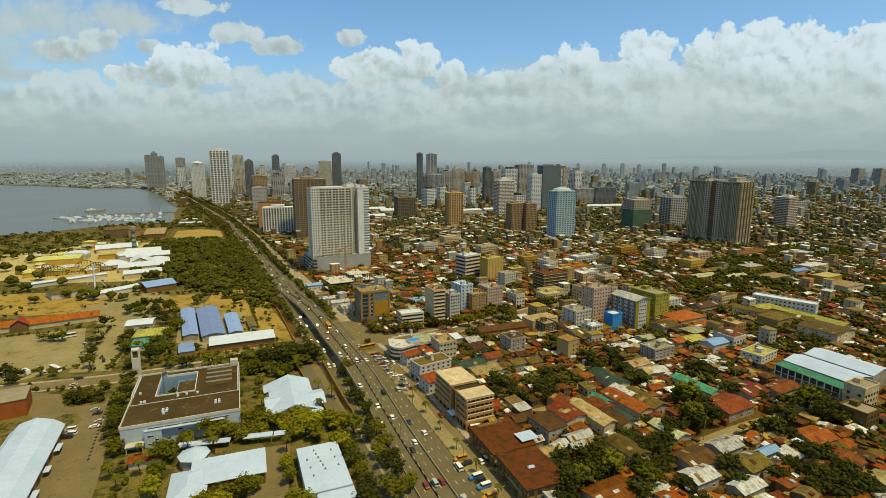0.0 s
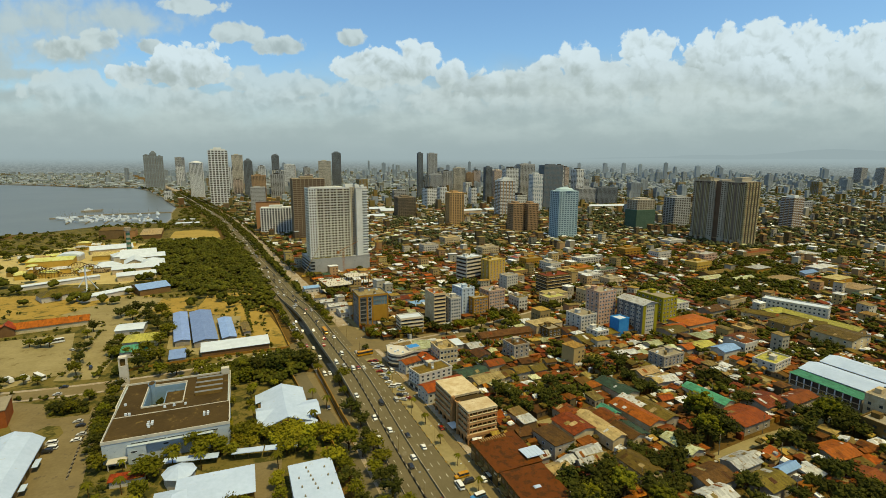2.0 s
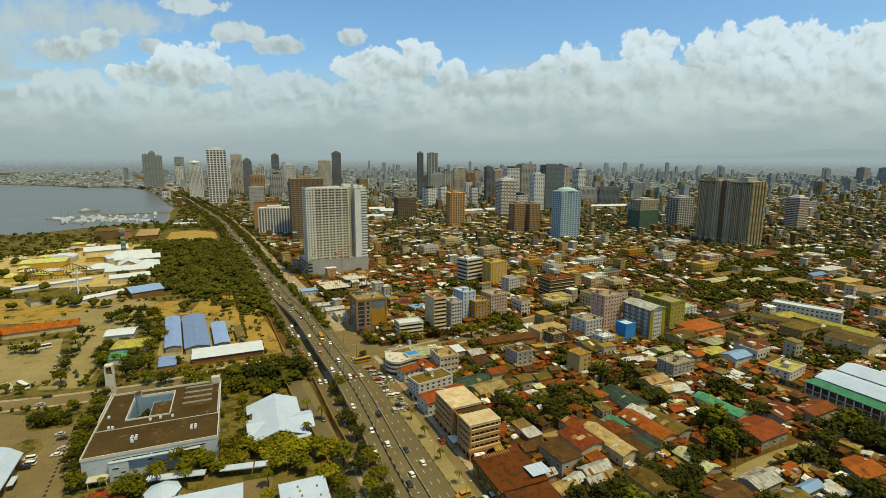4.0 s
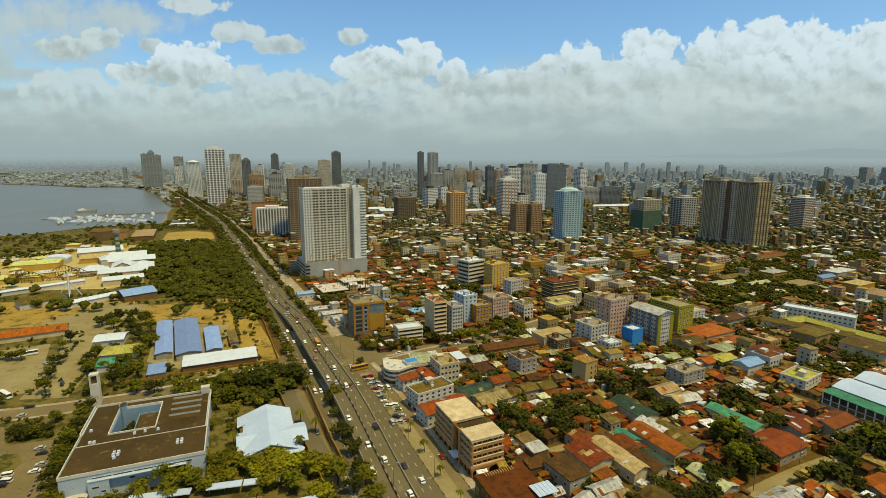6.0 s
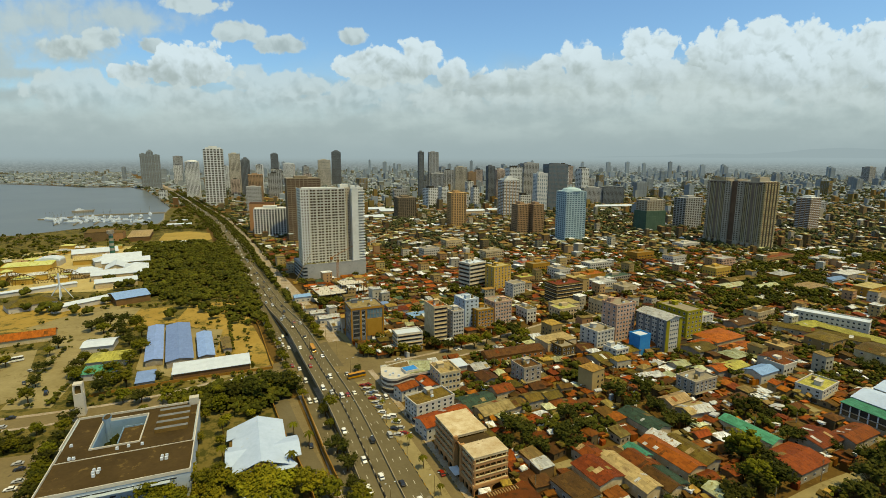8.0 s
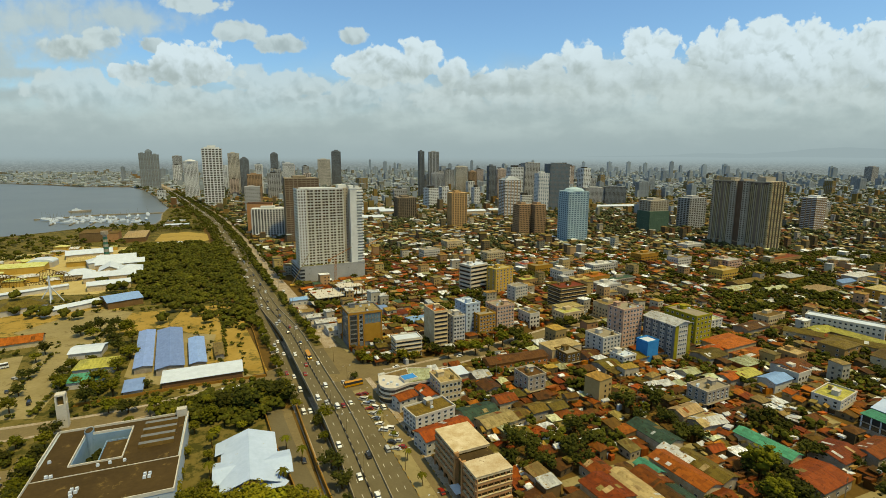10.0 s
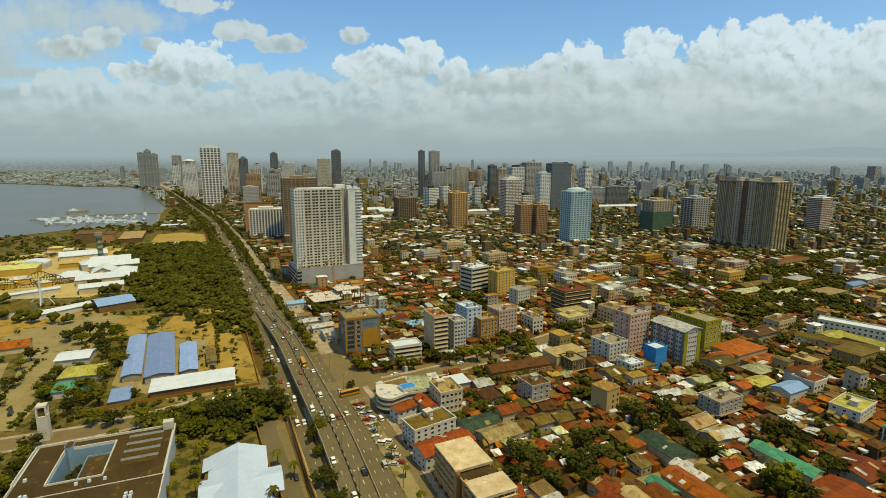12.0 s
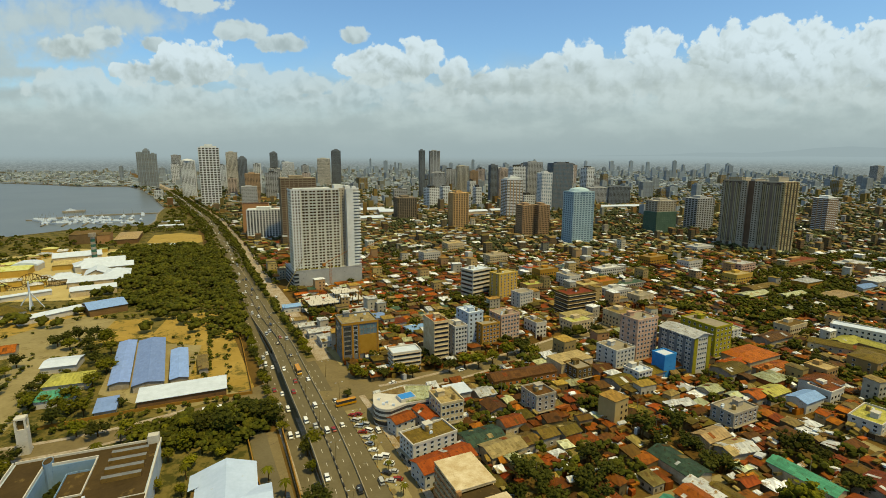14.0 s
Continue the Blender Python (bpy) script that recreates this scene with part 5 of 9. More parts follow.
# ---- boulevard's east side ----
def arch(s, x0, x1, y, z0, spring, z1, thick, n=10):
    """A wall panel along x, pierced by a flat arch between x0 and x1."""
    mid, half = (x0 + x1) / 2, (x1 - x0) / 2 * 0.86
    crown = z1 - 0.35
    pts = [(mid - half * math.cos(math.pi * i / n), spring + (crown - spring) * math.sin(math.pi * i / n)) for i in range(n + 1)]
    for (xa, za), (xb, zb) in zip(pts, pts[1:]):
        s.poly([(xa, y, za), (xb, y, zb), (xb, y, z1), (xa, y, z1)])
        s.poly([(xa, y, za), (xa, y + thick, za), (xb, y + thick, zb), (xb, y, zb)])
    for a, b, side in ((x0, mid - half, mid - half), (mid + half, x1, mid + half)):
        s.poly([(a, y, z0), (b, y, z0), (b, y, z1), (a, y, z1)])
        s.poly([(side, y, z0), (side, y + thick, z0), (side, y + thick, spring), (side, y, spring)])


def tan_office():
    """Two volumes of banded storeys over an arcade, joined by a lower stair slot with an arched front."""
    th = thing("office_block", 11.0, 247.5, 0, 25, "tan five-storey office block with banded storeys over arcades", "building")
    reserve(11.0, 247.5, 17, 38, 25)
    hw, g, fh, top = 7.7, 3.9, 2.95, 15.7
    for nm, y0, y1 in (("wing", -18.2, -7.9), ("rear", -1.0, 18.2)):
        s = Shape()
        s.box(-hw + 0.7, y0 + 0.7, 0, hw - 0.7, y1 - 0.7 if nm == "rear" else y1, top)
        part(nm + "_glazing", s, ["glass_brown"], th, "shaded ribbon glazing")
        for k in range(5):
            z = g - 0.25 + k * fh
            hgt = 1.25 if k < 4 else 0.9
            s = Shape()
            s.box(-hw - (0.5 if k == 0 else 0.0), y0 - (0.5 if k == 0 else 0.0), z, hw + (0.3 if k == 0 else 0.0), y1, z + hgt, c=0.04)
            part("spandrel", s, ["wall_terracotta"], th)
            s = Shape()
            s.box(-hw - 0.12, y0 - 0.12, z + hgt, hw + 0.12, y1 + 0.05, z + hgt + 0.16)
            part("sill", s, ["wall_cream"], th, "paler sill line")
        n = max(4, int((y1 - y0) / 2.3))
        for i in range(n + 1):
            s = Shape()
            y = y0 + (y1 - y0) * i / n
            s.box(-hw + 0.25, y - 0.16, g, -hw + 0.8, y + 0.16, top - 0.2)
            part("mullion", s, ["wall_terracotta"], th)
        if nm == "wing":
            for i in range(7):
                s = Shape()
                x = -hw + 2 * hw * i / 6
                s.box(x - 0.16, y0 + 0.25, g, x + 0.16, y0 + 0.8, top - 0.2)
                part("mullion", s, ["wall_terracotta"], th)
            for i in range(2):
                s = Shape()
                arch(s, -hw + i * hw, -hw + (i + 1) * hw, y0 - 0.3, 0, 2.0, g - 0.2, 0.7)
                part("arch", s, ["wall_terracotta"], th)
        m = max(3, round((y1 - y0) / 4.6))
        for i in range(m):
            s = Shape()
            ln = (y1 - y0) / m
            arch(s, -ln / 2, ln / 2, 0, 0, 1.9, g - 0.2, 0.7)
            part("arch", s, ["wall_terracotta"], th, m=pose(-hw - 0.3, y0 + (i + 0.5) * ln, 0, 0, 0, -90))
        s = Shape()
        s.box(-hw + 0.4, y0 + 0.4, top - 0.1, hw - 0.4, y1 - 0.4, top + 0.06)
        part("roof", s, ["roof_screed"], th, "yellow-stained screed roof")
        s = Shape()
        for a0, b0, a1, b1 in ((-hw, y0, hw, y0 + 0.3), (-hw, y1 - 0.3, hw, y1), (-hw, y0 + 0.3, -hw + 0.3, y1 - 0.3), (hw - 0.3, y0 + 0.3, hw, y1 - 0.3)):
            s.box(a0, b0, top - 0.3, a1, b1, top + 0.55)
        part("parapet", s, ["wall_cream"], th)
    s = Shape()
    s.box(-hw + 1.3, -7.9, 0, hw - 0.5, -1.0, top - 0.9)
    part("stair_slot", s, ["concrete_dark"], th, "dark set-back stair slot")
    for y in (-7.6, -1.3):
        s = Shape()
        s.box(-hw - 0.5, y - 0.55, 0, -hw + 1.4, y + 0.55, top + 0.9)
        part("pylon", s, ["wall_terracotta"], th)
    s = Shape()
    arch(s, -3.4, 3.4, 0, 9.0, 11.5, top + 0.4, 0.8)
    part("arch", s, ["wall_terracotta"], th, m=pose(-hw - 0.2, -4.45, 0, 0, 0, -90))
    s = Shape()
    s.box(-hw - 2.6, -7.4, 3.2, -hw + 1.2, -1.5, 3.6, c=0.1)
    part("entrance_canopy", s, ["white_paint"], th, "white entrance canopy")
    s = Shape()
    s.box(-hw + 0.8, -7.7, top - 0.9, hw - 0.5, -1.2, top - 0.7)
    part("slot_roof", s, ["deck_brown"], th, "dark brown slot roof")


tan_office()
gold = block("office_tower", "dark glass office block with gold trim and panel", -58, 405, 23, 20, 25, 24, 0, 0, 0, "wall_slate", "roof_yellow", clutter=4)
s = Shape()
for x0, x1 in ((-11.9, -10.9), (-5.6, -4.4), (-1.6, -0.6), (10.9, 11.9)):
    s.box(x0, -10.35, 0, x1, -10.02, 25.6)
s.box(-11.9, -10.45, 24.3, 11.9, -10.02, 25.8)
s.box(-11.85, -10.0, 24.3, -11.52, 10.0, 25.8)
s.box(-11.85, 9.0, 0, -11.52, 10.0, 24.3)
part("gold_trim", s, ["wall_ochre"], gold, "gold-coloured trim", "stuff")
s = Shape()
s.box(-0.4, -10.3, 4.5, 10.6, -10.05, 17.0)
part("panel", s, ["wall_ochre"], gold, "large blank gold panel")
for k in range(6):
    for i in range(5):
        part("window", window_mesh(2.0, 2.6, "concrete", "glass"), None, gold, m=pose(-11.5, -7.4 + i * 3.7, 6 + k * 3.2, 0, 0, -90))
    part("window", window_mesh(4.6, 2.6, "concrete", "glass"), None, gold, m=pose(-8.2, -10.0, 6 + k * 3.2))
    part("window", window_mesh(2.4, 2.2, "white_paint", "glass"), None, gold, m=pose(-3.0, -10.0, 6 + k * 3.2))
for k in range(2):
    for i in range(5):
        part("window", window_mesh(2.0, 2.8, "concrete", "glass_blue"), None, gold, m=pose(1.0 + i * 2.2, -10.0, 19 + k * 3.2))
block("apartment_block", "narrow cream eight-storey block with glazed balconies and blank side", -6, 400, 10, 17, 27, 26, 8, 1, 2, "wall_cream", "roof_red", bands=True, clutter=1, skip=("left",))
block("apartment_block", "white seven-storey block with small windows", 7, 404, 9, 14, 22, 28, 7, 4, 3, "wall_white", clutter=1)
block("apartment_block", "white and blue block with plain side", 17, 428, 12, 16, 24, 30, 7, 3, 3, "wall_pale_blue", "white_paint", clutter=2)
block("apartment_block", "ochre five-storey block with balconies", 28, 424, 14, 14, 17, 28, 5, 5, 2, "wall_ochre", clutter=2)
block("apartment_block", "grey-pink six-storey concrete block", 42, 436, 16, 15, 20, 30, 6, 6, 3, "wall_pink", clutter=3)
block("office_block", "low white office block with ribbon windows", -25, 384, 18, 11, 12, 22, 3, 1, 1, "wall_white", "white_paint", bands=True, clutter=0)
block("apartment_block", "pinkish nine-storey apartment block", 124, 400, 18, 14, 29, 28, 9, 6, 3, "wall_pink", clutter=2)
def lime_office():
    """Seven storeys: window bays between grey pilasters, a lime and white end, a low white gable roof."""
    w, d, h, rot, floors = 15.0, 25.0, 24.0, 27, 7
    reserve(148, 388, w, d, rot)
    th = thing("office_tower", 148, 388, 0, rot, "grey-white seven-storey block with lime end and white gable roof", "building")
    s = Shape()
    s.box(-w / 2, -d / 2, 0, w / 2, d / 2, h)
    part("wall", s, ["wall_white"], th)
    for x in (-w / 2 - 0.02, w / 2 - 2.98):
        s = Shape()
        s.box(x, -d / 2 - 0.25, 0, x + 3.0, -d / 2 - 0.005, h)
        part("lime_panel", s, ["wall_lime"], th, "lime green end panel")
    for k in range(5):
        s = Shape()
        y = -d / 2 + 0.9 + k * (d - 1.8) / 4
        s.box(-w / 2 - 0.35, y - 0.9, 0, -w / 2, y + 0.9, h)
        part("pilaster", s, ["wall_slate"], th, "dark grey pilaster")
    fh = (h - 3.0) / floors
    for f in range(floors):
        z = 3.0 + fh * (f + 0.5)
        for k in range(4):
            for i in (-1, 1):
                y = -d / 2 + 0.9 + (k + 0.5) * (d - 1.8) / 4 + i * 1.05
                part("window", window_mesh(1.5, 1.5), None, th, m=pose(-w / 2, y, z, 0, 0, -90))
        for i in range(4):
            part("window", window_mesh(1.3, 1.3), None, th, m=pose(-2.9 + i * 1.95, -d / 2, z))
        s = Shape()
        s.box(-w / 2 - 0.2, -d / 2 + 1.8, z - fh / 2 - 0.12, -w / 2, d / 2 - 0.9, z - fh / 2 + 0.12)
        part("ledge", s, ["wall_grey"], th)
    s = Shape()
    for sg in (-1, 1):
        s.add([(-w / 2, sg * d / 2, h), (w / 2, sg * d / 2, h), (0, sg * d / 2, h + 2.2)], [(0, 1, 2)])
    part("gable_wall", s, ["wall_white"], th)
    s = Shape()
    gable(s, d, w, h + 0.15, 2.2, 0.9)
    s.v = [(-y, x, z) for x, y, z in s.v]
    part("roof", s, ["roof_white"], th, "white sheet roof")


lime_office()
block("office_block", "lime green office block behind", 172, 410, 16, 26, 23, 27, 6, 4, 6, "wall_lime", "concrete", clutter=1)
block("painted_house", "bright blue box-shaped house", 131, 376, 10, 9, 14, 28, 1, 0, 0, "wall_blue", "white_paint", clutter=0)
block("apartment_block", "white four-storey corner house", 106, 388, 16, 16, 14, 29, 4, 5, 3, "wall_white", "concrete", clutter=1)
block("office_tower", "bright yellow eight-storey block", 53, 541, 22, 13, 25, 36, 8, 5, 2, "wall_yellow", "roof_yellow", clutter=1)
block("office_block", "white block with ribbon windows", 28, 548, 22, 16, 27, 40, 6, 1, 1, "wall_white", "white_paint", bands=True, clutter=2)
block("office_block", "small white concrete block", 66, 512, 15, 11, 15, 36, 4, 5, 2, "wall_white", clutter=0)
block("unfinished_building", "dark unfinished concrete block with open floors", 107, 494, 29, 17, 20, 27, 5, 1, 1, "concrete_dark", "roof_rust", bands=True, clutter=1)
def prism(s, pts, z0, z1, mi=0, top=None):
    """An upright block over an outline that runs anticlockwise."""
    for (xa, ya), (xb, yb) in zip(pts, pts[1:] + pts[:1]):
        s.poly([(xa, ya, z0), (xb, yb, z0), (xb, yb, z1), (xa, ya, z1)], mi)
    s.poly([(x, y, z1) for x, y in pts], mi if top is None else top)


def grown(pts, d):
    """The outline moved outwards by d."""
    cx, cy = sum(p[0] for p in pts) / len(pts), sum(p[1] for p in pts) / len(pts)
    return [(x + (x - cx) * d / math.hypot(x - cx, y - cy), y + (y - cy) * d / math.hypot(x - cx, y - cy)) for x, y in pts]


def corner_building():
    """A white shop block whose street corner is rounded, with dark ribbon windows and a rooftop pool."""
    reserve(-21, 327, 28, 24, 27)
    th = thing("shop_block", -21, 327, 0, 0, "white rounded corner block with dark ribbon windows", "building")
    pts = [(-4.8, -13.5), (2.5, -7), (14, -2.5), (14, 13.6), (-1, 13.5), (-15.7, 2.7), (-14.9, -3.0), (-13.9, -8.0), (-12.6, -10.8), (-10.4, -12.8), (-7.6, -13.7)]
    s = Shape()
    prism(s, pts, 0, 9.0)
    part("wall", s, ["wall_white"], th)
    for z in (1.0, 4.4, 7.0):
        s = Shape()
        prism(s, grown(pts, 0.08), z, z + (2.2 if z < 2 else 1.3))
        part("window_band", s, ["glass"], th, "dark ribbon window")
    s = Shape()
    prism(s, grown(pts, 0.9), 3.4, 3.7)
    part("canopy", s, ["concrete"], th)
    s = Shape()
    for (xa, ya), (xb, yb) in zip(pts, pts[1:] + pts[:1]):
        n = Vector((yb - ya, xa - xb)).normalized() * -0.3
        s.add([(xa, ya, 8.8), (xb, yb, 8.8), (xb, yb, 9.5), (xa, ya, 9.5), (xa + n.x, ya + n.y, 9.5), (xb + n.x, yb + n.y, 9.5), (xa + n.x, ya + n.y, 8.8), (xb + n.x, yb + n.y, 8.8)], [(0, 1, 2, 3), (3, 2, 5, 4), (4, 5, 7, 6)])
    part("parapet", s, ["wall_white"], th, "white parapet")
    s = Shape()
    prism(s, [(2, -5.5), (13, -1.8), (13, 12.6), (0, 12.4)], 9.0, 9.5)
    part("sheet_roof", s, ["roof_pale_green"], th, "pale green sheet roof")
    s = Shape()
    prism(s, [(-3, 3), (1, 4.5), (-1, 12), (-12, 4.5)], 9.0, 9.3)
    part("deck", s, ["roof_grey"], th)
    for x, y in ((-9, -8), (-7.5, -6), (-12, -3), (-4, -9)):
        s = Shape()
        s.box(x - 0.7, y - 0.5, 9.0, x + 0.7, y + 0.5, 10.0, c=0.06)
        part("cooling_unit", s, ["white_paint"], th)


corner_building()
pool = thing("rooftop_pool", -19.4, 325.7, 9.05, 30, "bright blue rooftop pool", "pool")
s = Shape()
s.box(-4.2, -3.2, 0, 4.2, 3.2, 1.6, 0)
s.box(-3.8, -2.8, 1.6, 3.8, 2.8, 1.65, 1)
part("basin", s, ["wall_white", "roof_bright_blue"], pool)
shed("market_canopy", "wide white sheet canopy behind the corner block", 6.4, 340, 12, 10, 7.5, 24, "white_paint", "wall_grey", "lean", 0.6)
shed("shop_house", "shop house with an orange sheet roof", -20.6, 311.5, 11, 7.5, 6.5, 40, "roof_orange", "wall_white", "gable", 1.6, wins=3)
shed("shop_house", "narrow house with a red-orange sheet roof", -9, 315.5, 6.5, 14, 7.0, 34, "roof_red", "wall_white", "gable", 1.5, wins=3, turn=True)
block("apartment_block", "bare concrete house with a stair tower", 48, 331, 12, 13, 11.5, 27, 3, 3, 3, "wall_grey", "roof_brown", clutter=1)
block("apartment_block", "low white house with a roof terrace", 112, 366, 11, 11, 8.5, 29, 2, 4, 3, "wall_white", "white_paint", clutter=2)
block("apartment_block", "grey-beige three-storey concrete block", 141.5, 319, 18, 12, 9.5, 27, 3, 5, 3, "wall_grey", "concrete", clutter=2)
block("apartment_block", "white house with a pale green roof", 199, 435, 17, 14, 10, 27, 3, 4, 3, "wall_white", "roof_pale_green", clutter=0)
block("apartment_block", "old dark concrete block with a flat roof", 78, 369.5, 11, 12, 9, 27, 2, 3, 3, "concrete_dark", "concrete", clutter=1)
block("apartment_block", "beige four-storey block with yellow roof", 0.7, 319.5, 12, 15, 13.5, 24, 3, 5, 4, "wall_cream", "roof_yellow", clutter=1)
block("shop_block", "white shop block with mossy roof", -7, 292, 22, 12, 10, 33, 3, 6, 4, "wall_white", "roof_moss", clutter=1)
shed("shop_house", "shop house with rusty red roof", 0, 278, 25, 11, 7.0, 33, "roof_red", "wall_white", "gable", 2.0, wins=3)
def market_hall(label, cx, cy, w, d, h, rot, rise, seed):
    """A long market hall: weathered sheet roof, dark shopfronts with signboards and awnings below."""
    th = shed("market_hall", label, cx, cy, w, d, h, rot, "roof_market", "concrete_dark", "lean", rise, over=0.35)
    rng = random.Random(seed)
    for length, depth, rz in ((w, d, 0), (d, w, -90)):
        m0 = pose(0, 0, 0, 0, 0, rz) @ pose(0, -depth / 2, 0)
        n = int(length / 3.4)
        for i in range(n):
            x = (i + 0.5) / n * length - length / 2
            s = Shape()
            s.box(x - 1.45, -0.12, 0.1, x + 1.45, 0.05, 2.9)
            part("shopfront", s, [rng.choice(("glass", "concrete_dark", "steel"))], th, m=m0)
            s = Shape()
            s.box(x - 1.5, -0.2, 3.2, x + 1.5, 0.05, 4.1 + rng.uniform(0, 0.5))
            part("signboard", s, [rng.choice(("wall_tan", "wall_grey", "roof_moss", "roof_grey", "concrete", "wall_brown"))], th, m=m0)
            if rng.random() < 0.5:
                s = Shape()
                s.box(x - 1.5, -1.5, 2.95, x + 1.5, -0.1, 3.05)
                part("awning", s, [rng.choice(("roof_grey", "roof_brown", "roof_white", "steel"))], th, m=m0)
            s = Shape()
            s.box(x - 1.0, -0.06, 4.9, x + 1.0, 0.05, h - 0.9)
            part("window", s, ["glass"], th, m=m0)
    return th


upper_hall = market_hall("long hall with a rust-brown sheet roof over shopfronts", 27, 211.5, 21, 23, 7.0, 24, 0.9, 3)
s = Shape()
for k in range(5):
    s.box(-4.4 + k * 1.75, -3.6, 8.3, -2.75 + k * 1.75, 3.6, 8.45)
part("raised_canopy", s, ["white_sheet"], upper_hall, "white ribbed canopy", m=pose(9.0, -6.2, 0))
for x, y in ((4.9, -9.6), (13, -9.6), (4.9, -2.8), (10.4, -2.8)):
    s = Shape()
    s.box(x - 0.08, y - 0.08, 6.8, x + 0.08, y + 0.08, 8.35)
    part("canopy_post", s, ["steel"], upper_hall)
for k in range(12):
    s = Shape()
    s.box(-7 + k * 1.1, 9.2, 7.7, -6.6 + k * 1.1, 11.2, 8.2)
    part("roof_batten", s, ["wall_tan"], upper_hall)
lower_hall = market_hall("hall with a flat rust-brown sheet roof over dark shopfronts", 36.2, 187, 18.5, 24, 7.5, 22, 0.7, 8)
s = Shape()
s.box(-1.8, -1.0, 8.0, 1.2, 0.6, 8.4, c=0.3)
part("roof_sheet_pile", s, ["white_sheet"], lower_hall, "loose white sheet")
shed("school_block", "long low building with a brown roof and orange end", 44, 362, 40, 11, 7.5, 22, "roof_brown", "wall_orange", "gable", 2.0, wins=4)
for sg in (-1, 1):
    shed("sports_hall", "large hall with a white pitched roof beside its twin", 236 + sg * 9.3, 288 + sg * 4.3, 20, 37, 9.5 + 0.4 * sg, 25, "white_sheet", "wall_grey", "gable", 2.4, turn=True, over=0.25)
annex = shed("sports_hall_annex", "open-sided annex with a green sheet roof", 213, 277, 9, 36, 8.0, 25, "roof_green", "glass", "lean", 0.6)
for k in range(10):
    s = Shape()
    s.box(-4.9, -17.8 + k * 3.9, 0, -4.5, -17.3 + k * 3.9, 7.9)
    part("column", s, ["white_paint"], annex)
s = Shape()
s.box(-5.0, -18, 0, -4.52, 18, 2.2)
s.box(-5.0, -18, 4.6, -4.52, 18, 5.0)
part("parapet_wall", s, ["wall_grey"], annex)
s = Shape()
s.box(-4.5, -18.4, 0, 4.5, -18.02, 8)
part("end_wall", s, ["wall_grey"], annex)
block("school_block", "long white four-storey school block", 293, 422, 12, 46, 13, 45, 3, 3, 14, "wall_white", "white_paint", clutter=0)
shed("school_wing", "long school wing with a yellow-green roof", 270, 402, 12, 56, 7.0, 48, "roof_moss", "wall_cream", "gable", 2.0, wins=5, turn=True)
block("restaurant", "white building with a yellow-green roof", 206, 315, 21, 13, 7.6, 34, 2, 5, 3, "wall_white", "roof_lime", clutter=1)

def plain_block(name, label, cx, cy, w, d, h, rot, wall, roof):
    """A flat-roofed town block: walls, roof slab behind a parapet, rows of windows, a stair head."""
    if blocked(cx, cy, -3):
        return
    reserve(cx, cy, w, d, rot)
    th = thing(name, cx, cy, 0, rot, label, "building")
    s = Shape()
    s.box(-w / 2, -d / 2, 0, w / 2, d / 2, h)
    part("wall", s, [wall], th)
    s = Shape()
    s.box(-w / 2 + 0.3, -d / 2 + 0.3, h, w / 2 - 0.3, d / 2 - 0.3, h + 0.1)
    part("roof", s, [roof], th)
    s = Shape()
    for x0, y0, x1, y1 in ((-w / 2 - 0.15, -d / 2 - 0.15, w / 2 + 0.15, -d / 2 + 0.3), (-w / 2 - 0.15, d / 2 - 0.3, w / 2 + 0.15, d / 2 + 0.15), (-w / 2 - 0.15, -d / 2 + 0.3, -w / 2 + 0.3, d / 2 - 0.3), (w / 2 - 0.3, -d / 2 + 0.3, w / 2 + 0.15, d / 2 - 0.3)):
        s.box(x0, y0, h - 0.2, x1, y1, h + 0.8)
    s.box(-w * 0.1, d * 0.05, h, w * 0.2, d * 0.35, h + 2.5)
    part("parapet", s, [wall], th)
    s = Shape()
    for k in range(max(2, int(h / 3.1))):
        z = 1.1 + 3.05 * k
        for i in range(max(2, int(w / 2.7))):
            x = -w / 2 + (i + 0.5) * w / max(2, int(w / 2.7))
            s.box(x - 0.75, -d / 2 - 0.07, z, x + 0.75, -d / 2 + 0.05, z + 1.4)
        for i in range(max(2, int(d / 3.2))):
            y = -d / 2 + (i + 0.5) * d / max(2, int(d / 3.2))
            s.box(-w / 2 - 0.07, y - 0.7, z, -w / 2 + 0.05, y + 0.7, z + 1.4)
    part("window_group", s, ["glass"], th, kind="stuff")


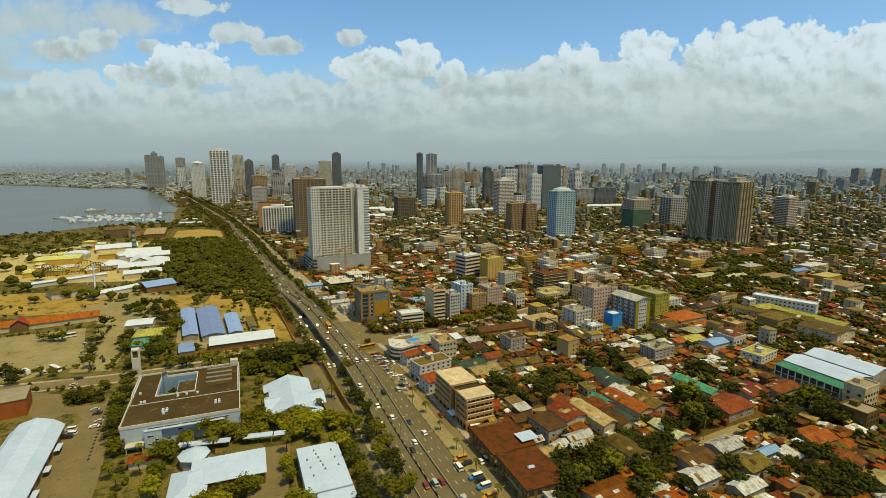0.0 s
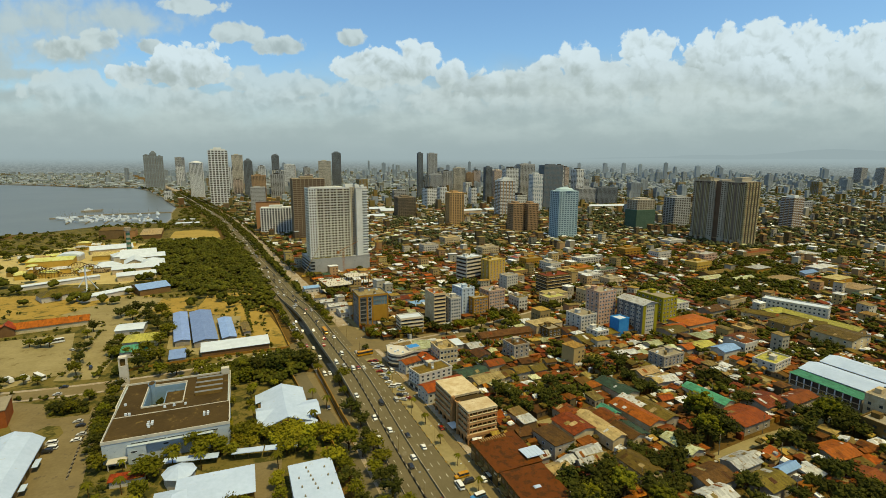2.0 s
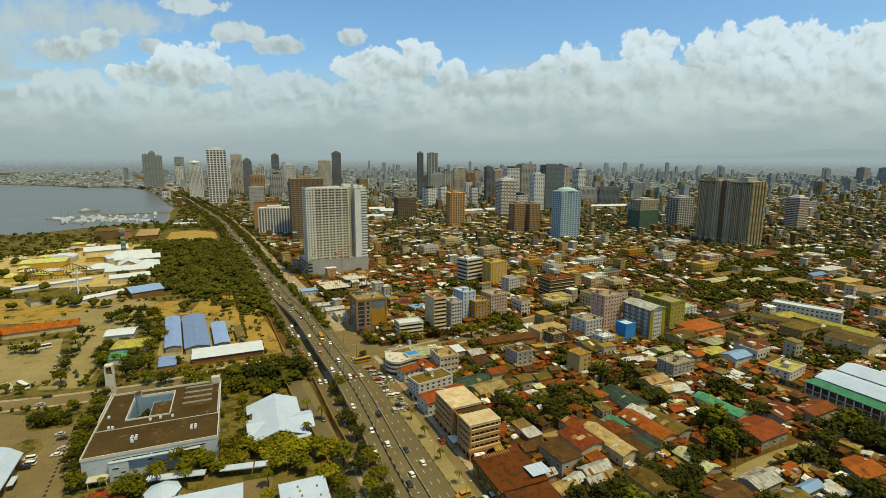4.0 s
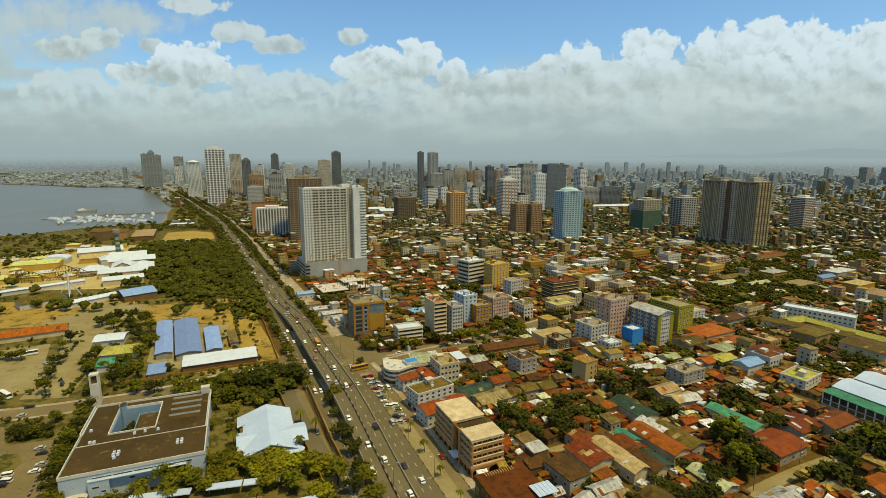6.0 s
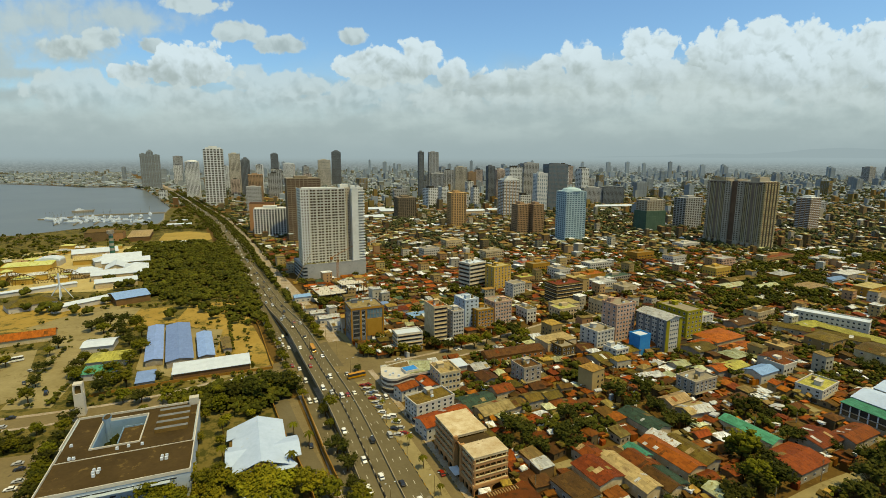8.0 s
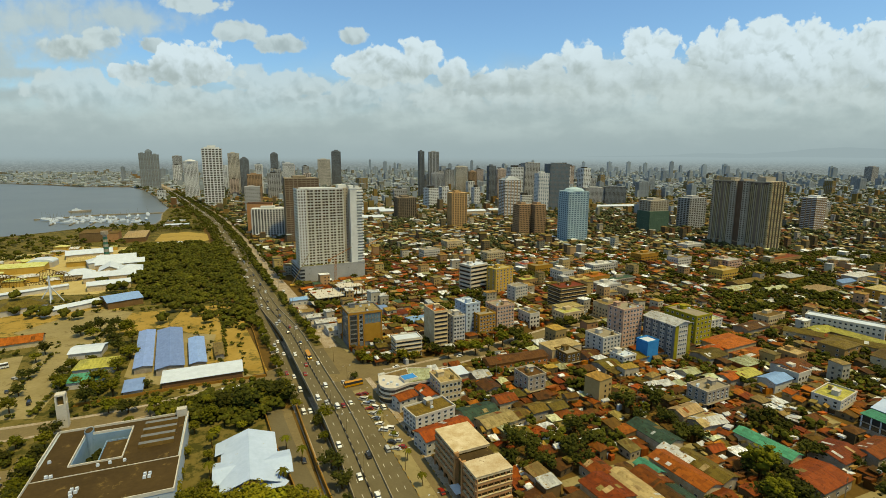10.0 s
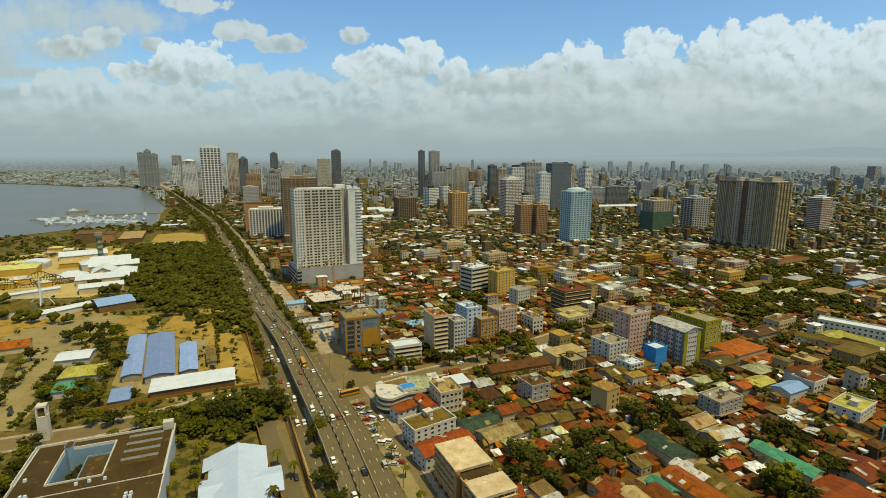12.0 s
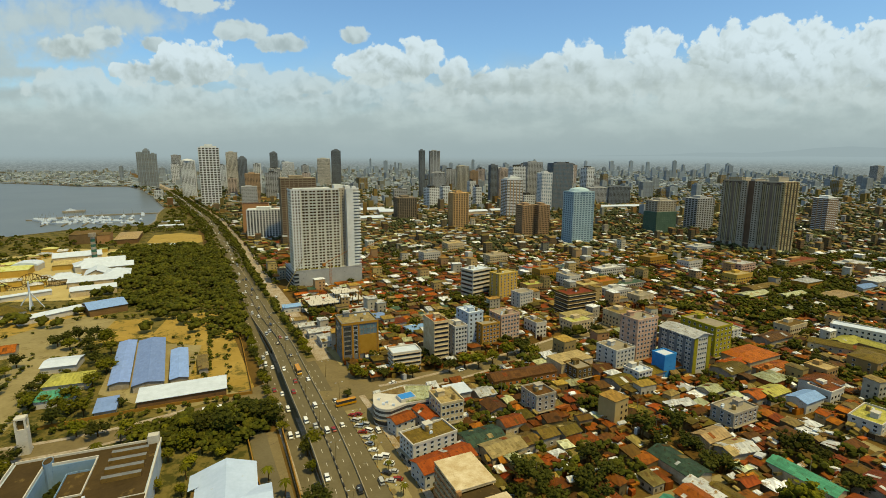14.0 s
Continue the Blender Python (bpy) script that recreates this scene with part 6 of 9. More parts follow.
for words, x, y, w, d, h, wall, roof in (
        ("white five-storey concrete block", 122, 582, 14, 20, 14, "white", "concrete"), ("tan block with a yellow flat roof", 137, 566, 24, 16, 9, "tan", "roof_yellow"), ("ochre block with an orange roof", 156, 580, 26, 16, 9, "ochre", "roof_orange"),
        ("white block with a pale grey roof", 156, 543, 22, 18, 10, "white", "roof_white"), ("cream three-storey block", 174, 528, 18, 14, 9, "cream", "concrete"), ("beige slab with plain side walls", 136, 467, 18, 20, 12, "cream", "roof_grey"),
        ("cream block with a white terrace", 98, 452, 20, 13, 10, "cream", "roof_screed"), ("white house with a blank side wall", 66, 446, 9, 15, 11, "white", "roof_grey"), ("white house with a red roof", 94, 638, 20, 16, 9, "white", "roof_red"),
        ("ochre concrete block", 106, 618, 24, 14, 12, "ochre", "roof_tan"), ("white block among the houses", 178, 635, 34, 14, 10, "white", "roof_white"), ("low block with a yellow roof", 84, 568, 20, 12, 8, "tan", "roof_lime"),
        ("low block with a teal roof", 136, 653, 20, 12, 7, "white", "roof_dark_green"), ("long block with a dark green roof", 182, 582, 34, 14, 6, "grey", "roof_dark_green"), ("white-roofed house with an orange side", 192, 371, 13, 9, 6, "orange", "roof_white"),
        ("tan four-storey block", 219, 368, 12, 12, 10, "tan", "roof_tan"), ("white house with a rusty roof", 205, 345, 13, 12, 8, "white", "roof_rust"), ("dark block with a cream front", 257, 452, 22, 12, 8, "cream", "concrete_dark"),
        ("white hall beyond the houses", 353, 787, 36, 18, 8, "white", "roof_white"), ("yellow painted block", 300, 600, 26, 16, 12, "yellow", "roof_tan"), ("bright ochre block", 250, 690, 30, 16, 12, "ochre", "roof_grey"),
        ("pinkish gabled apartment block", 330, 650, 26, 22, 13, "pink", "roof_white"), ("white concrete block", 285, 672, 24, 16, 11, "white", "roof_grey"), ("brown-roofed long block", 420, 690, 60, 18, 8, "tan", "roof_rust"),
        ("white warehouse block", 480, 680, 40, 22, 7, "white", "roof_white"), ("cream office block", 60, 690, 26, 16, 13, "cream", "concrete"), ("white apartment block", -20, 700, 22, 16, 14, "white", "concrete"), ("yellowish block", 10, 780, 26, 18, 12, "cream", "roof_yellow")):
    plain_block("town_block", words + " in the low town", x, y, w, d, h, 28, "wall_" + wall, roof)

# named roofs of the low town
shed("workshop", "flat brown-roofed workshop with pale walls", 50, 224.5, 11, 15.5, 7.2, 29, "roof_brown", "wall_grey", "flat", wins=5)
plain_block("apartment_block", "cream town block beside the sports hall", 219.5, 250, 14, 9.5, 15, 27, "wall_cream", "concrete")
plain_block("apartment_block", "plain dark grey concrete town block", 206, 234, 12, 12, 10, 27, "concrete_dark", "concrete")
LOW = [("dark_green", 97, 279, 11, 22, 27), ("green", 143, 270, 8, 25, 27), ("tan", 75, 237, 9, 26, 27), ("orange", 97, 250, 10, 26, 27), ("rust", 63, 238, 14, 16, 27),
       ("rust", 82, 245, 10, 12, 27), ("brown", 86, 232, 8, 14, 27), ("moss", 82, 206, 10, 16, 27), ("white", 62, 214, 12, 7, 27), ("tan", 25, 290, 18, 12, 30), ("dark_green", 17, 297.5, 18, 13, 27),
       ("rust", 31.5, 311.5, 11, 9, 27), ("tan", 121, 300, 14, 9, 27)]
for key, x, y, w, d, rot in LOW:
    shed("town_house", "low building with a " + key.replace("_", " ") + " sheet roof", x, y, w, d, 5.5, rot, "roof_" + key, "wall_cream", "gable", 1.8, wins=6, turn=d > w, category="house")
LOW2 = [("moss", 108, 254, 9, 22, 27), ("dark_green", 87.5, 236, 9, 18, 27), ("rust", 63, 252, 9, 12, 27), ("white", 40, 211, 11, 4, 27), ("white", 52, 208, 8, 5, 40), ("tan", 47, 203, 10, 7, 27), ("white", 60, 208, 7, 4, 27), ("tan", 66, 211, 8, 5, 20), ("moss", 35, 295.5, 11, 9, 27), ("moss", 46.5, 302.3, 9, 9, 27), ("moss", 57, 305, 9, 9, 27), ("brown", 25, 327.5, 10, 11, 27), ("white", 20.8, 342.5, 10, 10, 27), ("moss", 100, 359, 13, 11, 27), ("pale_green", 145, 348, 10, 9, 27), ("lime", 177, 346, 16, 10, 27), ("red", 166, 342, 11, 9, 27), ("white", 123.5, 303, 11, 7, 27), ("brown", 93, 375.5, 11, 11, 27), ("tan", 126, 291, 13, 9, 27), ("white", 128, 291, 14, 9, 15), ("orange", 149, 248, 20, 16, 27), ("rust", 170, 265, 16, 14, 27), ("rust", 190, 268, 20, 10, 27), ("orange", 172, 217, 15, 12, 20), ("rust", 166, 196, 22, 12, 27), ("yellow", 176, 184, 10, 9, 27),
        ("white", 126, 209, 14, 9, 27), ("moss", 130, 196, 14, 11, 27), ("brown", 108, 199, 16, 12, 27), ("white", 104, 187, 13, 9, 27), ("white", 119, 180, 13, 7, 27), ("blue", 142, 204, 11, 4, 27),
        ("pale_green", 107, 222, 8, 16, 27), ("rust", 65, 176, 20, 12, 27), ("moss", 120, 372, 16, 12, 27), ("orange", 178, 385, 18, 10, 27), ("orange", 198, 377, 24, 12, 27), ("green", 84, 252, 6, 10, 27), ("white", 100, 262, 8, 14, 27)]
for key, x, y, w, d, rot in LOW2:
    shed("town_house", "low house with a " + key.replace("_", " ") + " sheet roof", x, y, w, d, 5.0, rot, "roof_" + key, "wall_grey", "gable", 1.6, wins=6, turn=d > w, category="house")

LOW3 = [('tan', 'cream', 76, 381, 24, 14, 9, 'flat'), ('orange', 'grey', 139, 382, 12, 9, 5, 'gable'), ('yellow', 'cream', 101, 465, 22, 14, 10, 'flat'), ('tan', 'cream', 134, 474, 20, 16, 13, 'flat'), ('white', 'cream', 159, 550, 24, 16, 12, 'flat'), ('lime', 'tan', 139, 572, 34, 18, 8, 'gable'), ('moss', 'brown', 301, 562, 52, 16, 8, 'gable'), ('pale_green', 'grey', 283, 543, 44, 18, 6, 'gable'), ('pale_green', 'grey', 318, 542, 40, 12, 6, 'gable'), ('white', 'ochre', 360, 583, 34, 20, 9, 'hip'), ('tan', 'grey', 360, 542, 46, 24, 6, 'flat'), ('yellow', 'ochre', 398, 515, 36, 20, 13, 'flat'), ('tan', 'cream', 401, 496, 30, 22, 9, 'hip'), ('lime', 'cream', 275, 420, 26, 12, 7, 'gable'), ('lime', 'tan', 295, 394, 12, 54, 7, 'gable'), ('pale_green', 'white', 287, 414, 34, 10, 6, 'gable'), ('moss', 'tan', 260, 383, 20, 16, 10, 'hip'), ('blue', 'white', 189, 337, 16, 10, 6, 'gable'), ('rust', 'white', 208, 352, 18, 14, 8, 'gable'), ('orange', 'cream', 195, 397, 30, 20, 6, 'hip'), ('pale_green', 'rust', 187, 362, 16, 12, 6, 'hip'), ('moss', 'cream', 280, 356, 24, 26, 10, 'gable'), ('white', 'grey', 440, 593, 50, 20, 8, 'flat'), ('blue', 'white', 408, 572, 34, 14, 6, 'gable'), ('rust', 'tan', 209, 451, 24, 14, 6, 'hip'), ('brown', 'grey', 230, 429, 26, 12, 6, 'gable'), ('moss', 'grey', 170, 374, 18, 14, 6, 'gable')]
for key, wall_, x, y, w, d, h, style in LOW3:
    if y > 500:
        w, d = w * 0.75, d * 0.75
    if not blocked(x, y, -2):
        shed("town_building", "%s-walled town building with a %s roof" % (wall_, key.replace("_", " ")), x, y, w, d, h, 27, "roof_" + key, "wall_" + wall_, style, 1.8, wins=8 if y < 480 else 16, turn=d > w, category="building")

# ---- high-rises ----
def white_condominium():
    """A long slab on a podium: window columns between piers, a set-back seam and an end wing with balconies."""
    th = thing("condominium_tower", -127.7, 606.2, 0, 27, "tall white condominium slab on a grey podium", "tower")
    reserve(-127.7, 606.2, 74, 52, 27)
    x0, y0, z0, z1, rows = -32.6, -18.0, 17.4, 96.0, 27
    fh = (z1 - z0) / rows
    s = Shape()
    s.box(x0 - 1.7, y0 - 5.3, 0, x0 + 67.0, y0 + 41, z0)
    part("podium", s, ["tower_grey"], th, "grey podium with bare walls")
    for k in range(4):
        s = Shape()
        s.box(x0 - 2.1, y0 - 3, 2.2 + k * 3.8, x0 - 1.65, y0 + 40, 4.0 + k * 3.8)
        part("podium_opening", s, ["glass"], th)
        s = Shape()
        s.box(x0 - 1.7, y0 - 5.7, 2.2 + k * 3.8, x0 + 3.0, y0 - 5.25, 4.0 + k * 3.8)
        part("podium_opening", s, ["glass"], th)
    s = Shape()
    for a, b in ((x0 - 1.7, x0 + 67.0),):
        s.box(a, y0 - 5.5, z0, b, y0 - 5.1, z0 + 1.1)
        s.box(a - 0.2, y0 - 5.1, z0, a + 0.2, y0 + 41, z0 + 1.1)
    part("podium_parapet", s, ["tower_grey"], th)
    s = Shape()
    s.box(x0, y0, z0, x0 + 46.6, y0 + 20, z1)
    part("front_wall", s, ["tower_facade"], th, "pale facade with rows of windows")
    s = Shape()
    s.box(x0 + 46.6, y0 + 4.5, z0, x0 + 54.0, y0 + 20, z1 + 1)
    # recess shade is put into this wall's darker tone
    part("recess_wall", s, ["tower_stone"], th, "recess wall with its shade put into a grey-brown tone")
    s = Shape()
    s.box(x0 + 54.0, y0 - 1.0, z0, x0 + 61.2, y0 + 20, z1)
    part("wing_wall", s, ["tower_white"], th, "plain pale wing")
    s = Shape()
    s.box(x0 + 61.2, y0 + 1.4, z0, x0 + 67.6, y0 + 20, z1 - 0.6)
    part("balcony_wall", s, ["tower_grey"], th, "set-back wall behind the balconies")
    strip = Shape()
    strip.box(x0 - 0.25, y0 - 0.25, z0, x0 + 8.4, y0 - 0.01, z1)
    part("corner_strip", strip, ["tower_white"], th, "white corner strip")
    cols = [(x0 + 1.6 + 2.75 * c, 1.4) for c in range(3)]
    for g in range(5):
        cols += [(x0 + 11.1 + g * 7.6, 2.4), (x0 + 14.3 + g * 7.6, 2.4)]
    for g in range(6):
        s = Shape()
        s.box(x0 + 8.45 + g * 7.62, y0 - 0.55, z0, x0 + 9.15 + g * 7.62, y0, z1)
        part("pier", s, ["tower_facade"], th)
    ledge = Shape()
    ledge.box(x0 + 8.4, y0 - 0.3, 0, x0 + 46.6, y0, 0.42)
    ledge_me = ledge.mesh("sill_band", [M["tower_facade"]])
    for r in range(rows):
        part("sill_band", ledge_me, None, th, m=pose(0, 0, z0 + r * fh + 0.1))
    joined = Shape()
    for r in range(rows):
        z = z0 + (r + 0.56) * fh
        for x, w in cols:
            if r < 16:
                part("window", window_mesh(w, 1.7, "tower_facade", "glass_brown"), None, th, m=pose(x, y0 - (0.25 if w < 1.5 else 0), z))
            else:
                joined.box(x - w / 2, y0 - 0.3, z - 0.75, x + w / 2, y0 - 0.2 if w < 1.5 else y0, z + 0.75)
        for y in (2.5, 6.5, 10.5, 14.5):
            joined.box(x0 - 0.06, y0 + y, z - 0.7, x0, y0 + y + 2.2, z + 0.7)
        for x in (48.2, 51.2):
            joined.box(x0 + x, y0 + 4.4, z - 0.5, x0 + x + 1.0, y0 + 4.5, z + 0.5)
    part("upper_window", joined, ["glass_brown"], th, kind="stuff")
    s = Shape()
    s.box(x0 + 61.4, y0 - 0.4, 0, x0 + 68.6, y0 + 1.4, 1.35)
    balcony_me = s.mesh("balcony", [M["tower_white"]])
    for r in range(rows - 2):
        part("balcony", balcony_me, None, th, m=pose(0, 0, z0 + 0.5 + r * fh * 1.07))
    s = Shape()
    for a0, b0, a1, b1 in ((-0.3, -0.35, 46.6, 0.3), (-0.3, 0.3, 0.3, 20), (54.0, -1.3, 61.2, -0.7), (61.2, 1.2, 67.8, 1.8)):
        s.box(x0 + a0, y0 + b0, z1 - 0.3, x0 + a1, y0 + b1, z1 + 1.3)
    part("parapet", s, ["tower_white"], th)
    for a0, b0, a1, b1, up in ((4, 6, 40, 16, 1.6), (44, 8, 53, 17, 4.2), (55, 6, 60, 14, 3.2), (62, 6, 66, 12, 2.4)):
        s = Shape()
        s.box(x0 + a0, y0 + b0, z1, x0 + a1, y0 + b1, z1 + up, c=0.1)
        part("plant_room", s, ["tower_white"], th)
    rng = random.Random(6)
    s = Shape()
    for k in range(60):
        s.clump((x0 + rng.uniform(1, 45), y0 - rng.uniform(1.2, 4.4), z0 + rng.uniform(0.4, 1.2)), rng.uniform(0.5, 1.1), rng)
    part("roof_garden", s, ["leaf_yellow"], th, "yellowish shrubs on the podium", "stuff")


white_condominium()


def brown_condominium():
    """A very long high slab in grey-brown: dark glazed fields with pale stripes between ribbed bays."""
    th = thing("condominium_tower", 434.9, 802.5, 0, 28, "huge grey-brown condominium slab with dark glazed fields", "tower")
    reserve(434.9, 802.5, 36, 90, 28)
    w, d, h, base, rows = 16.0, 43.0, 97.0, 11.0, 28
    fh = (h - base) / rows
    s = Shape()
    s.box(-w + 2.2, -d + 0.6, 0, w - 0.6, d - 0.6, h)
    part("core", s, ["tower_umber"], th, "shaded dark brown core")
    at = lambda f: d - 2 * d * f              # along the long west side, north to south
    for f0, f1, depth, key, name, word in ((0.0, 0.03, 2.4, "tower_stone", "corner_bay", ""), (0.34, 0.43, 2.6, "tower_stone", "ribbed_bay", ""), (0.545, 0.64, 2.6, "tower_stone", "ribbed_bay", ""),
                                           (0.965, 1.0, 2.6, "tower_olive", "corner_bay", ""), (0.03, 0.34, 1.2, "tower_night", "glazed_field", "dark glazed field"), (0.64, 0.965, 1.2, "tower_night", "glazed_field", "dark glazed field")):
        s = Shape()
        s.box(-w + 2.2 - depth, at(f1), base if depth < 2 else 0, -w + 2.4, at(f0), h - (0.6 if depth > 2 else 1.2))
        bay = part(name, s, [key], th, word)
        if depth > 2:
            s = Shape()
            for r in range(rows):
                n = 2 if f1 - f0 > 0.05 else 1
                for i in range(n):
                    y = at(f0 + (f1 - f0) * (i + 0.5) / n)
                    s.box(-w + 2.2 - depth - 0.05, y - 1.0, base + r * fh + 0.9, -w + 2.2 - depth + 0.1, y + 1.0, base + r * fh + 2.4)
            part("window_column", s, ["glass_brown"], bay, kind="stuff")
        else:
            mid = Shape()
            fm = (f0 + f1) / 2 + 0.02
            mid.box(-w + 0.7, at(fm + 0.055), base + 4, -w + 1.1, at(fm - 0.055), h - 1.4)
            part("panel", mid, ["tower_smoke"], bay, "grey panel")
            rng = random.Random(int(f0 * 1000))
            for i, f in enumerate((0.03, 0.13, 0.22, 0.31, 0.40, 0.60, 0.69, 0.78, 0.87, 0.96)):
                y = at(f0 + (f1 - f0) * f)
                st = Shape()
                st.box(-w + 0.2, y - 0.55, base - 3, -w + 1.2, y + 0.55, h - rng.uniform(1.5, 5))
                part("stripe", st, ["tower_olive" if i % 3 else "tower_stone"], bay)
            s = Shape()
            for r in range(rows):
                s.box(-w + 0.95, at(f1) + 0.3, base + r * fh, -w + 1.15, at(f0) - 0.3, base + r * fh + 0.5)
            part("slab_edge", s, ["tower_brown"], bay, kind="stuff")
    # south end: lit, with four ribs
    for i in range(5):
        x = -w + 2.0 + i * (2 * w - 3) / 4
        s = Shape()
        s.box(x - 1.6, -d - 0.8, 0, x + 1.6, -d + 0.7, h - 0.5)
        rib = part("end_rib", s, ["tower_olive"], th)
        s = Shape()
        for r in range(rows):
            s.box(x - 0.7, -d - 0.86, base + r * fh + 0.9, x + 0.7, -d - 0.75, base + r * fh + 2.3)
        part("window_column", s, ["glass_brown"], rib, kind="stuff")
    for f in (0.015, 0.12, 0.235, 0.38, 0.60, 0.72, 0.81, 0.95):
        s = Shape()
        s.box(-w - 0.9, at(f) - 1.7, 0, -w + 2.4, at(f) + 1.7, base - 0.8 if 0.05 < f < 0.3 or 0.7 < f < 0.9 else base + 2)
        part("podium_pier", s, ["tower_stone"], th)
    s = Shape()
    s.box(-w + 1, -d + 0.5, base - 1.4, -w + 2.3, d - 0.5, base - 0.2)
    part("podium_beam", s, ["tower_terracotta"], th)
    for f0, f1 in ((0.02, 0.4), (0.58, 0.98)):
        s = Shape()
        s.box(-w - 0.2, at(f1), h - 1.0, w - 0.6, at(f0), h + 0.6)
        part("roof_slab", s, ["tower_stone"], th)
    for k in range(13):
        s = Shape()
        y = at(0.02 + k * 0.03)
        s.box(-w, y - 0.3, h + 0.6, -w + 0.6, y + 0.3, h + 4.4)
        part("roof_post", s, ["tower_olive"], th)
    s = Shape()
    s.box(-w - 0.1, at(0.39), h + 4.0, -w + 0.8, at(0.01), h + 4.7)
    part("roof_beam", s, ["tower_olive"], th)
    for f0, f1, up in ((0.08, 0.30, 3.4), (0.74, 0.88, 6.0), (0.45, 0.52, 2.0)):
        s = Shape()
        s.box(-w + 3, at(f1), h, w - 6, at(f0), h + up)
        s.box(-w + 2.6, at(f1) - 0.3, h + up, w - 5.6, at(f0) + 0.3, h + up + 0.5)
        part("plant_room", s, ["tower_stone"], th)


brown_condominium()

for dx_, dy_, hh_ in ((-21, -10, 138), (0, 0, 146), (21, 10, 134)):
    # wall and glass both greyed in colour for haze
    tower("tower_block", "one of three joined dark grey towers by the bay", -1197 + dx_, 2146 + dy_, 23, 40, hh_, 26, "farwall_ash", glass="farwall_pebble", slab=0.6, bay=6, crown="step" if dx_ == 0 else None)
tower("tower_block", "far grey concrete tower block", -1431, 2817, 44, 30, 128, 20, "tower_grey")
tower("tower_block", "white tower block with rounded top", -783, 1646, 38, 26, 112, 20, "tower_white", crown="round")
tower("tower_block", "tall white tower with open concrete grid", -625, 1446, 50, 36, 148, 24, "tower_white", fh=6.2, bay=8, slab=0.35, pier=0.35, crown="step")
tower("tower_block", "beige concrete residential tower block", -726, 1832, 36, 26, 138, 20, "tower_cream")
tower("tower_block", "blue-grey glass tower with a white base", -639, 1701, 27, 22, 118, 20, "tower_slate", crown="step")
tower("tower_block", "far dark blue glass tower", -863, 2666, 36, 30, 140, 15, "tower_slate", crown="step")
tower("tower_block", "pale concrete far tower block", -713, 2402, 50, 30, 98, 15, "tower_white")
tower("tower_block", "beige concrete far tower block", -531, 2319, 54, 34, 116, 12, "tower_cream")
tower("tower_block", "dark narrow far glass tower", -498, 2417, 42, 36, 150, 12, "tower_slate", crown="step")
tower("tower_block", "brick-red concrete mid-rise block", -544, 1526, 40, 26, 78, 20, "tower_terracotta")
tower("tower_block", "grey concrete mid-rise block", -448, 1249, 34, 24, 58, 20, "tower_grey", slab=0.8)
tower("hotel_block", "white hotel block with tall window bays", -284, 885, 54, 22, 46, 14, "tower_white", pieces=True, glass="glass", bay=4.4, slab=0.22, pier=0.42)
shed("hotel_wing", "red-brown hotel wing behind the white block", -312, 920, 40, 20, 52, 14, "far_brown", "wall_terracotta", "flat")
# umber inner box stands for the shade inside the open floors
tower("unfinished_tower", "unfinished brown concrete tower frame", -222, 850, 50, 34, 96, 22, "tower_taupe", pieces=True, glass="tower_umber", bay=6, slab=0.3, pier=0.16)
tower("tower_block", "brown ribbed block with a white cap", -84, 1127, 40, 34, 46, 20, "tower_brown", bay=4.5, slab=0.2, pier=0.4)
tower("tower_block", "slim dark grey glass tower", -78, 1729, 18, 24, 146, 10, "tower_slate")
tower("tower_block", "slim pale grey concrete tower", -38, 1731, 32, 24, 144, 10, "tower_grey", bay=10)
tower("tower_block", "grey concrete residential tower block", -25, 1682, 40, 26, 78, 8, "tower_grey")
tower("tower_block", "beige concrete residential tower block", 53, 1788, 40, 26, 96, 5, "tower_cream")
tower("tower_block", "ochre-brown slim concrete block", 88, 1737, 26, 22, 82, 5, "tower_terracotta")
tower("tower_block", "orange-brown ribbed apartment tower", 22, 1003, 29, 22, 64, 22, "tower_orange", pieces=True, bay=4.5, slab=0.35, pier=0.42, pier_wall="tower_orange")
tower("tower_block", "dark grey glass tower", 133, 1556, 21, 20, 104, 15, "tower_slate")
tower("tower_block", "white and brown tower behind", 170, 1622, 34, 22, 92, 15, "tower_pink")
tower("tower_block", "white apartment tower with brown bays", 140, 1180, 38, 28, 80, 22, "tower_white", pier_wall="tower_terracotta", bay=7, crown="step")
tower("tower_block", "grey-green concrete twin tower", 240, 1521, 48, 26, 112, 20, "tower_grey", bay=5)
tower("tower_block", "dark blue-grey glass tower", 278, 1348, 54, 30, 112, 18, "tower_slate", glass="glass_blue", bay=3.5)
tower("tower_block", "bright white apartment tower", 227, 1273, 28, 22, 92, 20, "tower_white", bay=6, glass="glass_blue")
tower("tower_block", "brown apartment tower with ribbed front", 129, 919, 21, 22, 51, 22, "tower_terracotta", pieces=True, bay=3, slab=0.4)
tower("tower_block", "brown apartment tower beside its twin", 155, 921, 20, 22, 51, 22, "tower_terracotta", pieces=True, bay=3, slab=0.4)
tower("tower_block", "pale blue apartment tower with rounded top", 198, 850, 36, 26, 78, 22, "tower_sky", pieces=True, glass="glass_blue", bay=5, slab=0.4, crown="round")
tower("tower_block", "grey concrete slab block", 414, 1490, 62, 24, 46, 10, "tower_grey")
tower("tower_block", "grey concrete slab block with dark glass", 470, 1495, 62, 24, 48, 8, "tower_slate")
tower("tower_block", "tower wrapped in green safety net", 366, 958, 44, 30, 36, 22, "tower_net_green", glass="tower_net_green", slab=0.9)
tower("unfinished_tower", "bare grey concrete floors above the green net", 367, 960, 41, 27, 56, 22, "tower_stone", glass="tower_brown", slab=0.3, bay=6)
tower("tower_block", "grey concrete office block", 448, 990, 42, 26, 58, 24, "tower_grey", bay=6, slab=0.35)
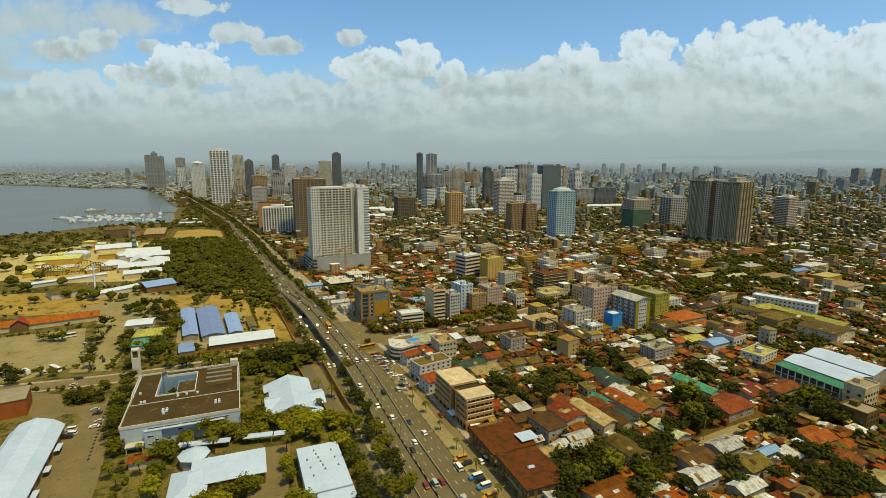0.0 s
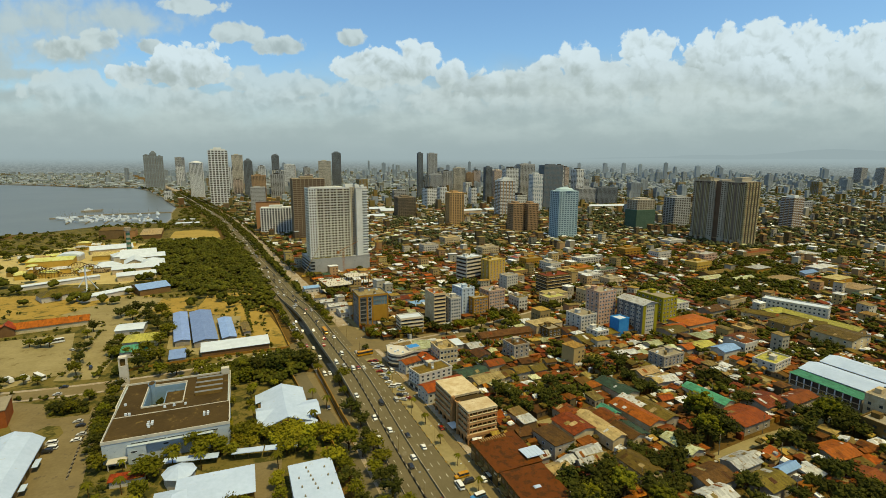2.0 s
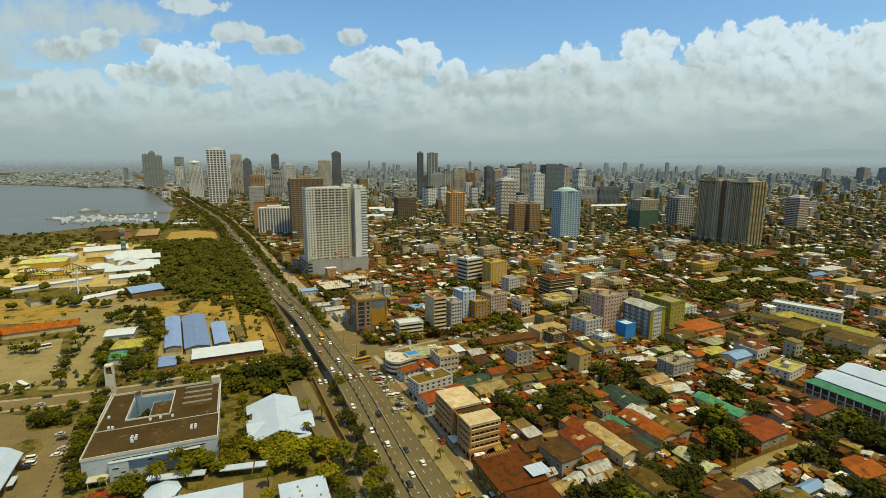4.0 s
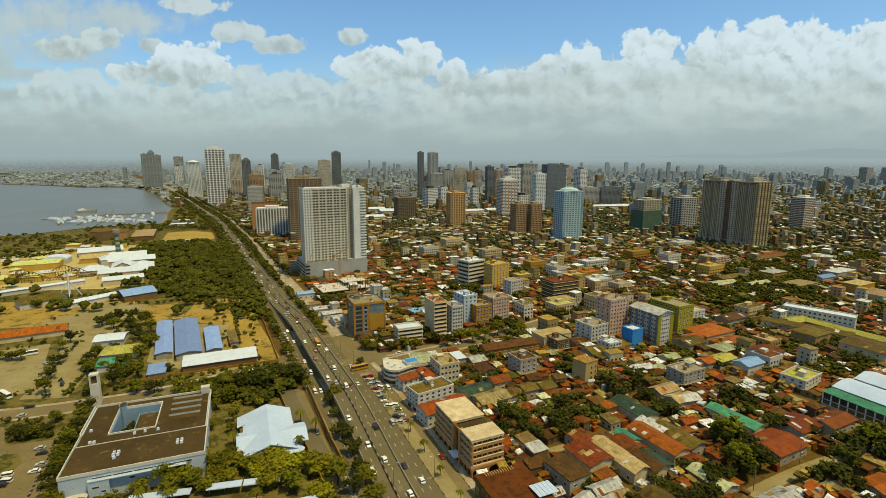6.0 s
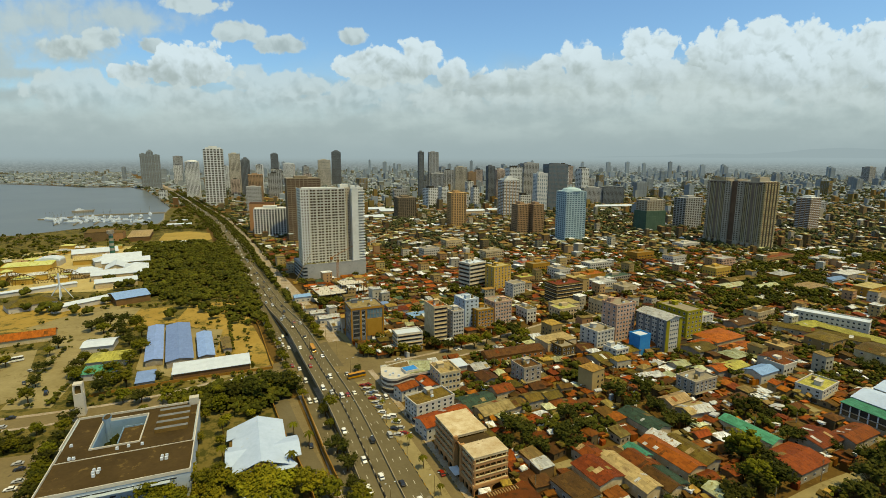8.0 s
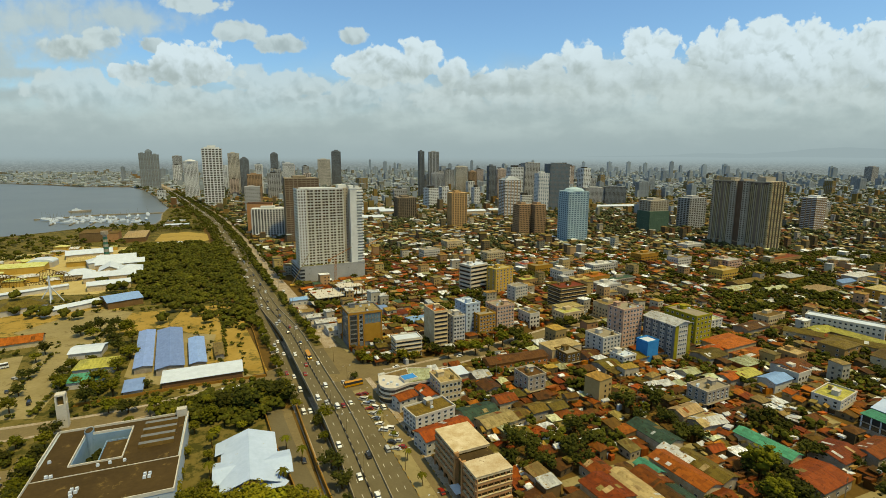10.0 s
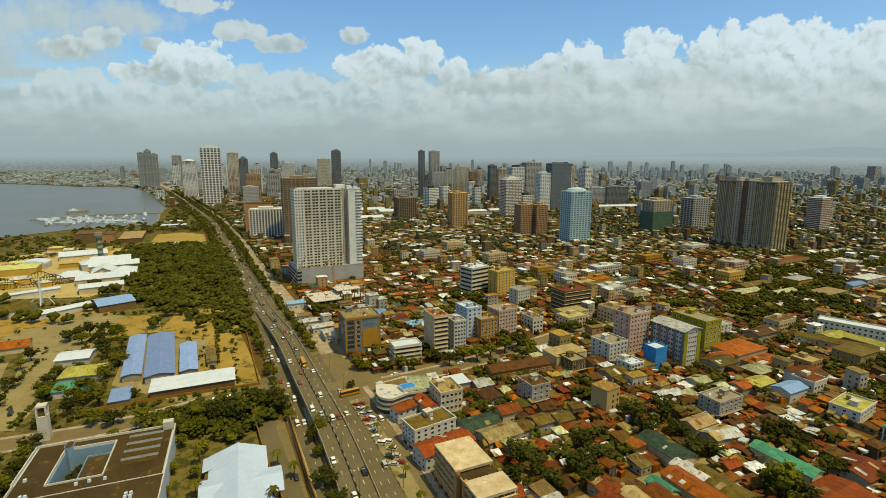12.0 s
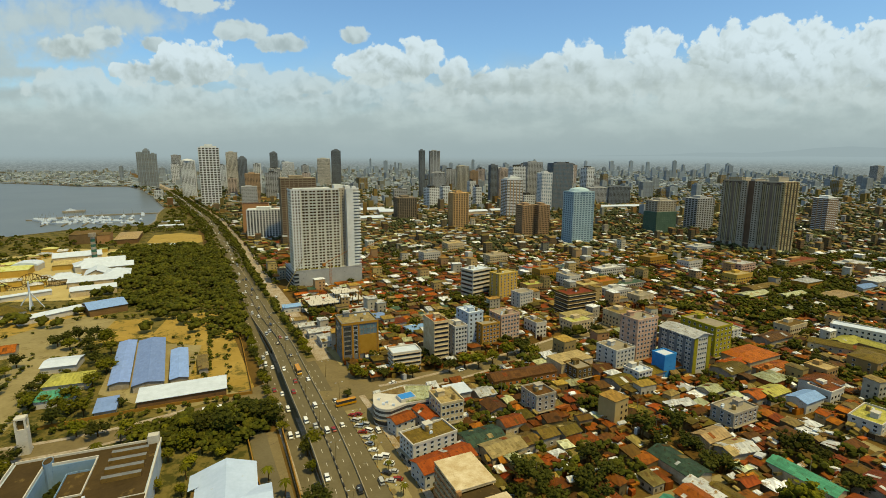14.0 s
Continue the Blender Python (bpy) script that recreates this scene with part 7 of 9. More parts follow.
tower("tower_block", "red-brown apartment tower with white floor lines", 661, 979, 34, 24, 60, 28, "tower_white", glass="tower_umber", bay=7, slab=0.3, pier=0.22, pier_wall="tower_terracotta")
tower("tower_block", "far dark towers on the horizon", 2348, 2915, 52, 40, 84, 20, "tower_grey")
tower("tower_block", "far dark tower block on the horizon", 2240, 2640, 52, 40, 88, 20, "tower_grey")
tower("tower_block", "far pale tower block on the horizon", 2330, 2640, 50, 40, 78, 20, "tower_grey")

for x, y, w, d, rot in ((-172, 1262, 56, 44, 15), (-132, 1225, 40, 50, 15), (-150, 1100, 46, 34, 18), (62, 1222, 60, 20, 25), (118, 1252, 44, 22, 25), (430, 1360, 120, 26, 12)):
    shed("exhibition_hall", "large hall with a clean white sheet roof", x, y, w, d, 9.0, rot, "white_paint", "wall_cream", "gable", 3.0)
for k in range(7):
    shed("market_tent", "small white peaked market tent", -50 + k * 10.4, 986 + k * 5.2, 9, 9, 4.0, 26, "white_paint", "wall_cream", "hip", 2.6, category="tent")
# towers crowding the bayside and the middle distance
crowd = random.Random(41)
for k in range(46):
    if k < 24:
        q, y = crowd.uniform(-0.52, -0.24), crowd.uniform(1550, 2800)
    else:
        q, y = crowd.uniform(-0.06, 0.27), crowd.uniform(1250, 2300)
    x, hh = q * y, crowd.uniform(45, 108)
    if blocked(x, y, 18) or abs(road_offset(x, y)[0]) < 50:
        continue
    key = crowd.choice(("grey", "white", "cream", "slate", "grey", "pink", "white"))
    tower("tower_block", "%s concrete tower of the city centre" % key, x, y, crowd.uniform(20, 42), crowd.uniform(18, 28), hh, crowd.uniform(8, 30), "tower_" + key, bay=crowd.choice((5, 7, 9)), fh=3.6, lite=True)

# ---- trees ----
def broadleaf(name, leaf, label, seed, r=5.0, h=8.0):
    rng = random.Random(seed)
    th = thing(name, 0, 0, -60, 0, label, "tree")
    s = Shape()
    s.tube((0, 0, 0), (0.2, 0.1, h * 0.4), 0.38, 0.25, 7)
    for k in range(5):
        a = k * 1.256 + rng.uniform(-0.3, 0.3)
        s.tube((0.2, 0.1, h * rng.uniform(0.3, 0.42)), (math.cos(a) * r * 0.55, math.sin(a) * r * 0.55, h * rng.uniform(0.6, 0.8)), 0.18, 0.07, 5)
    part("trunk", s, ["bark"], th)
    s = Shape()
    lobes = []
    for k in range(9):
        a, e, q = k * 2.4 + rng.uniform(-0.4, 0.4), rng.uniform(-0.25, 0.95), rng.uniform(0.45, 0.78)
        ce = math.sqrt(max(0, 1 - e * e))
        lobes.append((Vector((math.cos(a) * ce * r * q, math.sin(a) * ce * r * q, h * 0.64 + e * h * 0.32 * q)), r * rng.uniform(0.3, 0.5)))
    for c, lr in lobes:
        s.clump(c, lr * 0.72, rng)
        for k in range(7):
            v = Vector((rng.gauss(0, 1), rng.gauss(0, 1), rng.gauss(0.35, 0.8))).normalized()
            s.clump(c + v * lr * rng.uniform(0.65, 1.05), lr * rng.uniform(0.2, 0.42), rng, 0.7)
        for k in range(30):
            v = Vector((rng.gauss(0, 1), rng.gauss(0, 1), rng.gauss(0.3, 0.8))).normalized()
            p = c + v * lr * rng.uniform(0.95, 1.4)
            d1, d2 = [Vector((rng.uniform(-1, 1), rng.uniform(-1, 1), rng.uniform(-0.6, 0.6))) * 0.42 for _ in range(2)]
            s.poly([p - d1, p + d2, p + d1, p - d2])
    part("crown", s, [leaf], th)
    return th


def palm(seed, h=9.0):
    rng = random.Random(seed)
    th = thing("palm_tree", 0, 0, -60, 0, "tall palm with drooping green fronds", "palm")
    s = Shape()
    s.tube((0, 0, 0), (0.3, 0.1, h * 0.5), 0.25, 0.18, 6)
    s.tube((0.3, 0.1, h * 0.5), (0.2, 0.3, h), 0.18, 0.14, 6)
    part("trunk", s, ["bark"], th)
    s = Shape()
    for k in range(15):
        a = k * 0.42 * 2.4 + rng.uniform(-0.2, 0.2)
        up = rng.uniform(0.1, 1.1)
        prev, w = Vector((0.2, 0.3, h)), 0.25
        for j in range(1, 5):
            t = j / 4
            p = Vector((0.2 + math.cos(a) * 2.8 * t, 0.3 + math.sin(a) * 2.8 * t, h + up * 1.6 * t - 2.6 * t * t))
            side = Vector((-math.sin(a), math.cos(a), 0))
            w2 = 0.5 if j < 3 else (0.4 if j == 3 else 0.05)
            for sg in (-1, 1):
                s.poly([prev, p, p + side * sg * w2 - Vector((0, 0, 0.25)), prev + side * sg * w - Vector((0, 0, 0.2))])
            prev, w = p, w2
    part("crown", s, ["leaf"], th)
    return th


TREE_KINDS = [broadleaf("broadleaf_tree", "leaf", "broad leafy green tree", 1), broadleaf("broadleaf_tree", "leaf_dark", "dark green leafy tree", 2, 5.0, 8.6),
              broadleaf("broadleaf_tree", "leaf_yellow", "yellow-green leafy park tree", 3, 4.8, 7.6), broadleaf("broadleaf_tree", "leaf", "dense round green tree", 4, 4.6, 9.2),
              broadleaf("broadleaf_tree", "leaf_dark", "spreading dark green tree", 5, 5.4, 7.4)]
PALMS = [palm(11, 9.0), palm(12, 7.5)]
tree_rng = random.Random(77)


FAR_TREES = []


def plant(x, y, r, kinds=(0, 1, 2, 3, 4), z=0.0):
    if y > 440:
        FAR_TREES.append((x, y, r))
        RES.append((x, y, r * 0.35, r * 0.35, 1, 0))
        return
    k = TREE_KINDS[tree_rng.choice(kinds)]
    sc = r / 5.0 * tree_rng.uniform(0.9, 1.15)
    t = copy_thing(k, pose(x, y, z, 0, 0, tree_rng.uniform(0, 360)))
    t.scale = (sc, sc, sc * tree_rng.uniform(0.9, 1.15))
    RES.append((x, y, r * 0.35, r * 0.35, 1, 0))


def plant_palm(x, y, sc=1.0, z=0.0):
    t = copy_thing(tree_rng.choice(PALMS), pose(x, y, z, 0, 0, tree_rng.uniform(0, 360)))
    t.scale = (sc,) * 3


TREES_PARK = [(-103, 235, 5), (-93, 230, 5), (-87, 232, 5), (-78, 230, 6), (-70, 233, 6), (-61, 230, 6), (-53, 230, 5), (-92, 217, 4), (-69, 219, 4), (-59, 219, 5), (-47, 212, 5), (-42, 222, 5), (-40, 236, 5), (-111, 303, 6), (-101, 303, 7), (-90, 303, 7), (-87, 318, 6), (-99, 323, 5), (-109, 317, 5), (-115, 294, 5), (-77, 295, 5), (-65, 286, 3.5), (-119, 203, 5), (-115, 187, 5), (-118, 217, 4), (-105, 214, 4), (-83, 175.5, 5), (-77, 178, 4.5), (-73, 182, 3.5), (-81, 168, 5), (-89, 168, 5), (-111, 176, 5), (-121, 202, 5), (-66, 196, 3), (-61.5, 187, 3.6), (-67, 202, 3), (-56, 173, 4.5), (-51, 170, 5), (-105, 216, 4.5), (-98, 219, 4.5)]
TREES_VERGE = [(-45, 216, 5), (-40.5, 207, 4.5), (-37.5, 199, 4.6), (-33, 191, 4.2), (-29.5, 183, 5), (-28, 175, 5.4), (-35, 218, 5), (-31, 223, 5), (-28.5, 206, 4.6), (-24.5, 198, 4.4), (-19, 190, 5), (-21.5, 182, 5), (-17, 176, 5.6), (-12.5, 182, 4.2), (-26, 213, 4.6), (-21, 201, 4), (-47, 257, 5), (-40, 244, 5), (-58, 295, 5), (-35, 230, 4.5)]
TREES_LEFT = [(-159, 229, 3.6), (-161.5, 234, 3.6), (-167, 245, 4), (-169, 249, 3.8), (-174, 262, 4), (-152, 215, 3.4), (-178, 270, 4), (-171, 253, 4.5), (-164, 238, 4.5), (-155, 221, 4), (-183, 281, 4), (-145, 207, 4), (-200, 256, 3.5), (-194, 255, 3.5), (-191, 256, 3.5), (-190, 261, 3), (-191, 270, 3), (-252, 410, 5), (-242, 414, 5), (-233, 419, 5), (-208, 381, 5), (-199, 355, 5), (-198, 337, 5), (-194, 302, 4), (-213, 327, 4), (-189, 312, 4.5), (-171, 303, 4), (-168, 332, 3), (-147, 303, 4), (-140, 303, 4), (-161, 303, 4), (-244, 343, 4), (-232, 321, 4), (-221, 302, 4), (-259, 367, 4), (-263, 380, 4), (-263, 289, 4), (-253, 285, 4), (-242, 289, 3), (-234, 289, 3), (-249, 277, 4), (-286, 348, 4), (-278, 348, 4), (-272, 348, 4)]
TREES_HOUSES = [(-265, 416, 5), (-262, 422, 5), (-257, 426, 5), (-247, 427, 5.5), (-233, 419, 5.5), (-219, 402, 5), (-232, 402, 4.5), (-219, 387, 5), (-203, 373, 5), (-220, 334, 4), (-228, 348, 4), (-229, 357, 4), (-208, 332, 4), (-197, 326, 4), (-190, 324, 4), (-181, 322, 4), (-334, 462, 5), (-321, 455, 5)]
TREES_FIELD = [(-326, 464, 5), (-304, 454, 5), (-299, 485, 4), (-293, 454, 4), (-352, 463, 4), (-334, 454, 4), (-368, 444, 4), (-228, 476, 5), (-222, 486, 6), (-204, 465, 5), (-222, 446, 5), (-186, 446, 4), (-441, 506, 6), (-472, 559, 6), (-514, 623, 6), (-569, 660, 6), (-432, 532, 6), (-503, 573, 6), (-581, 703, 6), (-550, 704, 5), (-408, 484, 5), (-389, 507, 5), (-346, 561, 5), (-318, 534, 5), (-316, 547, 5)]
TREES_CITY = [(31, 272, 6), (37, 265, 7), (28, 258, 5), (40, 258, 5), (62, 284, 6), (65, 272, 6), (55, 265, 6), (59, 258, 5), (43, 255, 5), (92, 305, 7), (108, 310, 8), (108, 296, 6), (96, 296, 5), (109, 292, 5), (111, 280, 6), (118, 280, 5), (53, 200, 7), (58, 192, 8), (49, 204, 6), (67, 200, 7), (69, 184, 7), (49, 184, 7), (54, 177, 7), (74, 177, 6), (75, 208, 6), (88, 209, 5), (57, 218, 4)]
TREES_CITY_EAST = [(129, 252, 7), (134, 246, 8), (134, 234, 7), (124, 231, 7), (121, 237, 6), (155, 293, 7), (158, 284, 7), (158, 266, 6), (163, 266, 5), (179, 243, 7), (190, 246, 7), (189, 237, 7), (168, 232, 7), (158, 224, 6), (162, 219, 5), (162, 188, 7), (164, 185, 7), (153, 185, 6), (165, 179, 6), (173, 205, 5), (174, 259, 4), (230, 386, 6), (194, 359, 5), (242, 337, 6), (257, 348, 6), (266, 348, 5), (119, 184, 5), (109, 223, 6)]
TREES_BLOCK = [(50, 195, 5), (55, 191, 6), (61, 194.5, 6), (67, 198.5, 5.5), (50.5, 180, 5.5), (56, 184, 6), (62, 187, 6), (69.5, 190.5, 6), (48, 174.5, 5), (83, 190, 6), (82, 183, 6), (76, 175.5, 5.5), (93, 206, 5.5), (100, 210.5, 5), (89.5, 212, 5), (125, 233, 6), (131, 233, 6), (128.5, 250, 6.5), (124, 227, 5), (188, 245, 6.5), (197, 250, 6), (199, 243, 6), (195, 236, 6), (160, 198, 5), (167, 190, 5.5), (136, 187, 4.5)]
TREES_STREET = [(-6, 383, 5), (3, 377, 5), (12, 384, 5), (21, 384, 5), (30, 391, 5), (40, 398, 6), (50, 406, 6), (56, 399, 5), (-36, 369, 4), (-27, 372, 4), (-19, 370, 4), (-53, 369, 4), (-49, 369, 4), (-53, 345, 3), (107, 432, 6), (87, 432, 5), (97, 441, 5)]
for x, y, r in TREES_PARK:
    if 228 < y < 312 and -8 < (x + 77) * 0.9 + (y - 308) * 0.43 + 6 < 13:
        continue
    plant(x, y, r, (0, 2, 2, 3, 0) if y < 270 else (1, 4, 0))
for x, y, r in TREES_VERGE:
    plant(x, y, r * 0.86, (1, 1, 4, 3, 0))
for x, y, r in TREES_LEFT:
    plant(x, y, r, (0, 1, 3, 4))
for x, y, r in TREES_FIELD + TREES_STREET + TREES_HOUSES:
    plant(x, y, r, (0, 1, 3, 4))
for x, y, r in TREES_CITY + TREES_CITY_EAST:
    if not (170 < y < 214 and x < 90):
        plant(x, y, r * 0.85, (1, 1, 4))
for x, y, r in TREES_BLOCK:
    plant(x, y, r, (1, 4, 1, 3))
for i in range(0, len(LINE)):
    p, n = LINE[i], NORM[i]
    if 395 < p.y < 900 and tree_rng.random() < 0.85:
        q = p + n * tree_rng.uniform(13.5, 16.5)
        plant(q.x, q.y, tree_rng.uniform(2.2, 3.6), (0, 1, 3))
    if 255 < p.y < 560 and tree_rng.random() < 0.9:
        q = p + n * (tree_rng.uniform(-17.5, -15) if p.y > 315 else tree_rng.uniform(-8.6, -7.8))
        if p.y > 315 or tree_rng.random() < 0.45:
            plant(q.x, q.y, tree_rng.uniform(2.2, 3.6), (0, 1, 3))
    if p.y < 316 and i % 3 == 0:
        q = p + n * 20.5
        plant_palm(q.x, q.y, tree_rng.uniform(0.6, 0.9), 0.25)
for x, y, r in ((-103, 236, 3.4), (-107, 249, 3.0), (-112, 264, 3.2), (-101, 262, 2.6), (-106, 280, 3.6), (-97, 288, 3.0), (-92, 240, 2.8), (-118, 284, 3.2)):
    plant(x, y, r, (0, 2, 3))
for k in range(19):
    x = -111 + 3.5 * k
    if k % 5 != 4:
        plant(x, 227 + 0.16 * (x + 80) + tree_rng.uniform(-4.5, 4.5), tree_rng.uniform(3.4, 4.8), (0, 2, 2, 3))
for x, y in ((-98, 231), (-95, 250), (-104, 272), (-64, 246), (-61, 262), (-70, 270)):
    plant_palm(x, y, 0.95)
for k in range(46):
    x, y = tree_rng.uniform(-150, -60), tree_rng.uniform(160, 330)
    if road_offset(x, y)[0] < -30 and not blocked(x, y, 2.5):
        plant_palm(x, y, tree_rng.uniform(0.7, 1.1))


def inside(x, y, poly):
    c = False
    for (xa, ya), (xb, yb) in zip(poly, poly[1:] + poly[:1]):
        if (ya > y) != (yb > y) and x < (xb - xa) * (y - ya) / (yb - ya) + xa:
            c = not c
    return c


def wood(name, poly, n, label, rmin=2.6, rmax=6.2, hmin=5.0, hmax=9.0, clumps=11, seed=5, mat="leaf_wood"):
    """Close woodland: many crowns of clumps in one mesh."""
    rng = random.Random(seed)
    xs, ys = [p[0] for p in poly], [p[1] for p in poly]
    s = Shape()
    while n > 0:
        x, y = rng.uniform(min(xs), max(xs)), rng.uniform(min(ys), max(ys))
        n -= 1
        if not inside(x, y, poly):
            continue
        r, h = rng.uniform(rmin, rmax), rng.uniform(hmin, hmax)
        s.tube((x, y, 0), (x, y, h * 0.6), 0.3, 0.15, 4)
        for k in range(clumps):
            a, q = rng.uniform(0, 6.283), rng.uniform(0, 0.85) ** 0.6
            s.clump((x + math.cos(a) * r * q, y + math.sin(a) * r * q, h * (1 - 0.4 * q * q) - rng.uniform(0.2, 0.28) * h), r * rng.uniform(0.28, 0.45), rng)
    setting(name, s, [mat], label, "woodland", "stuff")


wood("woodland", [(-441, 779), (-430, 729), (-330, 585), (-283, 520), (-238, 492), (-205, 522), (-168, 452), (-146, 432), (-176, 500), (-210, 575), (-290, 735), (-330, 800), (-380, 815)], 3200, "dense dark green woodland beside the boulevard")
wood("woodland_edge", [(-155, 440), (-135, 425), (-190, 545), (-250, 670), (-300, 760), (-318, 752), (-240, 600)], 900, "roadside belt of green trees", 2.5, 4.5, 6, 10, seed=6)
wood("thicket", [(-145, 300), (-128, 322), (-95, 335), (-84, 316), (-96, 288), (-112, 290)], 260, "dark green thicket by the crossing", 2.5, 4.2, 4, 8, seed=7)
wood("field_wood", [(-262, 500), (-232, 532), (-205, 522), (-168, 452), (-140, 425), (-146, 415), (-180, 455), (-205, 470), (-240, 486)], 150, "scattered trees between the yards and the woodland", 2.4, 4.6, 4, 7, seed=27)
wood("shore_trees", [(-1000, 800), (-746, 840), (-690, 858), (-600, 860), (-440, 800), (-480, 700), (-560, 640), (-640, 560), (-800, 600)], 700, "palms and trees along the shore", 3, 5, 5, 9, seed=8)

wood("bay_park_trees", [(-640, 905), (-560, 905), (-480, 925), (-440, 945), (-400, 925), (-392, 935), (-470, 1075), (-560, 1200), (-660, 1330), (-625, 1215), (-560, 1090), (-548, 1030), (-605, 985)], 620, "trees of the bayside lawns", 3, 5.5, 6, 10, seed=15)
belt = random.Random(19)
s = Shape()
for i in range(len(LINE)):
    p, n = LINE[i], NORM[i]
    if 560 < p.y < 1900:
        for off in (-15, -19, 13.5, 16, 28.5, -7.6, 7.2):
            if belt.random() < (0.8 if abs(off) > 8 else 0.55 if p.y > 640 else 0):
                q = p + n * (off + belt.uniform(-1.5, 1.5))
                r_, h_ = belt.uniform(2.2, 4.2), belt.uniform(5, 9)
                s.tube((q.x, q.y, 0), (q.x, q.y, h_ * 0.6), 0.25, 0.15, 4)
                for k in range(6):
                    a_, e_ = belt.uniform(0, 6.283), belt.uniform(0, 0.8)
                    s.clump((q.x + math.cos(a_) * r_ * e_, q.y + math.sin(a_) * r_ * e_, h_ * belt.uniform(0.55, 0.95)), r_ * belt.uniform(0.3, 0.5), belt)
setting("roadside_trees", s, ["leaf_wood"], "rows of trees along the far boulevard", "trees", "stuff")

# shrubs along lanes, walls and yards of the park
shrub_rng = random.Random(21)
s = Shape()


def shrub(x, y, r):
    for k in range(7):
        a_, q = shrub_rng.uniform(0, 6.283), shrub_rng.uniform(0, 0.8)
        s.clump((x + math.cos(a_) * r * q, y + math.sin(a_) * r * q, r * shrub_rng.uniform(0.4, 1.1)), r * shrub_rng.uniform(0.3, 0.5), shrub_rng)


for pts, gap, r0, r1 in (([(-229, 300), (-246, 350), (-268, 400)], 5, 1.2, 2.4), ([(-208, 300), (-224, 350), (-250, 420)], 4, 1.2, 2.6), ([(-150, 366), (-172, 420), (-180, 440)], 7, 0.9, 1.8), ([(-135, 352), (-162, 420), (-185, 470)], 3, 1.4, 2.4),
                         ([(-120, 348), (-148, 415), (-175, 470)], 4, 1.0, 2.0), ([(-345, 343), (-285, 372)], 4, 1.0, 1.8), ([(-330, 262), (-232, 302)], 5, 1.0, 2.2), ([(-200, 300), (-150, 325), (-112, 342)], 3.5, 1.2, 2.6),
                         ([(-165, 262), (-140, 205), (-118, 160)], 4, 1.5, 2.8), ([(-240, 270), (-190, 272)], 4, 1.2, 2.4), ([(-110, 225), (-60, 243), (-48, 225)], 3, 1.2, 2.6), ([(-300, 470), (-262, 478), (-230, 490)], 5, 1.5, 3.0),
                         ([(-440, 470), (-320, 510), (-300, 560)], 6, 1.5, 3.5), ([(-250, 395), (-228, 372), (-222, 345), (-212, 325)], 3, 1.5, 3.2), ([(-196, 350), (-190, 335), (-186, 312)], 3, 1.5, 3.0)):
    for p in smooth_line(pts, gap):
        if shrub_rng.random() < 0.8:
            shrub(p.x + shrub_rng.uniform(-1.5, 1.5), p.y + shrub_rng.uniform(-1.5, 1.5), shrub_rng.uniform(r0, r1))
for k in range(90):
    x, y = shrub_rng.uniform(-213, -181), shrub_rng.uniform(250, 273)
    if inside(x, y, [(-211, 265), (-201, 271), (-187, 264), (-183, 256), (-198, 252)]):
        shrub(x, y, shrub_rng.uniform(1.2, 2.2))
for k in range(520):
    x, y = shrub_rng.uniform(-520, -50), shrub_rng.uniform(150, 560)
    if road_offset(x, y)[0] < -30 and not blocked(x, y, 2) and not inside(x, y, [(-345, 345), (-276, 378), (-229, 306), (-330, 260)]) and not inside(x, y, [(-240, 268), (-132, 170), (-122, 130), (-190, 130)]) and noise.noise((x / 40, y / 40, 1.0)) > 0.0:
        shrub(x, y, shrub_rng.uniform(0.8, 2.6))
setting("shrubs", s, ["leaf_wood"], "shrubs and hedges along the park's lanes", "shrubs", "stuff")

# ---- the low town ----
GRID = 27.0
E1 = Vector((math.cos(radians(GRID)), math.sin(radians(GRID))))
E2 = Vector((-E1.y, E1.x))
ROOF_KEYS = ["rust", "brown", "rust", "orange", "rust", "grey", "white", "moss", "orange", "rust", "grey", "brown", "brown", "rust", "red", "orange", "rust", "white", "pale_green", "moss", "brown", "orange"]
WALL_KEYS = ["cream", "block", "brown", "taupe", "grey", "white", "block", "block"]
town_rng = random.Random(2024)
near_houses = 0
MIX_KEYS = ["tan", "grey", "rust", "white", "brown", "orange", "rust", "grey", "moss", "white", "moss", "moss", "rust", "brown", "grey", "pale_green", "white", "dark_green", "brown"]


def house_shape(rng, w, d, h, style, rise):
    s, r = Shape(), Shape()
    s.box(-w / 2, -d / 2, 0, w / 2, d / 2, h)
    if style == "gable":
        s.poly([(-w / 2, d / 2, h), (-w / 2, -d / 2, h), (-w / 2, 0, h + rise)])
        s.poly([(w / 2, -d / 2, h), (w / 2, d / 2, h), (w / 2, 0, h + rise)])
        gable(r, w, d, h, rise, 0.4)
    elif style == "hip":
        hip(r, w, d, h, rise, 0.4)
    else:
        a, b = w / 2 + 0.3, d / 2 + 0.3
        r.add([(-a, -b, h + 0.1), (a, -b, h + 0.1), (a, b, h + rise), (-a, b, h + rise), (-a, -b, h - 0.1), (a, -b, h - 0.1), (a, b, h - 0.1), (-a, b, h - 0.1)],
              [(0, 1, 2, 3), (4, 5, 1, 0), (5, 6, 2, 1), (6, 7, 3, 2), (7, 4, 0, 3)])
    return s, r


STUFF = {}


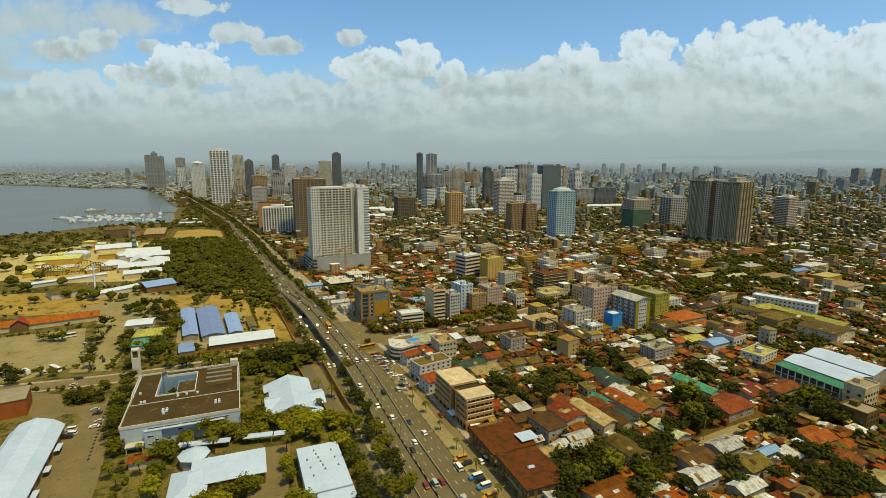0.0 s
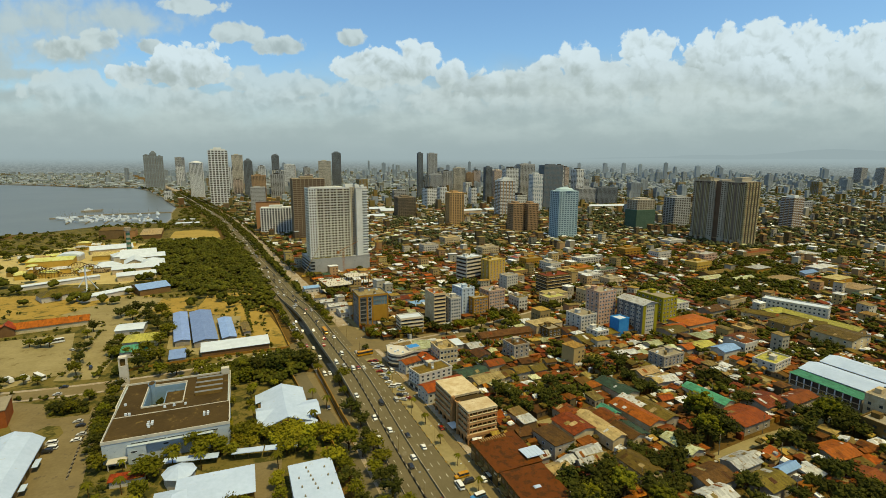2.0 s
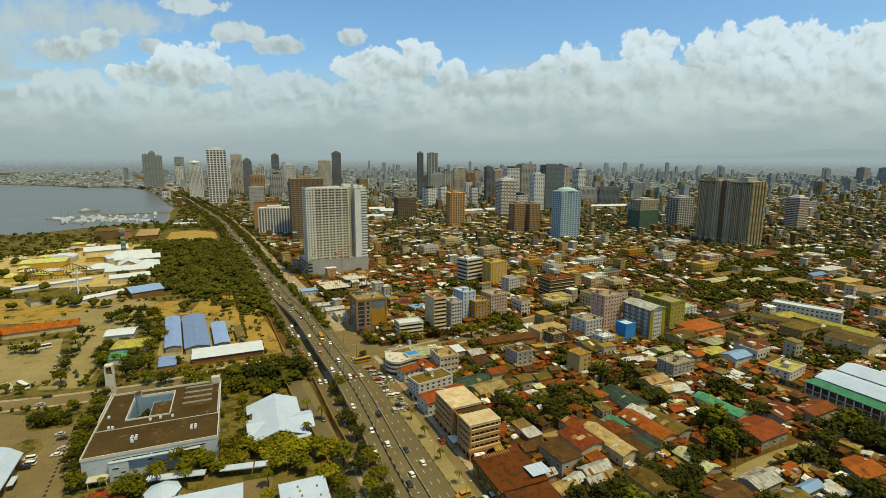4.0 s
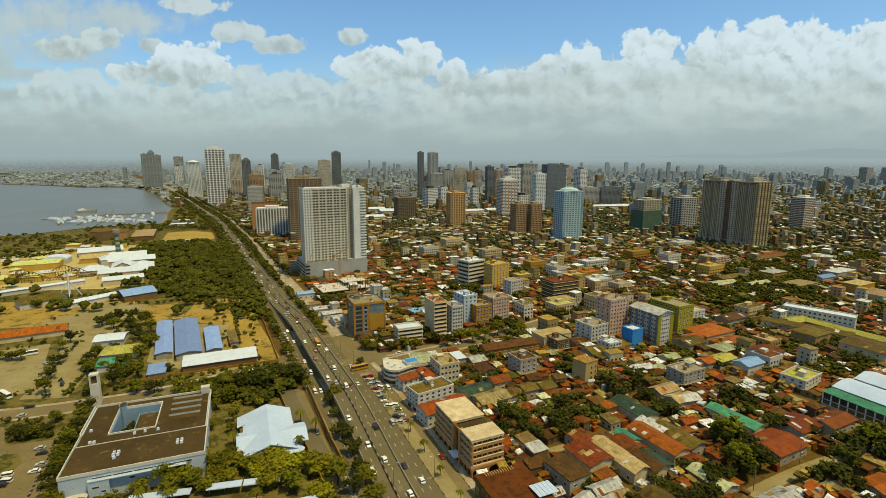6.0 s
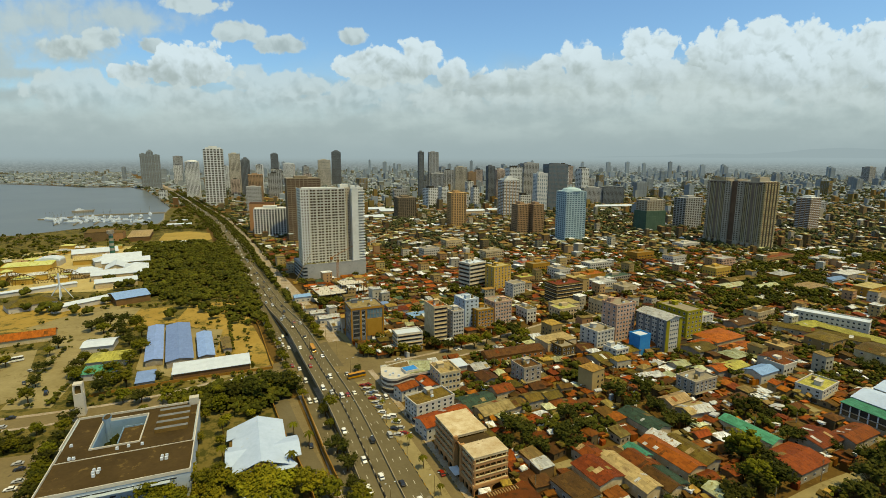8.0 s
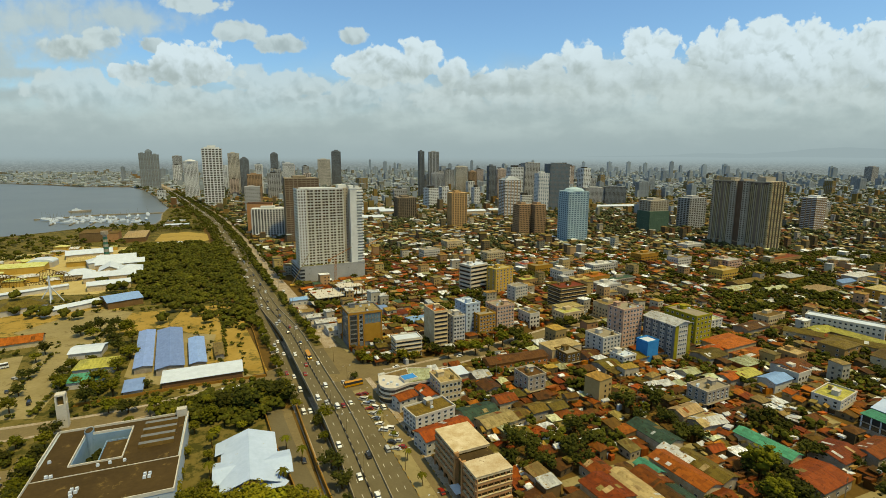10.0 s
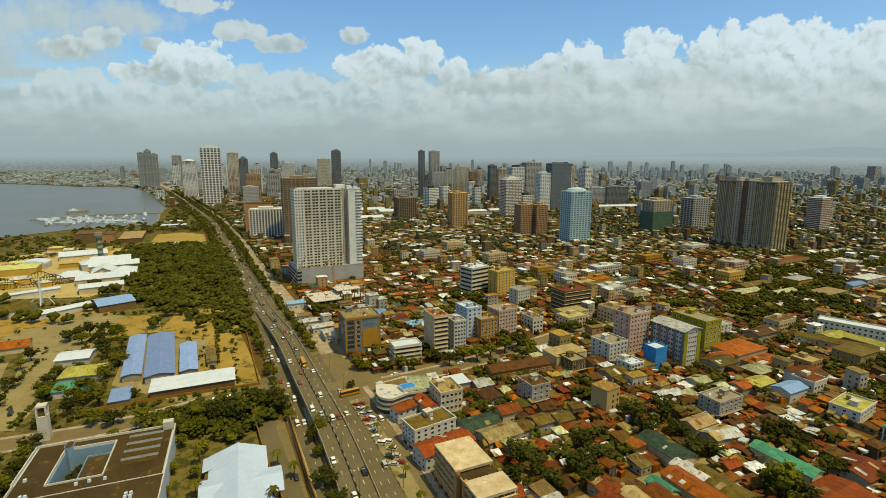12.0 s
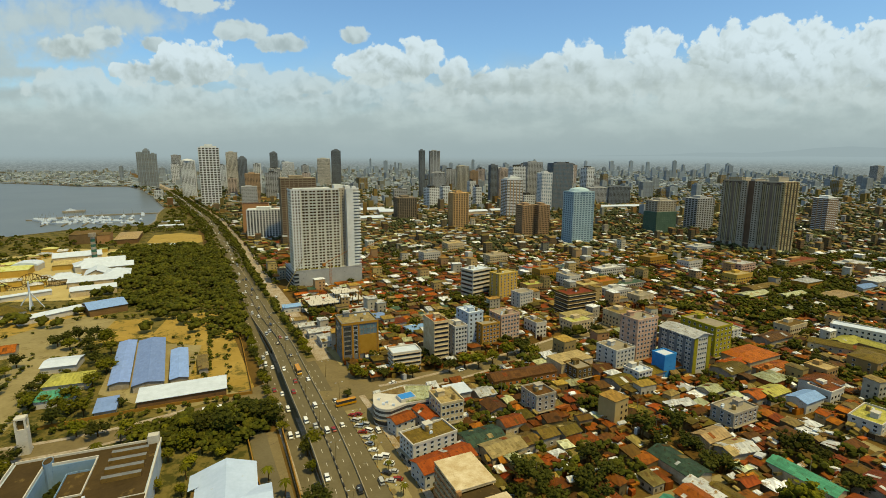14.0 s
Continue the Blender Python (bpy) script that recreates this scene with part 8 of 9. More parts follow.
def stuff_house(zone, x, y, w, d, h, rot, style, rise, roof_key, wall_key, rng, windows):
    s, r = house_shape(rng, w, d, h, style, rise)
    c, sn = math.cos(radians(rot)), math.sin(radians(rot))
    mv = lambda v: [(x + p[0] * c - p[1] * sn, y + p[0] * sn + p[1] * c, p[2]) for p in v]
    a = STUFF.setdefault((zone, "far_" + roof_key), Shape())
    a.add(mv(r.v), r.f)
    a = STUFF.setdefault((zone, "farwall_" + wall_key), Shape())
    a.add(mv(s.v), s.f)
    if windows:
        g = Shape()
        for k in range(max(1, int(h / 3))):
            for i in range(max(1, int(w / 3))):
                px = -w / 2 + 1.5 + i * 3
                g.poly([(px - 0.6, -d / 2 - 0.06, 1 + 3 * k), (px + 0.6, -d / 2 - 0.06, 1 + 3 * k), (px + 0.6, -d / 2 - 0.06, 2.3 + 3 * k), (px - 0.6, -d / 2 - 0.06, 2.3 + 3 * k)])
            for i in range(max(1, int(d / 3.5))):
                py = -d / 2 + 1.5 + i * 3.5
                g.poly([(-w / 2 - 0.06, py + 0.6, 1 + 3 * k), (-w / 2 - 0.06, py - 0.6, 1 + 3 * k), (-w / 2 - 0.06, py - 0.6, 2.3 + 3 * k), (-w / 2 - 0.06, py + 0.6, 2.3 + 3 * k)])
        a = STUFF.setdefault((zone, "glass"), Shape())
        a.add(mv(g.v), g.f)


TREE_STUFF = {}


def stuff_tree(zone, x, y, r, h, n, rng):
    s = TREE_STUFF.setdefault(zone, Shape())
    if zone in ("town", "grove"):
        for k in range(15):
            a, e, q = rng.uniform(0, 6.283), rng.uniform(-0.5, 1.0), rng.uniform(0.5, 0.95)
            c = math.sqrt(1 - e * e) * r * q
            s.clump((x + math.cos(a) * c, y + math.sin(a) * c, h * (0.62 + 0.34 * e * q)), r * rng.uniform(0.18, 0.36), rng, 0.8)
        return
    for k in range(n):
        a, q = rng.uniform(0, 6.283), rng.uniform(0, 0.8)
        s.clump((x + math.cos(a) * r * q, y + math.sin(a) * r * q, h * rng.uniform(0.5, 0.85)), r * rng.uniform(0.35, 0.6), rng, 0.85)


# tree-filled blocks and narrow lanes of the town
GROVES = [[(258, 537), (423, 707), (404, 574), (329, 467), (313, 486), (232, 459)], [(5, 369), (6, 392), (42, 425), (65, 430), (57, 381), (28, 368)], [(85, 433), (113, 433), (105, 406), (79, 403)],
          [(-1, 536), (38, 561), (38, 495), (-1, 476)], [(420, 728), (547, 744), (589, 711), (549, 665), (423, 652)]]
LANES = [[(48, 247), (72, 258), (94, 267), (115, 276)], [(120, 218), (149, 233), (177, 245), (220, 263)], [(172, 326), (192, 304), (198, 283), (209, 263)]]
lane_pts = []
s = Shape()
for pts in LANES:
    line = smooth_line(pts, 3.0)
    ribbon(s, line, -2.8, 2.8, 0.05)
    lane_pts += [(p.x, p.y) for p in line]
setting("lane", s, ["lot"], "narrow pale concrete lanes between the houses", "lane")

cells = []
a = -60.0
while a < 1150:
    b = -120.0 + town_rng.uniform(0, 4)
    w = town_rng.uniform(4.8, 8.2)
    while b < 820:
        d = town_rng.uniform(4.5, 8.5)
        p = E1 * (a + w / 2) + E2 * (b + d / 2)
        b += d + town_rng.choice((0.2, 0.3, 0.6, 1.0, 1.6, 4.0))
        if p.y < 120 or p.y > 760 or p.x > 0.93 * p.y + 60 or p.x < -300:
            continue
        cells.append((p.x, p.y, w, d))
    a += w + town_rng.choice((0.3, 0.5, 1.0, 3.5))
cells.sort(key=lambda c: math.hypot(c[0] - 40, c[1]))
cross_pts = [(p.x, p.y) for p in CROSS]
for x, y, r in FAR_TREES:
    stuff_tree("street_side", x, y, r * 1.05, r * 1.7, 14, town_rng)
for x, y, w, d in cells:
    off, _ = road_offset(x, y)
    if off < 30 + w / 2:
        continue
    if y < 680 and min((x - qx) ** 2 + (y - qy) ** 2 for qx, qy in cross_pts) < 15 ** 2:
        continue
    if blocked(x, y, min(w, d) * 0.42):
        continue
    if y < 340 and min((x - qx) ** 2 + (y - qy) ** 2 for qx, qy in lane_pts) < (2.6 + min(w, d) / 2) ** 2:
        continue
    rng = town_rng
    if rng.random() < 0.62 and any(inside(x, y, poly) for poly in GROVES):
        stuff_tree("grove", x, y, rng.uniform(3.5, 6), rng.uniform(7, 11), 12, rng)
        continue
    if rng.random() < (0.11 if x > 100 and y < 520 else 0.05) + (0.5 if noise.noise((x / 45, y / 45, 3.0)) > (0.22 if y < 330 else 0.12) else 0.06):
        if near_houses < 150:
            plant(x, y, rng.uniform(3, 5.5), (1, 1, 4))
        else:
            stuff_tree("town", x, y, rng.uniform(3, 5.5), rng.uniform(5, 9), 9, rng)
        continue
    rot = GRID + rng.uniform(-9, 9) + rng.choice((0, 0, 90))
    if rot > 70:
        w, d = d, w
    style = rng.choice(("gable", "gable", "lean", "lean", "hip"))
    h = rng.choice((2.6, 2.9, 3.2, 3.0, 3.4, 4.2, 5.4, 5.6 if y > 330 else 3.6))
    rise = rng.uniform(0.5, 1.4)
    tall = y > 300 and rng.random() < (0.02 if y < 420 else 0.045)
    if tall:
        h, rise, style = rng.uniform(8, 15), 0.25, "lean"
        w, d = w * 1.3, d * 1.3
    rk, wk = rng.choice(ROOF_KEYS if y < 330 or rng.random() < 0.35 else MIX_KEYS), rng.choice(WALL_KEYS)
    if tall:
        rk, wk = rng.choice(("grey", "tan", "white")), rng.choice(("white", "cream", "white", "pink", "cream"))
    if near_houses < 150:
        near_houses += 1
        th = thing("town_house", x, y, 0, rot, "low house with a %s sheet roof and %s walls" % (rk.replace("_", " "), wk), "house", "houses of the low town")
        s, r = house_shape(rng, w, d, h, style, rise)
        part("wall", s, ["wall_" + wk], th)
        part("roof", r, ["roof_" + rk], th)
        for k in range(max(1, int(h / 3))):
            part("window", window_mesh(1.3, 1.2), None, th, m=pose(-w / 4, -d / 2, 1.7 + 3 * k))
            part("window", window_mesh(1.3, 1.2), None, th, m=pose(-w / 2, 0, 1.7 + 3 * k, 0, 0, -90))
        if rng.random() < 0.5:
            s = Shape()
            qx, qy = rng.uniform(-w / 4, w / 4), -d / 4
            s.box(qx - 1.2, qy - 0.9, h - 0.2, qx + 1.2, qy + 0.9, h + 0.55 + rise * 0.6, c=0.15)
            part("roof_patch", s, [rng.choice(("roof_grey", "roof_rust", "roof_white"))], th)
    else:
        stuff_house("town", x, y, w, d, h, rot, style, rise, rk, wk, rng, y < 700)

# lean-tos, awnings and patched sheets that fill the gaps between the houses
patch_rng = random.Random(55)
for k in range(16000):
    x, y = patch_rng.uniform(-120, 560), patch_rng.uniform(140, 740)
    if x > 0.9 * y + 30 or (y > 480 and k % 3 == 0) or road_offset(x, y)[0] < 33 or blocked(x, y, 1.5):
        continue
    if min((x - qx) ** 2 + (y - qy) ** 2 for qx, qy in cross_pts) < 100 or min((x - qx) ** 2 + (y - qy) ** 2 for qx, qy in lane_pts) < 16:
        continue
    key = "far_" + patch_rng.choice(("rust", "brown", "grey", "white", "rust", "tan", "orange", "brown", "moss", "white"))
    w, d, z, tilt = patch_rng.uniform(0.8, 2.6), patch_rng.uniform(0.7, 2.0), patch_rng.uniform(2.3, 5.4), patch_rng.uniform(-0.5, 0.5)
    a_ = radians(GRID + patch_rng.uniform(-15, 15))
    c_, s_ = math.cos(a_), math.sin(a_)
    top = [(x + u * w * c_ - v * d * s_, y + u * w * s_ + v * d * c_, z + tilt * v) for u, v in ((-1, -1), (1, -1), (1, 1), (-1, 1))]
    low_ = [(px, py, 0.0 if z < 3.6 else z - 0.8) for px, py, _ in top]
    STUFF.setdefault(("lean_to", key), Shape()).add(top + low_, [(0, 1, 2, 3), (4, 5, 1, 0), (5, 6, 2, 1), (6, 7, 3, 2), (7, 4, 0, 3)])

# the town goes on below and behind the flight
south_rng = random.Random(303)
for i in range(26):
    for j in range(22):
        p = Vector((45, -75)) + E1 * (i * 9.0) + E2 * (j * 8.5)
        west = 77 - 0.44 * p.y + 36
        if p.x < west or p.y > 118 or p.y < -80 or p.x > 240:
            continue
        if south_rng.random() < 0.14:
            stuff_tree("south_town", p.x, p.y, south_rng.uniform(3, 5), south_rng.uniform(5, 8), 9, south_rng)
        else:
            stuff_house("south_town", p.x, p.y, south_rng.uniform(6, 8.6), south_rng.uniform(5.5, 8), south_rng.choice((3, 3.4, 4, 5.6)), GRID + south_rng.uniform(-6, 6), south_rng.choice(("gable", "lean", "hip")), south_rng.uniform(0.5, 1.3), south_rng.choice(ROOF_KEYS), south_rng.choice(WALL_KEYS), south_rng, True)
wood("south_grove", [(-180, -80), (0, -80), (-10, 100), (-60, 125), (-180, 110)], 90, "scattered trees of the park's southern lawns", 3, 5, 6, 9, seed=23)

# far town: rows of houses thinning out to the horizon, with tree-filled blocks
# greyer, paler keys from list to list: distance haze put into the colours
FAR_ROOFS = ["grey", "dust", "brown", "sand", "rust", "sage", "dust", "moss", "grey", "white", "brown", "white", "ash", "pebble", "moss", "pale_green", "sand"]
FAR_WALLS = ["block", "block", "brown", "pebble", "taupe", "white", "block"]
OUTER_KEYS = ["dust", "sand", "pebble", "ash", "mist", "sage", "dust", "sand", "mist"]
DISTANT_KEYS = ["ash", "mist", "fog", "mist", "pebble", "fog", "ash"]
FAR_GROVES = [[(359, 1355), (522, 1454), (470, 1180), (392, 1040), (270, 925), (256, 960)], [(-110, 1150), (-60, 1150), (-50, 1000), (-110, 1000)], [(-75, 1620), (120, 1600), (94, 1290), (-60, 1380)],
              [(560, 905), (640, 960), (680, 900), (600, 840)]]
reserved = np.array(RES)


def far_blocked(x, y, r):
    dx, dy = x - reserved[:, 0], y - reserved[:, 1]
    return bool(((np.abs(dx * reserved[:, 4] + dy * reserved[:, 5]) < reserved[:, 2] + r) & (np.abs(-dx * reserved[:, 5] + dy * reserved[:, 4]) < reserved[:, 3] + r)).any())


def far_house(zone, x, y, w, d, h, rot, slope, roof_key, wall_key):
    """A walled box under a sloping roof."""
    c, sn = math.cos(radians(rot)), math.sin(radians(rot))
    at = lambda u, v, z: (x + u * c - v * sn, y + u * sn + v * c, z)
    a, b = w / 2, d / 2
    base = [at(-a, -b, 0), at(a, -b, 0), at(a, b, 0), at(-a, b, 0)]
    top = [at(-a, -b, h), at(a, -b, h), at(a, b, h + slope), at(-a, b, h + slope)]
    STUFF.setdefault((zone, "farwall_" + wall_key), Shape()).add(base + top, [(0, 1, 5, 4), (1, 2, 6, 5), (2, 3, 7, 6), (3, 0, 4, 7)])
    STUFF.setdefault((zone, "far_" + roof_key), Shape()).poly(top)


for zone, y0, y1, step, size in (("middle_town", 740, 1150, 10.0, (6, 11)), ("outer_town", 1150, 2200, 15.5, (7, 16)), ("distant_town", 2200, 4850, 29, (10, 27))):
    rng = random.Random(int(y0))
    y = y0
    while y < y1:
        x = -0.95 * y - 60
        while x < 0.95 * y + 60:
            px, py = x + rng.uniform(-0.3, 0.3) * step, y + rng.uniform(-0.3, 0.3) * step
            x += step * rng.uniform(0.8, 1.25)
            if py > y1 or inside(px, py, SHORE):
                continue
            off, _ = road_offset(px, py)
            if -22 < off < 30 or (off < 0 and py < 830) or (off < 0 and py < 1340):
                continue
            if far_blocked(px, py, step * 0.3):
                continue
            k = rng.random()
            green = 0.09 + (0.5 if noise.noise((px / 90, py / 90, 7.0)) > 0.12 else 0.05)
            if zone == "distant_town":
                green *= 0.6
            elif any(inside(px, py, g) for g in FAR_GROVES):
                green = 0.6
            if k < green:
                stuff_tree(zone, px, py, min(step * rng.uniform(0.35, 0.55), 11), rng.uniform(6, 11), 5 if zone == "middle_town" else 3 if zone == "outer_town" else 2, rng)
                continue
            w, d = rng.uniform(*size), rng.uniform(*size) * 0.8
            # haze-toned keys, likelier the farther out the house stands
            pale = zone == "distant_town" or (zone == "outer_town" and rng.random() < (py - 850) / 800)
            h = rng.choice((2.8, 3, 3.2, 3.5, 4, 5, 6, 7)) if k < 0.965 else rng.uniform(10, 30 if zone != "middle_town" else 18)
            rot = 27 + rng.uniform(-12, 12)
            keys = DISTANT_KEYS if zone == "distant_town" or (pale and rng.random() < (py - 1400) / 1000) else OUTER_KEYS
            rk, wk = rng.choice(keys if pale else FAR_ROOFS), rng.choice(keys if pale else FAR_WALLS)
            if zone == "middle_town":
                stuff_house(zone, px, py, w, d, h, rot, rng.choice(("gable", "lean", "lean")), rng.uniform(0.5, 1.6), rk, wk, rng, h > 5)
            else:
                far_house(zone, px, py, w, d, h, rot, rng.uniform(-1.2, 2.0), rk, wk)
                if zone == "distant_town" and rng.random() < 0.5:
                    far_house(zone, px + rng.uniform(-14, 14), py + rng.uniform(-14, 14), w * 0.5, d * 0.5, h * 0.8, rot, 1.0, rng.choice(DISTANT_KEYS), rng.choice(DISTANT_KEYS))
        y += step
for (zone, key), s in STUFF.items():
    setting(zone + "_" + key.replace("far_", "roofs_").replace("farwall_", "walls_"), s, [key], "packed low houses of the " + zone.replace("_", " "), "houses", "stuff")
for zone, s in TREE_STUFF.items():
    # trees farther out take the haze-paled leaf colours
    setting(zone + "_trees", s, [{"middle_town": "leaf_hazed", "outer_town": "leaf_hazed", "distant_town": "leaf_far_hazed"}.get(zone, "leaf_wood")], "scattered green trees between the houses", "trees", "stuff")

# far skyline
sky_rng = random.Random(9)
for k in range(44):
    y = sky_rng.uniform(2600, 4700)
    x = sky_rng.uniform(-0.75, 0.9) * y
    if math.hypot(x, y) > 4650 or inside(x, y, SHORE) or blocked(x, y, 20):
        continue
    hh = sky_rng.uniform(25, 70) if k % 5 else sky_rng.uniform(65, 105)
    # wall and glass tones carry the haze
    tower("distant_tower", "skyline tower in a haze-paled grey", x, y, sky_rng.uniform(16, 34), sky_rng.uniform(14, 26), hh * 0.85, sky_rng.uniform(0, 40), "farwall_" + ("fog" if y > 3400 else sky_rng.choice(("ash", "mist", "fog"))), glass="glass_pale", lite=True, fh=6, bay=9)
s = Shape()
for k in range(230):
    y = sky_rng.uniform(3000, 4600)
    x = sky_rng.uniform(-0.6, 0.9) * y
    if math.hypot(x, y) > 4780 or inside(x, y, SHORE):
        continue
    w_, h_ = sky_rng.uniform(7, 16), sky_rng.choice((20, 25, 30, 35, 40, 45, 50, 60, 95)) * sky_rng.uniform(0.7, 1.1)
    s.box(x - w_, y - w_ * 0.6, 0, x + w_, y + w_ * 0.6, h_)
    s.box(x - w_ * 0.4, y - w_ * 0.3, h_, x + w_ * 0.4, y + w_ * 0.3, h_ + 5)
# one haze-paled colour for all of them
setting("distant_skyline", s, ["farwall_fog"], "haze-paled towers scattered on the skyline", "towers", "stuff")
for k in range(60):
    y = sky_rng.uniform(1250, 2600)
    x = sky_rng.uniform(-0.55, 0.85) * y
    if inside(x, y, SHORE) or blocked(x, y, 16) or abs(road_offset(x, y)[0]) < 45:
        continue
    # beyond 1700 m walls and glass take the haze-paled tones
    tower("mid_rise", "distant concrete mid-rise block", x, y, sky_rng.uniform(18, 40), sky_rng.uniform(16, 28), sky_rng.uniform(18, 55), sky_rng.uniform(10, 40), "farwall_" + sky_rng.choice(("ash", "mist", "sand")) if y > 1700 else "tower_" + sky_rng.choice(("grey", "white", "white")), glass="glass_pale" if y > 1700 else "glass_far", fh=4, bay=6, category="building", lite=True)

# ---- vehicles ----
PAINTS = {"white": (0.78, 0.80, 0.80), "silver": (0.45, 0.46, 0.46), "black": (0.02, 0.02, 0.022), "red": (0.35, 0.03, 0.02), "yellow": (0.75, 0.48, 0.03), "blue": (0.03, 0.19, 0.45), "maroon": (0.14, 0.03, 0.02)}
for key, c in PAINTS.items():
    M["paint_" + key] = surface(key + "_car_paint", tuple(v * 0.9 for v in c), c, 0.25, 0.8, spec=0.6)
CAR_FORMS = {  # length, width, sill, bonnet height, roof height, cabin start and end along the length
    "sedan": (4.4, 1.75, 0.3, 0.85, 1.42, 0.28, 0.86), "van": (4.7, 1.8, 0.35, 1.05, 1.9, 0.14, 0.98), "jeepney": (6.2, 1.95, 0.45, 1.25, 2.2, 0.24, 0.99),
    "bus": (11.0, 2.5, 0.45, 1.6, 3.1, 0.02, 0.99), "truck": (7.0, 2.3, 0.6, 1.4, 2.9, 0.02, 0.25)}
WHEEL = Shape()
WHEEL.tube((-0.11, 0, 0), (0.11, 0, 0), 0.33, 0.33, 10, 0)
WHEEL.tube((-0.12, 0, 0), (0.12, 0, 0), 0.18, 0.18, 8, 1)
WHEEL_ME = WHEEL.mesh("wheel", [M["rubber"], M["chrome"]])


def vehicle(form, paint):
    """A car, van, jeepney, bus or lorry, its nose along +y."""
    ln, wd, sill, bonnet, top, c0, c1 = CAR_FORMS[form]
    th = thing(form, 0, 0, -70, 0, {"sedan": "%s saloon car on the road", "van": "%s passenger van on the road", "jeepney": "%s long jeepney with open back", "bus": "%s city bus with dark windows", "truck": "%s box lorry on the road"}[form] % paint, "car" if form in ("sedan", "van") else form)
    h = wd / 2
    y0, y1 = -ln / 2, ln / 2
    s = Shape()
    k = 0.12
    prof = [(y0, sill), (y0, bonnet - k), (y0 + k, bonnet), (y1 - 3 * k, bonnet - 0.05), (y1, bonnet - 0.25), (y1, sill)]
    for sg in (-1, 1):
        s.poly([(sg * h, y, z) for y, z in (prof if sg > 0 else prof[::-1])])
    for (ya, za), (yb, zb) in zip(prof, prof[1:] + prof[:1]):
        s.poly([(-h, ya, za), (h, ya, za), (h, yb, zb), (-h, yb, zb)])
    part("body", s, ["paint_" + paint], th)
    ca, cb = y1 - c0 * ln, y1 - c1 * ln
    rake = 0.45 if form == "sedan" else 0.25
    s = Shape()
    i = 0.1
    lo_ = [(-h + 0.04, cb, bonnet - 0.02), (h - 0.04, cb, bonnet - 0.02), (h - 0.04, ca, bonnet - 0.02), (-h + 0.04, ca, bonnet - 0.02)]
    hi_ = [(-h + i, cb + rake * 0.6, top - 0.1), (h - i, cb + rake * 0.6, top - 0.1), (h - i, ca - rake, top - 0.1), (-h + i, ca - rake, top - 0.1)]
    s.add(lo_ + hi_, [(0, 1, 5, 4), (1, 2, 6, 5), (2, 3, 7, 6), (3, 0, 4, 7)])
    part("window", s, ["glass"], th, "dark windows")
    s = Shape()
    s.box(-h + i - 0.03, cb + rake * 0.55, top - 0.12, h - i + 0.03, ca - rake * 0.95, top, c=0.06)
    if form == "truck":
        s.box(-h, y0, sill + 0.3, h, ca - 2.2 + 1.9, top + 0.1, c=0.03)
    part("roof", s, ["paint_" + ("white" if form == "jeepney" and paint != "yellow" else paint)], th)
    for x in (-h + 0.06, h - 0.06):
        for y in (y0 + ln * 0.2, y1 - ln * 0.19):
            part("wheel", WHEEL_ME, None, th, m=pose(x, y, 0.33))
    return th


FLEET = [vehicle("sedan", p) for p in ("white", "silver", "black", "red", "white", "silver", "black")] + [vehicle("van", p) for p in ("white", "silver", "white", "black")]
BIG = [vehicle("jeepney", "silver"), vehicle("jeepney", "blue"), vehicle("bus", "white"), vehicle("bus", "yellow"), vehicle("jeepney", "white"), vehicle("truck", "white"), vehicle("jeepney", "yellow")]
ride = random.Random(31)


def drive(kind, x, y, z, ang):
    return copy_thing(kind, pose(x, y, z, 0, 0, ang))


def lane(off, y0, y1, gap, dirn, zf, mix_big=0.05):
    """Traffic along one lane of the boulevard."""
    acc, want = 0.0, ride.uniform(0, gap)
    for i in range(len(LINE) - 1):
        p, n = LINE[i], NORM[i]
        if not y0 < p.y < y1:
            continue
        acc += (LINE[i + 1] - p).length
        if acc > want:
            q = p + n * off
            acc, want = 0.0, gap * ride.uniform(0.5, 1.6)
            ang = math.degrees(math.atan2(n.y, n.x)) + (0 if dirn > 0 else 180)
            kind = ride.choice(BIG) if ride.random() < mix_big else ride.choice(FLEET)
            c = drive(kind, q.x, q.y, zf(p) + 0.02, ang)
            slope = (deck(LINE[i + 1]) - deck(p)) / (LINE[i + 1] - p).length if zf is deck else 0
            c.rotation_euler.x = math.atan(slope) * dirn


lane(1.9, 150, 620, 40, 1, deck, 0.03)
lane(5.0, 150, 620, 44, 1, deck, 0.08)
lane(-1.9, 150, 620, 44, -1, deck, 0.03)
lane(-5.0, 150, 620, 51, -1, deck, 0.06)
lane(8.7, 150, 345, 68, 1, lambda p: 0.10)
lane(12.0, 150, 345, 64, 1, lambda p: 0.10, 0.2)
lane(15.3, 150, 345, 54, 1, lambda p: 0.10, 0.2)
lane(26, 150, 320, 57, 1, lambda p: 0.10, 0.1)
lane(-9.2, 250, 430, 27, -1, lambda p: 0.10)
lane(-12.4, 300, 430, 23, -1, lambda p: 0.10)
lane(21, 400, 640, 47, 1, lambda p: 0.12)
for i in range(len(fine_line)):
    p, n = fine_line[i], fine_norm[i]
    if 262 < p.y < 316 and i % 2 == 0:
        for off in (18.9, 21.9):
            if ride.random() < 0.8:
                q = p + n * off
                drive(ride.choice(FLEET), q.x, q.y, 0.27, math.degrees(math.atan2(n.y, n.x)) + ride.uniform(35, 60))
